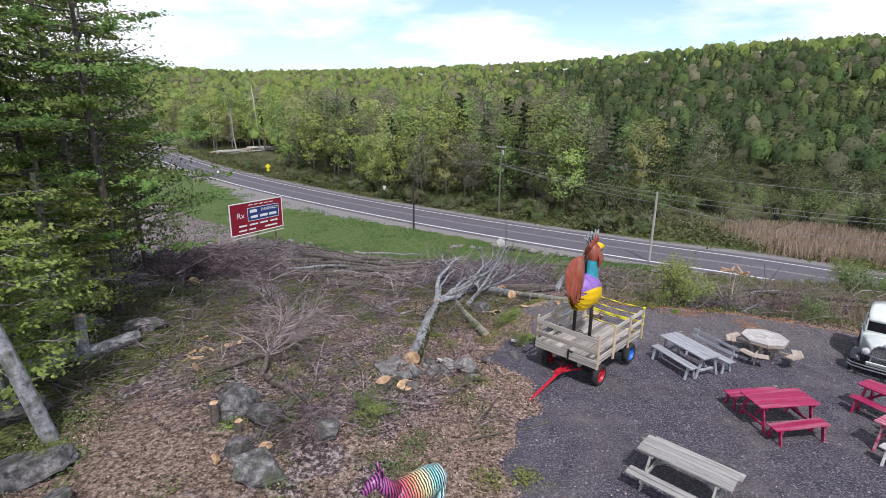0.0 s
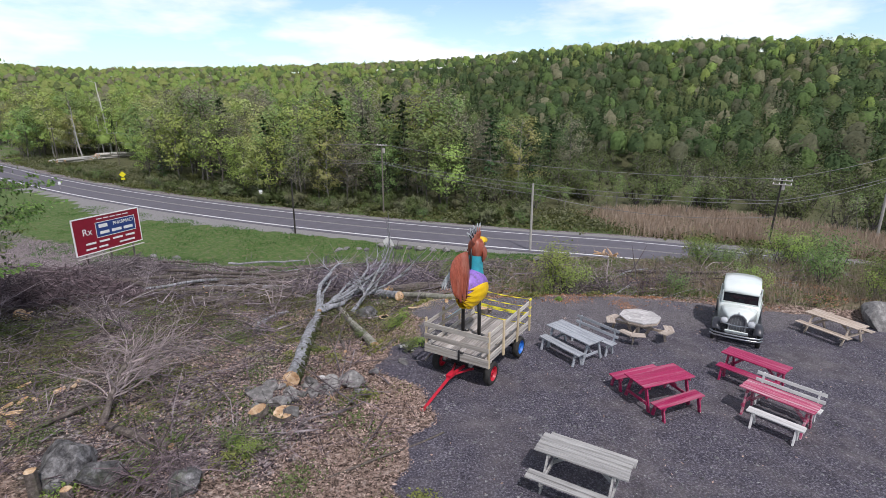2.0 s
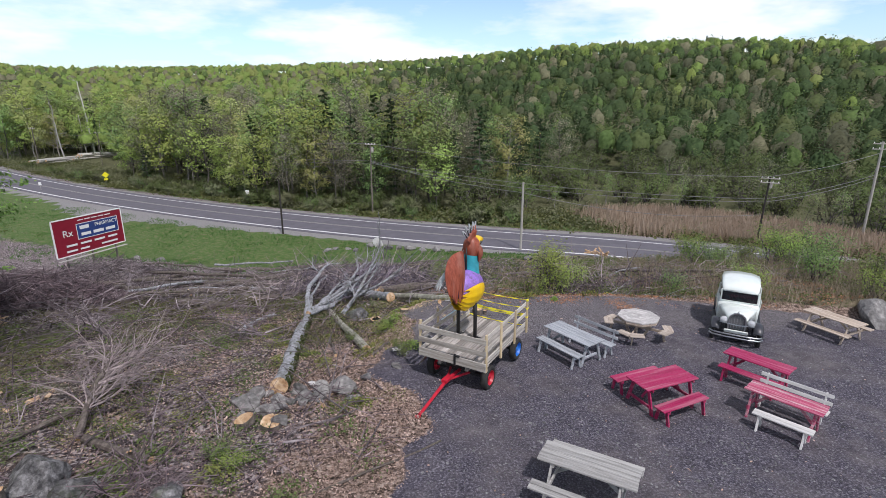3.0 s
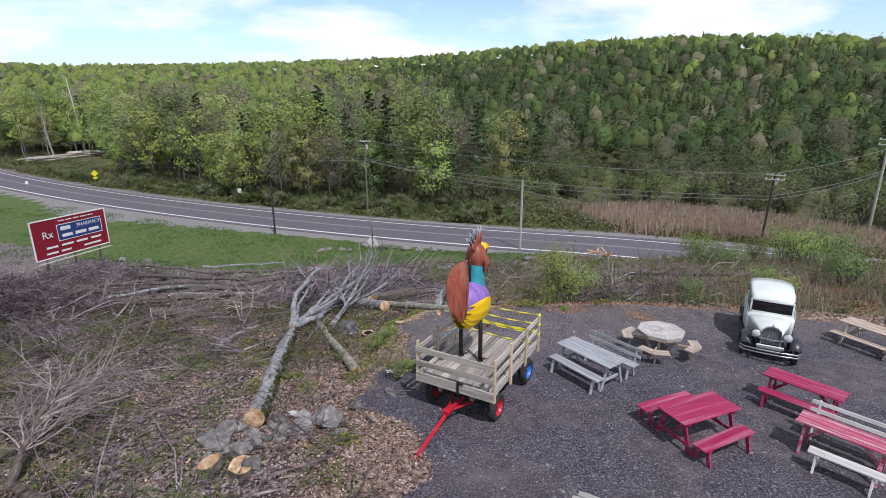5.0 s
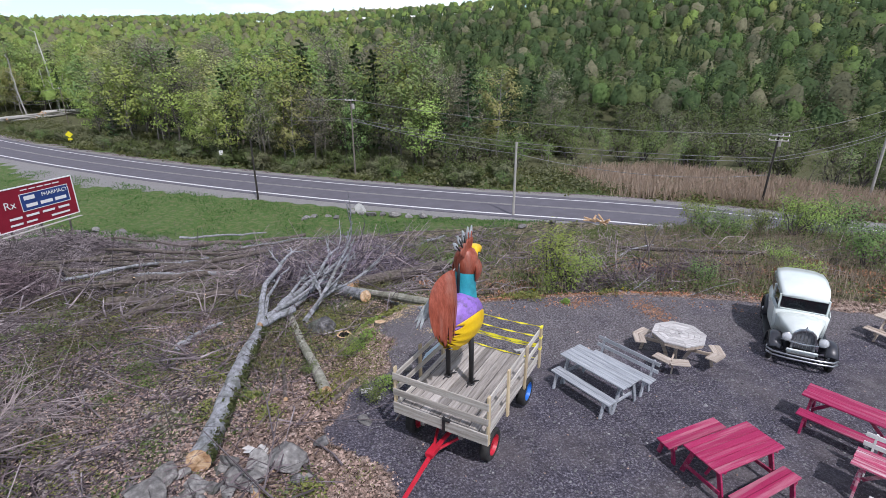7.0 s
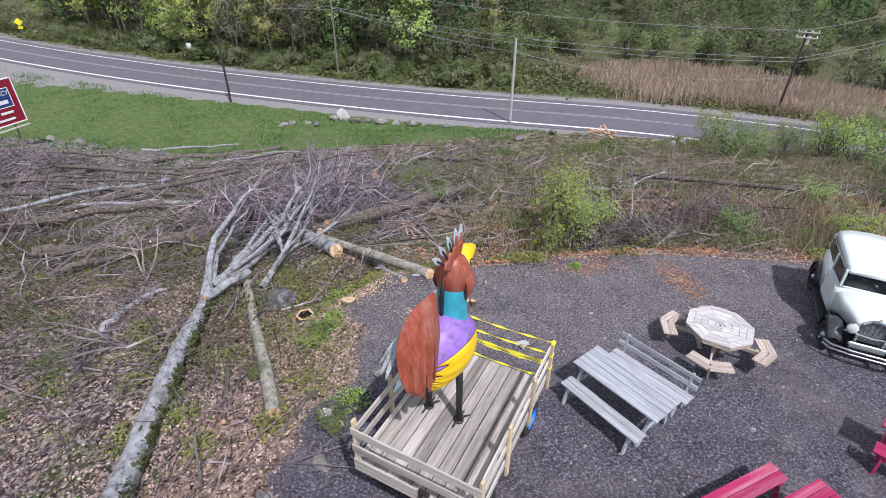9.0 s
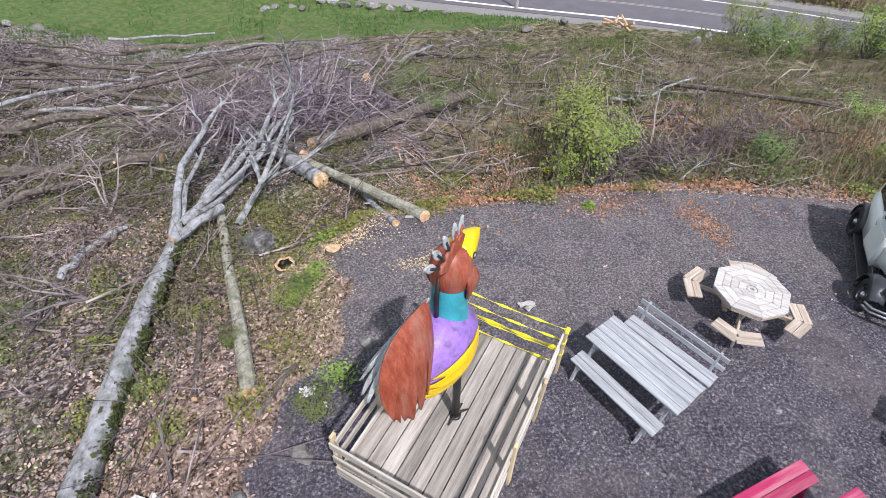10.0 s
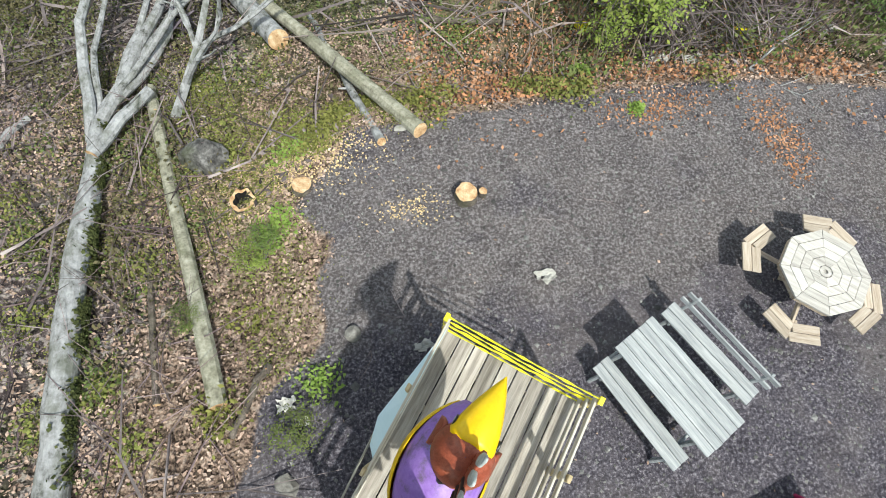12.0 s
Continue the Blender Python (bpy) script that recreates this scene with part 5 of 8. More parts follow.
def bough(mb, p, d, length, rad, r, depth, slot=0, lift=0.0, spread=0.55, sides=6):
    """A forking branch; thinner and more crooked towards its ends."""
    n = 5 if depth > 0 else 4
    pts = [np.array(p, float)]
    d = np.array(d, float)
    for i in range(n):
        d = d + r.normal(0, 0.13, 3) + np.array([0, 0, lift])
        d /= np.linalg.norm(d)
        pts.append(pts[-1] + d * length / n)
    mb.tube(pts, np.linspace(rad, rad * 0.45, n + 1), max(3, sides), slot, depth == 0)
    if depth > 0:
        for k in range(r.integers(3, 6)):
            i = r.integers(1, n + 1)
            nd = d * 0.8 + r.normal(0, spread, 3)
            nd /= np.linalg.norm(nd)
            bough(mb, pts[i], nd, length * r.uniform(0.42, 0.72), rad * r.uniform(0.38, 0.6), r, depth - 1, slot, lift, spread, sides - 1)


r8 = np.random.default_rng(21)
# the long grey beech: stem, forks, crown
stem = MB()
a0 = np.array([-0.28, 14.95, hz(-0.28, 14.95) + 0.24])
a1 = np.array([0.04, 22.4, hz(0.04, 22.4) + 0.30])
pts = wobble(a0, a1, 14, 0.025, r8)
stem.tube(pts, np.linspace(0.235, 0.165, 14) * r8.uniform(0.95, 1.05, 14), 14, 0, True, 1)
beech = thing("felled_tree", "long grey beech trunk felled on the slope with bare crown", "fallen tree")
part("trunk", stem, [m_bark_grey, m_cut], beech, "smooth grey bark with dark lichen bands")
tq = r8.uniform(0, 1, 5200)
along = a0 + (a1 - a0) * tq[:, None]
ang_ = np.radians(r8.normal(2, 24, 5200))
rr_ = (0.245 - 0.07 * tq) * 1.03
keep_ = np.sin(tq * 31) + np.sin(tq * 77 + 1) + r8.normal(0, .7, 5200) > -0.1
mq = along + np.column_stack([np.cos(ang_) * rr_, 0 * tq, np.sin(ang_) * rr_])
tagged(part("moss", MB().quads(leaf_quads(mq[keep_], 0.07, r8, 0.0, 0.8)), m_moss_dark, beech, "dark green moss along one side"), kind="stuff")
fork = [((0.57, 27.8, 1.9), .115, 1.6, 4, (-.06, .15)), ((0.46, 26.4, 1.4), .075, 1.2, 3, (-.1, .1)), ((2.22, 29.0, 1.6), .13, 2.4, 6, (.0, -.25)), ((1.67, 26.6, 1.05), .10, 1.8, 4, (.1, -.2)), ((1.27, 27.5, 1.25), .085, 1.8, 4, (.05, -.05)), ((3.0, 30.2, 1.7), .10, 2.6, 6, (.15, -.3)), ((2.6, 27.6, 1.2), .07, 2.0, 4, (.2, -.2))]
for k, (tip, rad, ln, nb, bow) in enumerate(fork):
    mb = MB()
    tipz = np.array([tip[0], tip[1], hz(*tip[:2]) + tip[2]])
    base = a1 + np.array([(k - 3) * 0.04, -0.35 + 0.13 * k, 0])
    path = wobble(base, tipz, 8, 0.07, r8) + np.sin(np.linspace(0, np.pi, 8))[:, None] * [bow[0], 0, bow[1]]
    mb.tube(path, np.linspace(rad, rad * 0.5, 8), 9)
    d = (path[-1] - path[-3]) / np.linalg.norm(path[-1] - path[-3])
    for j in range(nb):
        bough(mb, path[7 - j % 4], d * 1.1 + r8.normal(0, 0.42, 3) * [1.3, 1, .5] + [0.15, 0, -0.05], ln * r8.uniform(0.45, 0.85), rad * 0.40, r8, 1 + (j % 2), j % 2, -0.01, 0.45)
    part("limb", mb, [m_bark_grey, m_twig_violet], beech)
mb = MB()
s0 = np.array([0.05, 21.6, hz(0.05, 21.6) + 0.40])
mb.tube(wobble(s0, [1.0, 23.0, hz(1, 23) + 0.5], 5, 0.02, r8), [0.12, 0.115, 0.11, 0.105, 0.10], 9, 0, True, 1)
part("branch_stub", mb, [m_bark_grey, m_cut], beech)
mb = MB()
bough(mb, [1.33, 22.5, hz(1.33, 22.5) + 0.12], (0.27, 0.95, 0.06), 3.7, 0.105, r8, 2, 0, 0.02, 0.35)
thing("dead_branch", "forked grey dead branch lying on the slope", "branch", mb=mb, mats=m_bark_grey)

GL = "bare stem lying across the felled slope"
log("log", (2.16, 16.65, 0.12), (0.80, 23.4, 0.16), 0.135, 0.115, m_bark_olive, "thin greenish pole felled beside the trunk", r8, 10, 0.02, 8)
log("log", (5.9, 20.58, 0.12), (0.85, 29.8, 0.25), 0.15, 0.12, m_bark_olive, "straight smooth stem ending at the gravel edge", r8, 12, 0.02)
log("log", (3.55, 23.9, 0.26), (0.6, 30.6, 0.3), 0.23, 0.20, m_bark_grey, "mottled thick log with a fresh cut face", r8, 14, 0.02)
log("log", (3.05, 26.1, 0.5), (1.6, 29.8, 0.5), 0.15, 0.13, m_bark_brown, "cut log resting on others", r8, 10, 0.02)
log("log", (3.3, 27.2, 0.24), (10.6, 32.6, 0.3), 0.27, 0.21, m_bark_brown, "dark brown log lying down the slope", r8, 12, 0.03)
log("log", (5.2, 20.5, 0.08), (4.2, 25.1, 0.08), 0.085, 0.06, m_bark_grey, "dead pale pole under a log", r8, 9, 0.03)
log("log", (18.6, 31.6, 0.4), (22.2, 24.8, 0.4), 0.12, 0.10, m_bark_brown, "long thin log above the brush", r8, 9, 0.03)
log("log", (2.9, 17.1, 0.07), (2.3, 16.2, 0.06), 0.06, 0.05, m_bark_brown, "short broken piece of branch", r8, 8)
log("log", (5.95, 24.4, 0.1), (8.6, 23.6, 0.12), 0.07, 0.06, m_bark_brown, "thin pole lying in leaf litter", r8, 8, 0.01)
log("log", (6.3, 39.5, 0.25), (7.1, 44.0, 0.4), 0.26, 0.24, m_bark_brown, "thick weathered log end-on", r8, 10, 0.03)
log("log", (1.2, 16.9, 0.04), (0.9, 19.6, 0.05), 0.055, 0.05, m_bark_brown, "half-buried rotten pole in leaf litter", r8, 8, 0.02)
for p0, p1, rr in [((-9.6, 33.6, .42), (-4.9, 35.9, .5), .23), ((-9.7, 36.3, .4), (-2.3, 42.7, .5), .17), ((-16.1, 42.9, .4), (-10.1, 42.7, .4), .14), ((-6.9, 27.95, .36), (-1.7, 27.9, .36), .25), ((-13.5, 44.0, .5), (-2.5, 35.3, .5), .16), ((-16.2, 50, .4), (-5.7, 43.4, .5), .15), ((-10.4, 52.9, .4), (-0.4, 55, .4), .24), ((-8.3, 28.6, .2), (-12.5, 27.5, .2), .2), ((-6, 45, .5), (3.5, 48.5, .4), .17), ((-3, 36, .4), (-9, 36.5, .6), .12), ((-12.5, 36, .5), (-6.5, 43, .6), .11), ((-1, 43, .4), (5.5, 46.0, .6), .13), ((-20, 46, .4), (-12, 48.5, .6), .16), ((10, 44, .4), (14, 41, .4), .15), ((-2.4, 21.2, .08), (-1.4, 23.0, .1), .09), ((-6.5, 24.5, .15), (-3.2, 26.5, .2), .13), ((2.5, 38, .5), (-1.5, 45, .5), .12), ((8.5, 41, .4), (11.5, 46, .5), .10), ((-13.5, 39, .5), (-17.5, 45.5, .5), .13)]:
    log("log", p0, p1, rr, rr * 0.75, m_bark_brown if rr > .12 else m_bark_grey, GL, r8, 9, 0.09, 8, cut=rr > .2, stubs=5)
log("log", (-11.9, 13.2, 0.2), (-9.95, 15.9, 0.28), 0.24, 0.2, m_bark_grey, "mossy weathered log under the trees", r8, 10, 0.03)
log("log", (-7.3, 12.2, 0.1), (-4.8, 15.2, 0.1), 0.07, 0.05, m_bark_brown, "slender pole lying in dead leaves", r8, 8, 0.04)
log("log", (-4.5, 13.6, 0.08), (-2.6, 12.2, 0.08), 0.11, 0.09, m_bark_brown, "short stem lying behind the boulder", r8, 9, 0.02)
log("long_stick", (-1.0, 9.95, 0.05), (3.6, 11.7, 0.05), 0.035, 0.02, m_bark_brown, "long bent stick at the gravel edge", r8, 6, 0.06, 10)
# cut blocks, stumps, discs


def stump(x, y, r, h, label, r_, hollow=False, tilt=0, name="tree_stump", dz=0.0, bark=None):
    n = 16
    mb = MB()
    w = 1 + r_.normal(0, 0.06, n)
    a = np.arange(n) * 2 * np.pi / n
    rings = [(1.15, -0.08), (1.05, h * 0.5), (1.0, h)]
    v = [(r * s * w[i] * math.cos(a[i]), r * s * w[i] * math.sin(a[i]), z) for s, z in rings for i in range(n)]
    mb.add(v, [(k * n + i, k * n + (i + 1) % n, (k + 1) * n + (i + 1) % n, (k + 1) * n + i) for k in range(2) for i in range(n)])
    top = [(r * w[i] * math.cos(a[i]), r * w[i] * math.sin(a[i]), h) for i in range(n)]
    if hollow:
        inner = [(x_ * (0.72 + 0.1 * math.sin(2.3 * i)), y_ * (0.72 + 0.1 * math.sin(2.3 * i)), h - 0.005) for i, (x_, y_, _) in enumerate(top)]
        deep = [(x_ * 0.8, y_ * 0.8, h - 0.16) for x_, y_, _ in inner]
        mb.add(top + inner + deep, [(i, (i + 1) % n, n + (i + 1) % n, n + i) for i in range(n)], 1)
        mb.add(inner + deep, [(i, (i + 1) % n, n + (i + 1) % n, n + i) for i in range(n)] + [tuple(n + i for i in range(n))], 2)
    else:
        mb.add(top, [tuple(range(n))], 1)
    return thing(name, label, "stump" if name == "tree_stump" else "wood block", pose(x, y, hz(x, y) + dz, tilt, tilt * 0.5, r_.uniform(0, 360)), mb=mb, mats=[bark or m_bark_brown, m_cut, m_black])


stump(2.66, 20.05, 0.22, 0.18, "hollow cut stump in moss and sawdust", r8, True)
stump(6.41, 19.22, 0.18, 0.22, "freshly cut round wood block standing on gravel", r8, name="wood_block")
stump(6.70, 19.22, 0.07, 0.15, "small freshly cut wood block on gravel", r8, name="wood_block")
stump(3.74, 19.95, 0.17, 0.04, "thin cut slice of wood lying in sawdust", r8, tilt=9, name="wood_slice", dz=0.06)
stump(-0.93, 13.5, 0.22, 0.07, "cut slice of log lying among stones", r8, tilt=14, name="wood_slice", dz=0.12)
stump(-0.30, 13.32, 0.24, 0.07, "cut slice of log lying among stones", r8, tilt=8, name="wood_slice", dz=0.10)
stump(-4.85, 11.2, 0.11, 0.62, "small cut stump beside a boulder", r8)
stump(-4.1, 10.9, 0.10, 0.3, "small cut stump beside a boulder", r8)
stump(-3.05, 10.0, 0.16, 0.25, "small cut stump in leaf litter", r8)
stump(-10.85, 14.4, 0.16, 1.5, "broken grey tree stub among the trees", r8, tilt=4, bark=m_bark_grey)
for x, y, s in [(-14.7, 27.6, .24), (-13.6, 26.2, .2), (4.6, 33.5, .2), (6.2, 38.3, .2)]:
    stump(x, y, s, 0.14, "split piece of pale firewood on the ground", r8, tilt=r8.uniform(-25, 25), name="wood_piece", dz=0.08, bark=m_cut)


def rock(x, y, size, r, label, name="boulder", mat=None, sink=0.3, group="", dz=0.0, sub=2, cuts=11):
    """A stone: a rough ball, split flat along random planes."""
    bm = bmesh.new()
    bmesh.ops.create_icosphere(bm, subdivisions=sub, radius=1.0)
    off = Vector(r.uniform(0, 100, 3))
    planes = []
    for _ in range(cuts):
        n_ = r.normal(size=3)
        planes.append((Vector(n_ / np.linalg.norm(n_)), r.uniform(0.45, 0.80)))
    for v in bm.verts:
        p = Vector(v.co)
        c = p * (1 + 0.25 * noise.noise(p * 1.1 + off))
        for n_, d in planes:
            k = c.dot(n_) - d
            if k > 0:
                c -= n_ * k
        c *= 1 + 0.07 * noise.noise(p * 4.0 + off) + 0.05 * noise.noise(p * 9.0 + off)
        v.co = Vector((c.x * size[0], c.y * size[1], c.z * size[2])) * 1.25
    me_ = bpy.data.meshes.new(name)
    bm.to_mesh(me_)
    bm.free()
    me_.materials.append(mat or m_rock)
    ob = new(name, me_)
    ob.matrix_basis = pose(x, y, hz(x, y) + size[2] * (0.78 - sink * 1.5) + dz, r.normal(0, 10), r.normal(0, 10), r.uniform(0, 360))
    return tagged(ob, label, "rock", group)


BL = "large grey lichen-spotted boulder in leaf litter"
for x, y, s in [(-4.55, 11.95, (0.80, 0.62, 0.56)), (-3.55, 11.35, (0.55, 0.44, 0.34)), (-2.95, 9.3, (0.66, 0.56, 0.42)), (-1.85, 10.85, (0.46, 0.40, 0.34)), (-3.9, 10.3, (0.4, 0.34, 0.25)), (-7.9, 9.0, (1.15, 0.75, 0.42)), (-9.9, 10.9, (0.95, 0.75, 0.6)), (-10.6, 17.4, (0.9, 0.6, 0.4)), (-13.2, 17.0, (1.0, .8, 0.5)), (-6.5, 7.7, (0.7, 0.5, 0.3))]:
    rock(x, y, s, r8, BL, sub=4, cuts=22)
rock(1.93, 21.15, (0.48, 0.38, 0.28), r8, "grey rock sunk in moss beside the stump", sub=3)
rock(22.4, 17.1, (0.9, 0.7, 0.55), r8, "large grey rock at the lot's edge", mat=m_rock_pale, sub=3)
rock(23.4, 16.2, (0.8, 0.6, 0.6), r8, "large grey rock at the lot's edge", mat=m_rock_pale, sub=3)
for x, y, sx_, sy_, sz_ in [(-1.08, 14.4, .34, .28, .2), (-0.48, 14.04, .32, .22, .16), (-0.23, 14.44, .24, .2, .18), (0.42, 14.52, .26, .2, .15), (1.38, 14.76, .42, .34, .2), (0.85, 14.79, .3, .22, .22), (0.3, 15.0, .14, .12, .26), (-0.85, 14.72, .26, .2, .14), (0.75, 14.24, .24, .18, .12)]:
    rock(x, y, (sx_, sy_, sz_), r8, "pale rounded field stone half sunk in leaves", "stone", m_rock_pale, 0.2, "stone pile", 0, 3, 9)
for i in range(26):
    t = i / 25
    x, y = -1.0 + 2.7 * t + r8.normal(0, .3), 14.15 + 0.5 * t + r8.normal(0, 0.36)
    s_ = r8.uniform(0.07, 0.16)
    rock(x, y, (s_ * r8.uniform(1, 1.5), s_, s_ * r8.uniform(.4, .7)), r8, "angular grey field stone in a loose pile", "stone", m_rock_pale if i % 3 else m_rock, 0.2, "stone pile", 0.03 * (i % 3), 3, 12)
for x, y in [(0.1, 66), (1.6, 66.2), (2.6, 65.4), (4.6, 66.6), (5.6, 66.0), (6.8, 65.2), (8.0, 65), (11, 63.6), (12.6, 63), (14, 62.6), (-22.6, 64.6), (-19, 62), (-0.8, 65.6), (16, 61), (30, 42), (33.5, 44), (27.5, 40), (36, 45), (20, 50), (24, 52), (9.6, 64.2)]:
    s = r8.uniform(0.3, 0.62)
    rock(x, y, (s * 1.3, s, s * 0.75), r8, "pale boulder at the grass edge", "boulder", m_rock_pale, 0.2, "boulders along the verge", sub=2)
rock(5.55, 67.0, (0.75, 0.7, 0.65), r8, "whitish boulder at the grass edge", "boulder", m_rock_white, 0.2, sub=2)
for x, y in [(4.2, 17.3), (3.0, 15.4)]:
    rock(x, y, (0.16, 0.12, 0.08), r8, "small flat stone at the gravel edge", "stone", m_rock_pale, .2)


def firewood(x, y, ln, w, r):
    """A split billet: a three-sided wedge with ragged ends."""
    mb = MB()
    sec = np.array([(-w, 0), (w, 0.1 * w), (0.2 * w, 1.2 * w)])
    rows_ = [np.column_stack([np.full(3, t) + r.normal(0, .03, 3), sec * r.uniform(.85, 1.1)]) for t in np.linspace(-ln / 2, ln / 2, 4)]
    v = np.concatenate(rows_)
    fs = [(3 * i + k, 3 * i + (k + 1) % 3, 3 * i + 3 + (k + 1) % 3, 3 * i + 3 + k) for i in range(3) for k in range(3)] + [(2, 1, 0), (9, 10, 11)]
    mb.add(v, fs)
    return thing("firewood_billet", "split billet of pale firewood on the ground", "firewood", pose(x, y, hz(x, y) + .02, r.uniform(-20, 20), r.normal(0, 8), r.uniform(0, 360)), "scattered firewood", mb=mb, mats=m_cut)


for x, y in [(-7.6, 14.6), (-7.3, 14.75), (-7.5, 15.5), (-7.1, 15.45), (-7.8, 15.2), (-6.8, 15.9), (-6.5, 16.2), (-7.9, 16.3), (-14.4, 27.9), (-14.0, 27.2), (-13.3, 27.0), (1.35, 14.95), (0.9, 13.9), (-7.0, 14.2), (-4.2, 9.9), (1.15, 14.7)]:
    firewood(x, y, r8.uniform(.28, .45), r8.uniform(.05, .085), r8)
LP = "long bare pole among slash on the slope"
for x, y, a, ln, rr in [(-13, 35.5, -32, 8.5, .11), (-11.8, 44, -28, 12, .12), (-14.6, 47.6, -38, 12, .10), (-13.2, 51, -27, 10, .10), (-8, 55.6, -6, 8, .12), (-4, 33.5, 20, 5, .08), (-9, 39, 8, 6, .09), (-17, 39.5, 12, 6, .10), (-5, 47, -14, 9, .09), (2, 40.5, 24, 7, .09), (-19, 44, -20, 7, .10), (5.5, 36, 40, 5, .08), (0.5, 51, 5, 8, .10), (9, 49, -8, 8, .10), (15, 33, -25, 5, .07), (18, 30, 15, 5, .07), (-15, 30.5, 30, 5, .09), (-10, 31.5, 10, 5, .08), (-2, 50, 18, 7, .08), (6, 43.5, -30, 6, .08)]:
    dx, dy = math.cos(math.radians(a)) * ln / 2, math.sin(math.radians(a)) * ln / 2
    log("log", (x - dx, y - dy, r8.uniform(.2, .5)), (x + dx, y + dy, r8.uniform(.3, .8)), rr, rr * .6, m_bark_grey if r8.random() < .25 else m_bark_brown, LP, r8, 8, 0.11, 8, cut=False, stubs=6)

# ---------------- brushwood, litter, weeds
r9 = np.random.default_rng(5)


def twig_field(n, xr, yr, r, length=(0.5, 2.2), rad=(0.008, 0.018), height=0.5, keep=None, flat=0.35):
    """Bent twigs strewn over a stretch of ground."""
    mb = MB()
    c = 0
    while c < n:
        x, y = r.uniform(*xr), r.uniform(*yr)
        if keep is not None and not keep(x, y):
            continue
        c += 1
        ln, a = r.uniform(*length), r.uniform(0, 2 * math.pi)
        dz = r.normal(0, flat)
        d = np.array([math.cos(a), math.sin(a), dz])
        d /= np.linalg.norm(d)
        base = np.array([x, y, hz(x, y) + abs(r.normal(0, height)) * 0.6 + 0.02])
        if dz < 0:
            base[2] += 0.3 * ln * abs(dz)
        q = [base, base + d * ln * 0.4 + r.normal(0, 0.06, 3) * ln, base + d * ln + r.normal(0, 0.10, 3) * ln]
        rr = r.uniform(*rad)
        mb.tube(q, [rr, rr * 0.75, rr * 0.35], 3, 0, False)
        if r.random() < 0.5:
            e = q[1] + (d + r.normal(0, 0.5, 3)) * ln * 0.45
            mb.tube([q[1], e], [rr * 0.6, rr * 0.3], 3, 0, False)
    return mb


off_pad = lambda x, y: pad(x, y) < -0.5
thing("brushwood", "tangled grey-brown cut branches strewn over the slope", "brushwood", kind="stuff", mats=m_twig,
      mb=twig_field(1450, (-22, 17), (24, 50), r9, (0.7, 3.0), (0.014, 0.046), 0.45, lambda x, y: off_pad(x, y) and math.sin(x * .5 + y * .23) * math.sin(y * .4 - x * .2) > -0.55))
thing("brushwood", "thin reddish twigs heaped on the clearing", "brushwood", kind="stuff", mats=m_twig_red,
      mb=twig_field(2000, (-11, 2.0), (11, 25), r9, (0.4, 1.8), (0.005, 0.015), 0.18, lambda x, y: off_pad(x, y) and not (abs(x + .2) < .5 and 14.5 < y < 23)))
thing("brushwood", "crooked grey sticks and broken branches on the clearing", "brushwood", kind="stuff", mats=m_twig,
      mb=twig_field(330, (-13, 4.5), (12, 28), r9, (0.6, 2.6), (0.010, 0.032), 0.12, lambda x, y: off_pad(x, y) and not (abs(x + .2) < .6 and 14.5 < y < 23), 0.22))
thing("brushwood", "pale broken sticks among weeds behind the gravel", "brushwood", kind="stuff", mats=m_twig_pale,
      mb=twig_field(520, (6, 27), (21.5, 39), r9, (0.6, 2.6), (0.010, 0.034), 0.3, off_pad, 0.3))
# heaped crown of the beech
thing("brush_heap", "pale bare branches spread over a felled crown", "brushwood", kind="stuff", mats=m_twig_pale,
      mb=twig_field(420, (-4.5, 7.0), (28.0, 38), r9, (1.0, 3.2), (0.014, 0.042), 0.9, lambda x, y: ((x - 1.6) / 5.2) ** 2 + ((y - 33) / 5) ** 2 < 1, 0.5))
thing("brush_heap", "heap of violet-grey twigs around a felled crown", "brushwood", kind="stuff", mats=m_twig_violet,
      mb=twig_field(1250, (-3.5, 7.0), (28.0, 38), r9, (0.8, 2.4), (0.010, 0.028), 0.9, lambda x, y: ((x - 2.4) / 4.4) ** 2 + ((y - 33) / 5) ** 2 < 1, 0.6))


def heap(cx, cy, rx, ry, h, n, mat, label, r, rad=(0.008, 0.02)):
    mb = MB()
    for _ in range(n):
        a, q = r.uniform(0, 2 * math.pi), math.sqrt(r.uniform(0, 1))
        x, y = cx + rx * q * math.cos(a), cy + ry * q * math.sin(a)
        z = hz(x, y) + h * (1 - q * q) * r.uniform(0, 1)
        d = r.normal(size=3) * [1, 1, 0.45]
        d /= np.linalg.norm(d)
        ln = r.uniform(0.7, 2.2)
        p = np.array([x, y, z + 0.08])
        rr = r.uniform(*rad)
        mb.tube([p - d * ln / 2, p + r.normal(0, .08, 3), p + d * ln / 2], [rr, rr * .8, rr * .4], 3, 0, False)
    return thing("brush_heap", label, "brushwood", kind="stuff", mb=mb, mats=mat)


heap(-15.5, 33, 5.0, 3.6, 2.3, 2600, m_twig_red, "tall dark heap of reddish brush", r9, (0.012, 0.03))
heap(-21.7, 40.5, 5.5, 4.5, 2.4, 2200, m_twig_red, "tall dark heap of reddish brush", r9, (0.012, 0.03))
heap(-19, 50, 6.0, 3.5, 1.6, 800, m_twig, "low heap of grey brush before the sign", r9, (0.015, 0.035))
heap(12.5, 22.6, 2.6, 1.0, 0.7, 330, m_twig, "dry branches heaped at the gravel edge", r9, (0.008, 0.018))
heap(16.5, 23, 3.4, 1.4, 0.7, 380, m_twig_red, "dry branches heaped at the gravel edge", r9, (0.008, 0.018))
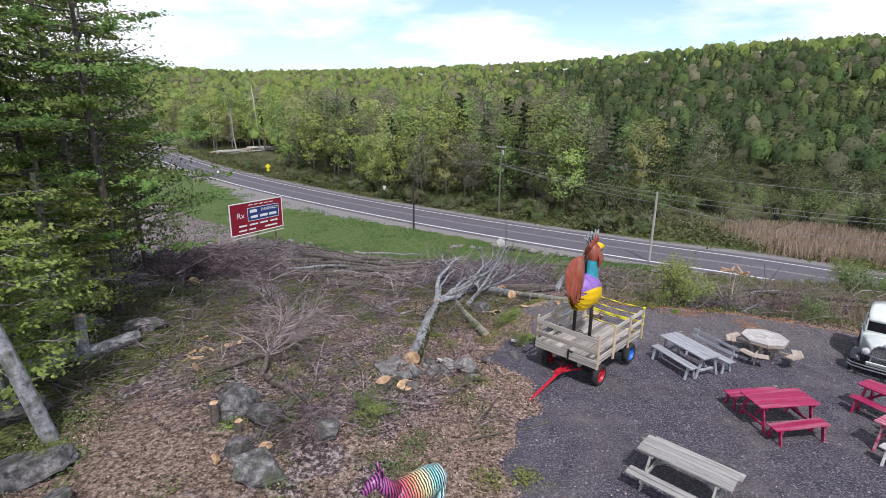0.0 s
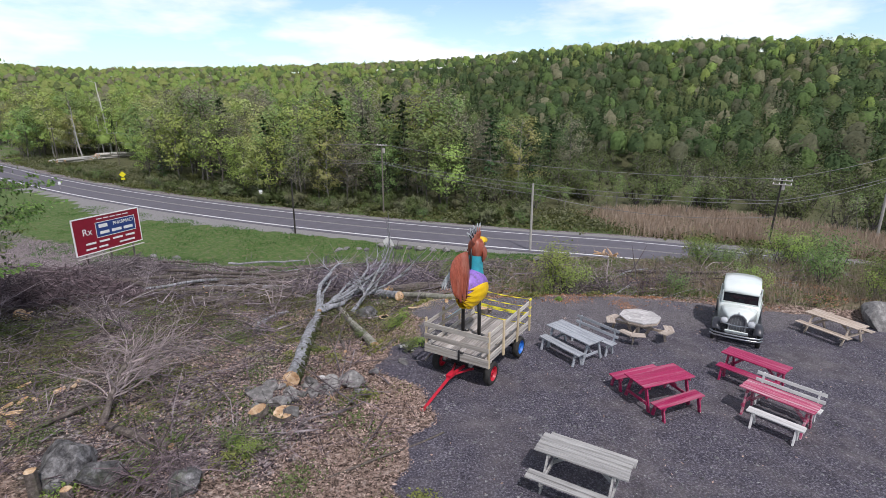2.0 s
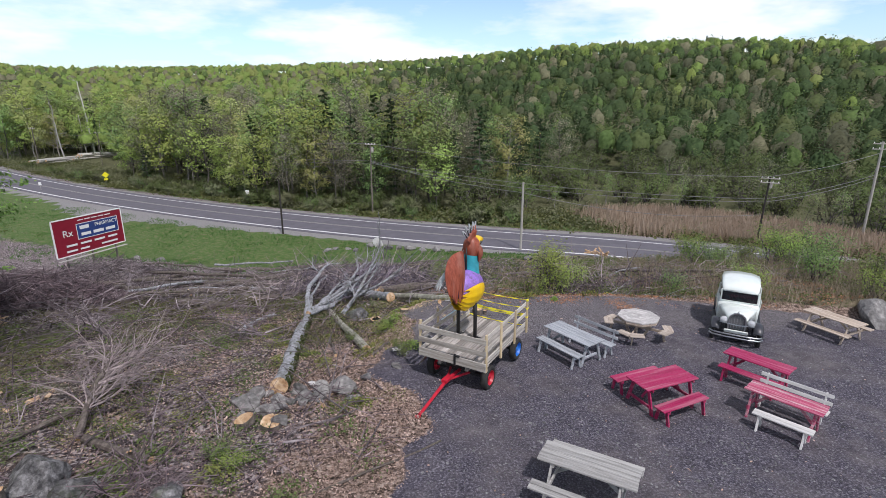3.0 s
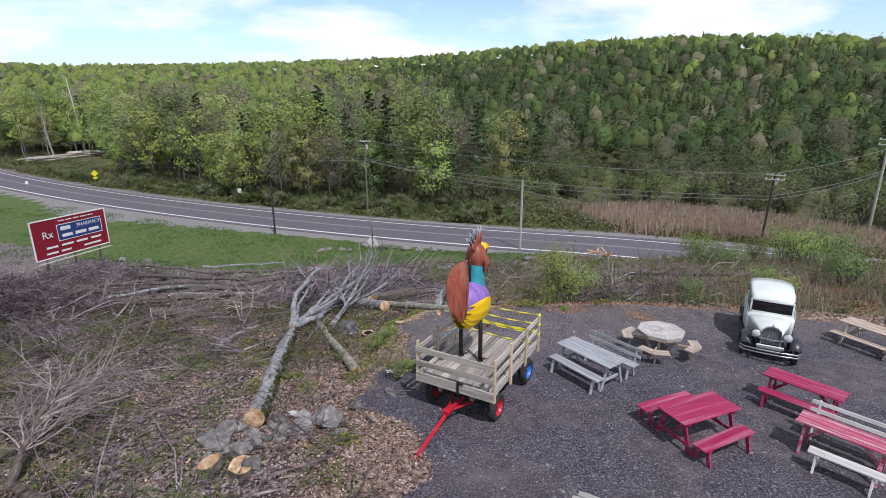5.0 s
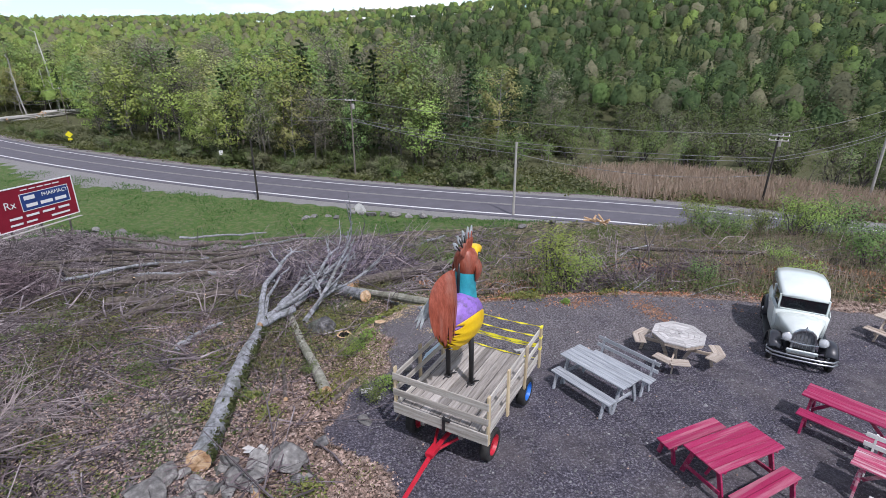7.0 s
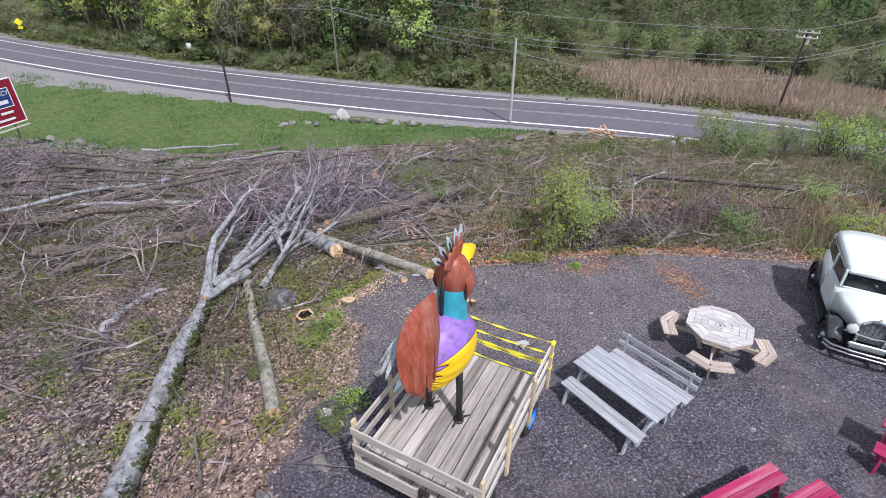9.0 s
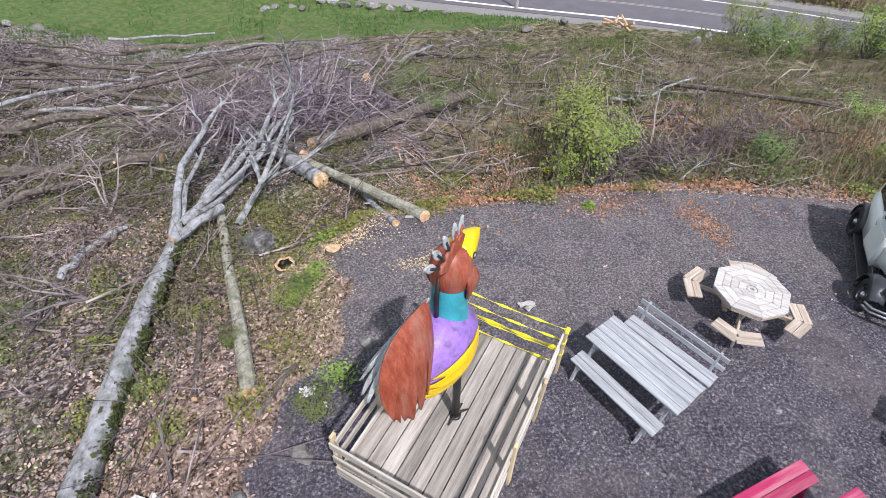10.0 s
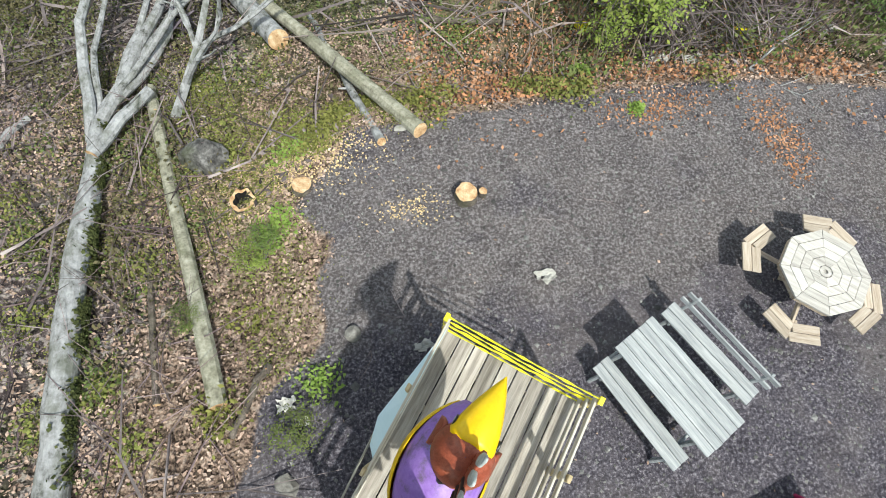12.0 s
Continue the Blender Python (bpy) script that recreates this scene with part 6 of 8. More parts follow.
heap(-2.6, 10.9, 0.9, 0.9, 0.6, 160, m_twig_red, "thin twigs drooping over a boulder", r9, (0.006, 0.012))

# bare uprooted sapling, lying with its twigs spread
mb = MB()
b0 = np.array([-4.71, 13.64, hz(-4.71, 13.64) + 0.05])
tip = np.array([-4.75, 16.0, hz(-4.75, 16.0) + 0.85])
path = wobble(b0, tip, 7, 0.03, r9)
mb.tube(path, np.linspace(0.09, 0.05, 7), 8, 2, True, 1)
for i in range(40):
    k = 2 + i % 5
    d = (path[-1] - path[0]) / 3.2 + r9.normal(0, 0.62, 3) * [1.7, 0.5, 0.14] + [0.18, 0, -0.06]
    bough(mb, path[k], d, r9.uniform(0.8, 1.7), 0.022, r9, 2, 0, -0.02, 0.42, 5)
thing("bare_sapling", "bare fallen sapling with a fan of pinkish twigs", "sapling", mb=mb, mats=[m_twig_pale, m_cut, m_bark_brown])
for x, y, a in [(-2.2, 24.2, 1.2), (12.6, 23.2, 2.0), (14.0, 24.0, 1.0), (18.2, 23.4, 1.9), (3.0, 34, .6), (-7, 21.5, 2.5), (-1.5, 20.3, 2.6)]:
    mb = MB()
    for k in range(3):
        bough(mb, [x, y, hz(x, y) + 0.05], (math.cos(a + .5 * k), math.sin(a + .5 * k), 0.55), r9.uniform(1.2, 2.2), 0.035, r9, 2, 0, 0.0, 0.5, 5)
    thing("dead_branch", "crooked bare branch lying on the clearing", "branch", mb=mb, mats=m_twig_pale if a < 1.5 else m_twig, group="dead branches")
mb = MB()
for dx, dy, ln in [(.93, -.2, 2.3), (.8, .3, 1.5), (.5, -.6, 1.1)]:
    bough(mb, [12.65, 20.95, hz(12.65, 20.95) + 0.05], (dx, dy, 0.03), ln, 0.02, r9, 1, 0, 0.0, 0.35, 5)
thing("dead_branch", "thin forked branch lying on the gravel edge", "branch", mb=mb, mats=m_bark_grey, group="dead branches")
# twigs on the gravel
for x, y in [(8.43, 18.8), (7.5, 18.6), (14.0, 20.0), (5.0, 17.4), (4.4, 17.0)]:
    mb = MB()
    for k in range(2):
        bough(mb, [x, y, hz(x, y) + 0.015], (*r9.normal(0, 1, 2), 0.05), 0.5, 0.008, r9, 1, 0, 0, 0.5, 4)
    thing("twig", "small dry forked twig on the gravel", "twig", mb=mb, mats=m_twig, group="twigs on the gravel")


def scatter(n, xr, yr, r, keep):
    out = []
    while len(out) < n:
        p = np.column_stack([r.uniform(*xr, 4 * n), r.uniform(*yr, 4 * n)])
        k = keep(p[:, 0], p[:, 1])
        out += p[r.random(len(p)) < k].tolist()
    p = np.array(out[:n])
    return np.column_stack([p, H(p[:, 0], p[:, 1])])


def patchy(x, y, s=0.7, seed=0.0):
    return 0.5 + 0.5 * np.sin(s * x * 1.3 + seed) * np.sin(s * y * 1.1 - 0.6 * s * x + 2 * seed) + 0.25 * np.sin(3.1 * s * x + y * s)


# dead leaves
edge = lambda x, y: np.where(pad(x, y) > 0.1, 0.007, np.exp(-((pad(x, y) + 1.2) / 2.2) ** 2)) + 0.75 * (pad(x, y) < -.3) * (y < 24) * np.clip(patchy(x, y), 0.1, 1)
p = scatter(46000, (-9, 19), (8, 27), r9, edge)
p[:, 2] += r9.uniform(0.005, 0.05, len(p))
thing("dead_leaves", "rust and tan dead leaves littering the ground", "leaf litter", kind="stuff", mb=MB().quads(leaf_quads(p, 0.06, r9, 0.6, 0.6)), mats=m_litter)
p = scatter(17000, (-5, 6.5), (12.5, 25), r9, lambda x, y: (pad(x, y) < -.1) * np.clip(patchy(x, y, .9, 2.2) * 1.3 - .1, 0.05, 1))
p[:, 2] += r9.uniform(0.005, 0.06, len(p))
thing("dead_leaves", "tan and rusty dead leaves around the felled trunk", "leaf litter", kind="stuff", mb=MB().quads(leaf_quads(p, 0.075, r9, 0.6, 0.6)), mats=m_litter)
p = scatter(17000, (-21, 26), (19, 50), r9, lambda x, y: (pad(x, y) < -.3) * (0.25 + np.clip(patchy(x, y, .45, 3.3), 0, 1)))
p[:, 2] += r9.uniform(0.01, 0.14, len(p))
thing("wood_debris", "bark scraps and chips of wood strewn over the slash", "debris", kind="stuff", mb=MB().quads(leaf_quads(p, 0.15, r9, 0.5, 0.4)), mats=m_twig)
p = scatter(15000, (6, 24), (18.5, 30), r9, lambda x, y: (pad(x, y) < -.1) * np.clip(patchy(x, y, .6, 1.3), 0, 1) * np.exp(-np.maximum(y - 22, 0) / 5) + 0.05 * (pad(x, y) > 0) * (pad(x, y) < 1.2))
p[:, 2] += r9.uniform(0.005, 0.12, len(p))
thing("dead_leaves", "rusty dead leaves caught in the brush", "leaf litter", kind="stuff", mb=MB().quads(leaf_quads(p, 0.085, r9, 0.5, 0.65)), mats=m_litter_rust)
# pebbles: small flattened octahedra
p = scatter(16000, (3, 21), (8, 21), r9, lambda x, y: (pad(x, y) > 0.05) * 1.0)
s = r9.gamma(2.0, 0.0055, len(p)) + 0.007
mb = MB()
dirs = np.array([[1, 0, 0], [0, 1, 0], [-1, 0, 0], [0, -1, 0], [0, 0, 0.6], [0, 0, -0.6]])
jit = 1 + r9.normal(0, 0.2, (len(p), 6, 1))
ang = r9.uniform(0, 6.28, len(p))
rot = np.stack([np.stack([np.cos(ang), -np.sin(ang), 0 * ang], -1), np.stack([np.sin(ang), np.cos(ang), 0 * ang], -1), np.stack([0 * ang, 0 * ang, 1 + 0 * ang], -1)], 1)
vv = np.einsum('nij,nkj->nki', rot, dirs[None] * jit) * s[:, None, None] + p[:, None] + np.array([0, 0, 0.004])
tri = [(0, 1, 4), (1, 2, 4), (2, 3, 4), (3, 0, 4), (1, 0, 5), (2, 1, 5), (3, 2, 5), (0, 3, 5)]
mb.v.append(vv.reshape(-1, 3))
mb.f = (np.array(tri)[None] + 6 * np.arange(len(p))[:, None, None]).reshape(-1, 3).tolist()
mb.m, mb.n = [0] * len(mb.f), 6 * len(p)
thing("gravel_stones", "loose grey stones on the gravel lot", "gravel", kind="stuff", mb=mb, mats=m_pebble)
# leaves blown into a hollow of the lot
p = scatter(900, (9, 14), (18.2, 21.2), r9, lambda x, y: np.exp(-((x - 12.55) ** 2 / .12 + (y - 19.3) ** 2 / .5)) + .7 * np.exp(-((x - 10.4) ** 2 / .8 + (y - 20.4) ** 2 / .1)))
p[:, 2] += r9.uniform(0.01, 0.03, len(p))
thing("dead_leaves", "rusty leaves blown together on the gravel", "leaf litter", kind="stuff", mb=MB().quads(leaf_quads(p, 0.06, r9, 0.7, 0.6)), mats=m_litter_rust)
# sawdust
p = scatter(2600, (1.4, 6.2), (18.8, 21.4), r9, lambda x, y: np.exp(-((x - 2.7) ** 2 + (y - 20.4) ** 2) / .5) + np.exp(-((x - 3.9) ** 2 / .8 + (y - 20.5) ** 2 / .2)) + .7 * np.exp(-((x - 5.5) ** 2 / .25 + (y - 19.2) ** 2 / .05)))
p[:, 2] += 0.012
thing("sawdust", "pale sawdust and wood chips on the ground", "sawdust", kind="stuff", mb=MB().quads(leaf_quads(p, 0.045, r9, 0.9)), mats=m_sawdust)


def clumps(n, per, xr, yr, r, keep, spread, size, tall):
    """Low leafy plants: clusters of leaves over the ground."""
    c = scatter(n, xr, yr, r, keep)
    o = r.normal(size=(n, per, 3)) * np.array([spread, spread, 0])
    q = np.repeat(c[:, None], per, 1) + o
    q = q.reshape(-1, 3)
    q[:, 2] = H(q[:, 0], q[:, 1]) + r.uniform(0.01, tall, len(q)) * np.repeat(r.uniform(0.4, 1, n), per)
    return MB().quads(leaf_quads(q, size, r, 0.3))


thing("moss_weeds", "low green weeds and moss around the logs", "weeds", kind="stuff", mats=m_moss,
      mb=clumps(420, 130, (-9, 7), (13.5, 28), r9, lambda x, y: (pad(x, y) < -.2) * (np.exp(-((x - 3) ** 2 + (y - 21.0) ** 2) / 6) + .5 * patchy(x, y, .5, 1.0) ** 2), 0.22, 0.042, 0.14))
thing("low_weeds", "bright low green plants at the gravel edge", "weeds", kind="stuff", mats=m_moss,
      mb=clumps(22, 150, (2, 16), (15, 23), r9, lambda x, y: np.exp(-((pad(x, y) + .5) / .5) ** 2) * (patchy(x, y, .8) > .6), 0.2, 0.085, 0.28))
thing("low_weeds", "olive scrub growing through the slash", "weeds", kind="stuff", mats=m_weed,
      mb=clumps(420, 120, (-20, 18), (19, 50), r9, lambda x, y: (pad(x, y) < -.6) * np.clip(patchy(x, y, .33, 2.0), 0, 1), 0.4, 0.075, 0.35))
thing("low_weeds", "green weeds between boulders and leaf litter", "weeds", kind="stuff", mats=m_weed,
      mb=clumps(260, 90, (-12, 2), (8, 25), r9, lambda x, y: (pad(x, y) < -.6) * np.clip(patchy(x, y, .8, 4.0), 0, 1) ** 2, 0.22, 0.07, 0.2))


thing("conifer_slash", "browned conifer slash lying thick over the slope", "brushwood", kind="stuff", mats=m_slash,
      mb=clumps(620, 110, (-19, 5), (18, 42), r9, lambda x, y: (pad(x, y) < -1.5) * np.clip(patchy(x, y, .37, 6.0) * 1.3 - .25, 0, 1), 0.5, 0.085, 0.42))
# leafy weed patches that stand out, each at its own spot
spots = [MB(), MB()]
for x, y, w, k in [(2.98, 19.3, .34, 0), (0.9, 19.3, .4, 1), (3.6, 16.7, .34, 0), (9.4, 21.7, .26, 0), (10.0, 20.4, .14, 0), (-1.5, 21.1, .4, 1), (0.85, 16.4, .35, 1), (0.4, 17.3, .3, 1), (-0.8, 18.7, .35, 1), (2.3, 22.0, .6, 1), (3.6, 22.0, .5, 1), (7.5, 23.75, .4, 1),
                   (11.6, 23.1, .5, 0), (3.3, 19.4, .3, 0), (2.4, 21.3, .5, 1), (3.5, 21.0, .6, 0), (3.6, 21.2, .45, 1), (1.85, 13.8, .35, 1), (-0.5, 17.0, .4, 1), (-1.2, 20.2, .4, 1), (-1.2, 11.6, .42, 1), (-4.4, 11.2, .35, 0), (-3.0, 11.4, .3, 0), (2.0, 9.4, .4, 1), (2.8, 9.5, .35, 1), (-5.5, 25.2, .6, 1), (18.9, 21.5, .6, 0), (17.9, 19.9, .5, 0)]:
    q = np.array([x, y, 0]) + r9.normal(0, 1, (260, 3)) * [w, w, 0] * (0.55 if k else 0.5)
    q[:, 2] = H(q[:, 0], q[:, 1]) + r9.uniform(0.01, 0.12 + 0.35 * w, 260) * np.exp(-((q[:, 0] - x) ** 2 + (q[:, 1] - y) ** 2) / (w * w))
    spots[k].quads(leaf_quads(q, 0.07, r9, 0.45))
thing("weed_patches", "bright green leafy weeds on the clearing", "weeds", kind="stuff", mb=spots[0], mats=m_leaf_bright)
thing("weed_patches", "yellow-green moss and low weeds in leaf litter", "weeds", kind="stuff", mb=spots[1], mats=m_moss)


def stalks(n, xr, yr, r, keep, tall, wide, lean=0.15):
    """Upright blades or dry stalks."""
    p = scatter(n, xr, yr, r, keep)
    h = r.uniform(*tall, n)[:, None]
    a = r.uniform(0, 2 * np.pi, n)
    w = np.column_stack([np.cos(a), np.sin(a), 0 * a]) * r.uniform(*wide, n)[:, None] / 2
    top = p + np.column_stack([r.normal(0, lean, n), r.normal(0, lean, n), np.ones(n)]) * h
    return MB().quads(np.stack([p - w, p + w, top + w * .35, top - w * .35], 1))


thing("dry_weeds", "brown dry weed stalks behind the gravel edge", "weeds", kind="stuff", mats=m_dry,
      mb=stalks(4800, (8, 32), (20.5, 40), r9, lambda x, y: (pad(x, y) < -.5) * np.clip(patchy(x, y, .4, 3.), 0, 1), (0.3, 1.1), (0.012, 0.035), .22))
thing("dry_weeds", "brown dry weeds beside the lot's corner", "weeds", kind="stuff", mats=m_dry,
      mb=stalks(6500, (16.5, 32), (12, 25), r9, lambda x, y: (pad(x, y) < -.4) * np.clip(patchy(x, y, .5, 1.), .1, 1), (0.2, 0.8), (0.012, 0.035), .3))
thing("dry_weeds", "olive weeds and brambles behind the gravel edge", "weeds", kind="stuff", mats=m_weed,
      mb=clumps(620, 90, (9, 36), (13, 46), r9, lambda x, y: (pad(x, y) < -.6) * np.clip(patchy(x, y, .4, 5.), 0, 1), 0.4, 0.10, 0.6))
thing("verge_grass", "short green grass on the verge below the clearing", "grass", kind="stuff", mats=m_grass,
      mb=stalks(16000, (-60, 24), (50, 104), r9, lambda x, y: (road_v(x, y) < -3.4) * (road_v(x, y) > -26) * (np.clip(patchy(x, y, .25, 1.) * 1.4 - .35, .02, 1)), (0.08, 0.28), (0.04, 0.11), .35))
thing("tall_reeds", "dry tan reeds standing in the wet hollow", "reeds", kind="stuff", mats=m_reed,
      mb=stalks(26000, (26, 105), (38, 98), r9, lambda x, y: (road_v(x, y) > 13.2 + 1.2 * np.sin(x * .4)) * (road_v(x, y) < 32 + 4 * np.sin(x * .11) - .5 * np.maximum(x - 55, 0)) * sm(39, 49, x), (1.1, 2.2), (0.05, 0.14), .12))
thing("verge_weeds", "rough olive weeds along the far verge", "weeds", kind="stuff", mats=m_weed,
      mb=clumps(900, 40, (-120, 70), (50, 210), r9, lambda x, y: (road_v(x, y) > 12.4) * (road_v(x, y) < 30) * (np.clip(patchy(x, y, .2, 2.), .1, 1)), 0.9, 0.45, 1.1))
thing("verge_weeds", "brownish shrubby growth along the far verge", "weeds", kind="stuff", mats=m_leaf_haze,
      mb=clumps(800, 40, (-120, 70), (50, 210), r9, lambda x, y: (road_v(x, y) > 14) * (road_v(x, y) < 34) * (np.clip(patchy(x, y, .17, 4.), .1, 1)), 1.0, 0.45, 1.8))

# ---------------- trees and woods
r10 = np.random.default_rng(11)


def leafy_tree(h, r, leaves=800, size=0.5, crown=(0.30, 1.0), width=0.26, thin=1.0, density=1.0):
    """Trunk and limbs, and a crown of leaves gathered in tufts round the twig ends."""
    tr, cr = MB(), MB()
    lean = r.normal(0, 0.025, 2) * h
    path = wobble([0, 0, -0.3], [lean[0], lean[1], h * 0.93], 8, 0.012 * h, r)
    tr.tube(path, np.linspace(0.011 * h * thin, 0.002 * h, 8), 7)
    tufts = []
    nl = int(15 * density) + 4
    for i in range(nl):
        f = crown[0] + (0.95 - crown[0]) * (i + r.uniform(0, 1)) / nl
        k = min(int(f * 7), 6)
        p = path[k] + (path[k + 1] - path[k]) * (f * 7 - k)
        a = i * 2.4 + r.normal(0, 0.4)
        prof = math.sin(math.pi * min(1, 0.22 + 0.78 * (f - crown[0]) / (1 - crown[0] + 1e-6))) ** 0.7
        ln = h * width * (0.35 + 0.75 * prof) * r.uniform(0.7, 1.15)
        d = np.array([math.cos(a), math.sin(a), r.uniform(0.25, 0.8)])
        tipp = p + d * ln
        tr.tube(wobble(p, tipp, 4, 0.03 * ln, r), np.linspace(0.004 * h * thin, 0.001 * h, 4), 4, 0, False)
        for _ in range(3):
            q = p + d * ln * r.uniform(0.45, 1.0)
            e = q + r.normal(0, 0.28, 3) * ln
            tr.tube([q, e], [0.0016 * h, 0.0006 * h], 3, 0, False)
            tufts += [q, e]
        tufts.append(tipp)
    tufts = np.array(tufts)
    pick = tufts[r.integers(0, len(tufts), leaves)]
    pts = pick + r.normal(0, 0.035 * h, (leaves, 3)) * [1, 1, 0.7]
    mid = np.array([lean[0] * .6, lean[1] * .6, h * (crown[0] * .6 + .4 * crown[1])])
    out = 0.5 * (pts - pick) / (0.035 * h) + 1.2 * (pts - mid) / (width * h) + [0, 0, 0.9]
    cr.quads(facing_quads(pts, out + r.normal(0, 0.7, (leaves, 3)), size, r, 0.7))
    cr.nrm = out + r.normal(0, 0.25, (leaves, 3))
    return tr, cr


def conifer(h, r, leaves=1500, size=0.45, width=0.2, start=0.12, droop=-0.25):
    tr, cr = MB(), MB()
    tr.tube(wobble([0, 0, -0.3], [0, 0, h], 7, 0.006 * h, r), np.linspace(0.012 * h, 0.0015 * h, 7), 7)
    nb = 46
    pts = []
    per = leaves // nb
    for i in range(nb):
        f = start + (1 - start) * (i / nb) ** 0.9
        ln = h * width * (1 - f) ** 0.75 * r.uniform(0.6, 1.15) + 0.02 * h
        a = i * 2.4 + r.normal(0, 0.3)
        p = np.array([0, 0, f * h])
        d = np.array([math.cos(a), math.sin(a), droop + 0.35 * f])
        tr.tube([p, p + d * ln * 0.6, p + d * ln + [0, 0, -0.05 * ln]], [0.003 * h, 0.002 * h, 0.0006 * h], 4, 0, False)
        t = r.uniform(0.15, 1.0, per)[:, None]
        pts.append(p + d * ln * t + r.normal(0, 1, (per, 3)) * [0.16, 0.16, 0.05] * ln * (1.1 - 0.5 * t))
    pts = np.concatenate(pts)
    cr.nrm = np.array([0, 0, 0.7]) + pts * [0.22, 0.22, 0] + r.normal(0, 0.2, (len(pts), 3))
    cr.quads(facing_quads(pts, cr.nrm + r.normal(0, 0.4, (len(pts), 3)), size, r, 0.45))
    return tr, cr


def proto(name, trunk_crown, bark, leaf):
    tr, cr = trunk_crown
    return name, tr.mesh(name + "_trunk", bark), cr.mesh(name + "_crown", leaf)


def plant(pr, x, y, s=1.0, rz=0.0, label="", group="", lean=(0, 0), dz=0.0, cat="tree", sz=None, kind_name=""):
    name, tm, cm = pr
    name = kind_name or name
    t = thing(name, label, cat, pose(x, y, hz(x, y) + dz, lean[0], lean[1], rz), group)
    t.scale = (s, s, sz or s)
    part("trunk" if cat == "tree" else "branching", tm, None, t)
    part("crown" if cat == "tree" else "foliage", cm, None, t)
    return t


m_bark_mid = surface("grey_brown_bark", [(0.3, (0.12, 0.11, 0.10)), (0.55, (0.24, 0.225, 0.205)), (0.75, (0.38, 0.365, 0.34))], 6, 0.95, 0.6, 30, jitter=0.35)
m_wood_bright = leafy("sunlit_lime_leaves", (0.27, 0.37, 0.09), (0.40, 0.48, 0.14), trans=0.3)
m_wood_mid = leafy("young_green_wood_leaves", (0.17, 0.25, 0.085), (0.27, 0.345, 0.125), trans=0.3)
m_wood_yellow = leafy("pale_yellow_green_wood_leaves", (0.34, 0.38, 0.135), (0.46, 0.475, 0.19), trans=0.3)
m_wood_haze = leafy("grey_brown_opening_buds", (0.215, 0.21, 0.145), (0.31, 0.30, 0.21), trans=0.3)
P = {
    "bright": [proto("leafy_tree", leafy_tree(15, r10, 1700, 0.38, (0.22, 1), 0.24), m_bark_tree, m_wood_bright) for _ in range(3)],
    "mid": [proto("leafy_tree", leafy_tree(15, r10, 1700, 0.38, (0.26, 1), 0.22), m_bark_tree, m_wood_mid) for _ in range(3)],
    "yellow": [proto("leafy_tree", leafy_tree(14, r10, 1900, 0.33, (0.16, 1), 0.22), m_bark_mid, m_wood_yellow) for _ in range(2)],
    "haze": [proto("budding_tree", leafy_tree(16, r10, 1900, 0.27, (0.28, 1), 0.2, 0.8, 1.6), m_bark_tree, m_wood_haze) for _ in range(3)],
    "pale": [proto("birch_tree", leafy_tree(15, r10, 800, 0.34, (0.42, 1), 0.15, 0.95), m_bark_mid, m_wood_mid) for _ in range(3)],
    "dark": [proto("conifer_tree", conifer(14, r10, 1500, 0.5), m_bark_tree, m_leaf_dark) for _ in range(3)],
}
TL = {"bright": "tall tree in bright yellow-green spring leaf", "mid": "tall tree in fresh green leaf", "yellow": "tree with sparse yellow-green young leaves",
      "haze": "bare-looking tree with brownish buds", "pale": "slender pale-trunked birch with few leaves", "dark": "dark green conifer at the wood's edge"}
kinds = ["mid", "haze", "dark", "bright", "pale", "yellow"]
placed = []
tries = 0
while len(placed) < 250 and tries < 60000:
    tries += 1
    x, y = r10.uniform(-150, 70), r10.uniform(70, 260)
    v = float(road_v(x, y))
    az = math.degrees(math.atan2(x - 2, y - 2))
    lim = 20 + 3 * math.sin(x * .13) + (12 if -98 < x < -70 else 0)
    if v < lim or v > lim + 34 or az > 24 + r10.normal(0, 2):
        continue
    if az > 10 and v < lim + 10 + (az - 10) * 1.6:
        continue
    if -29 < az < -20.5 and math.hypot(x - 2, y - 2) < 224:
        continue
    gap = 3.5 + 0.05 * (v - lim)
    if any((x - a) ** 2 + (y - b) ** 2 < gap * gap for a, b in placed):
        continue
    placed.append((x, y))
    k = r10.choice(kinds, p=[.16, .10, .06, .30, .10, .28] if az < -18 else [.24, .29, .10, .16, .11, .10] if az < -2 else [.26, .33, .18, .09, .10, .04])
    pr = P[k][r10.integers(len(P[k]))]
    s = r10.uniform(0.95, 1.62) * (0.82 if az > 12 else 1.0) * (0.8 if v < lim + 5 else 1.0)
    plant(pr, x, y, s, r10.uniform(0, 360), TL[k], "trees across the road", (r10.normal(0, 2), r10.normal(0, 2)))

# woods on the far hills: one mesh; every crown a lumpy mass with leaf clumps over it
def far_leaf(name, c1, c2):
    return leafy(name, c1, c2, trans=0.3, patches=0.3)


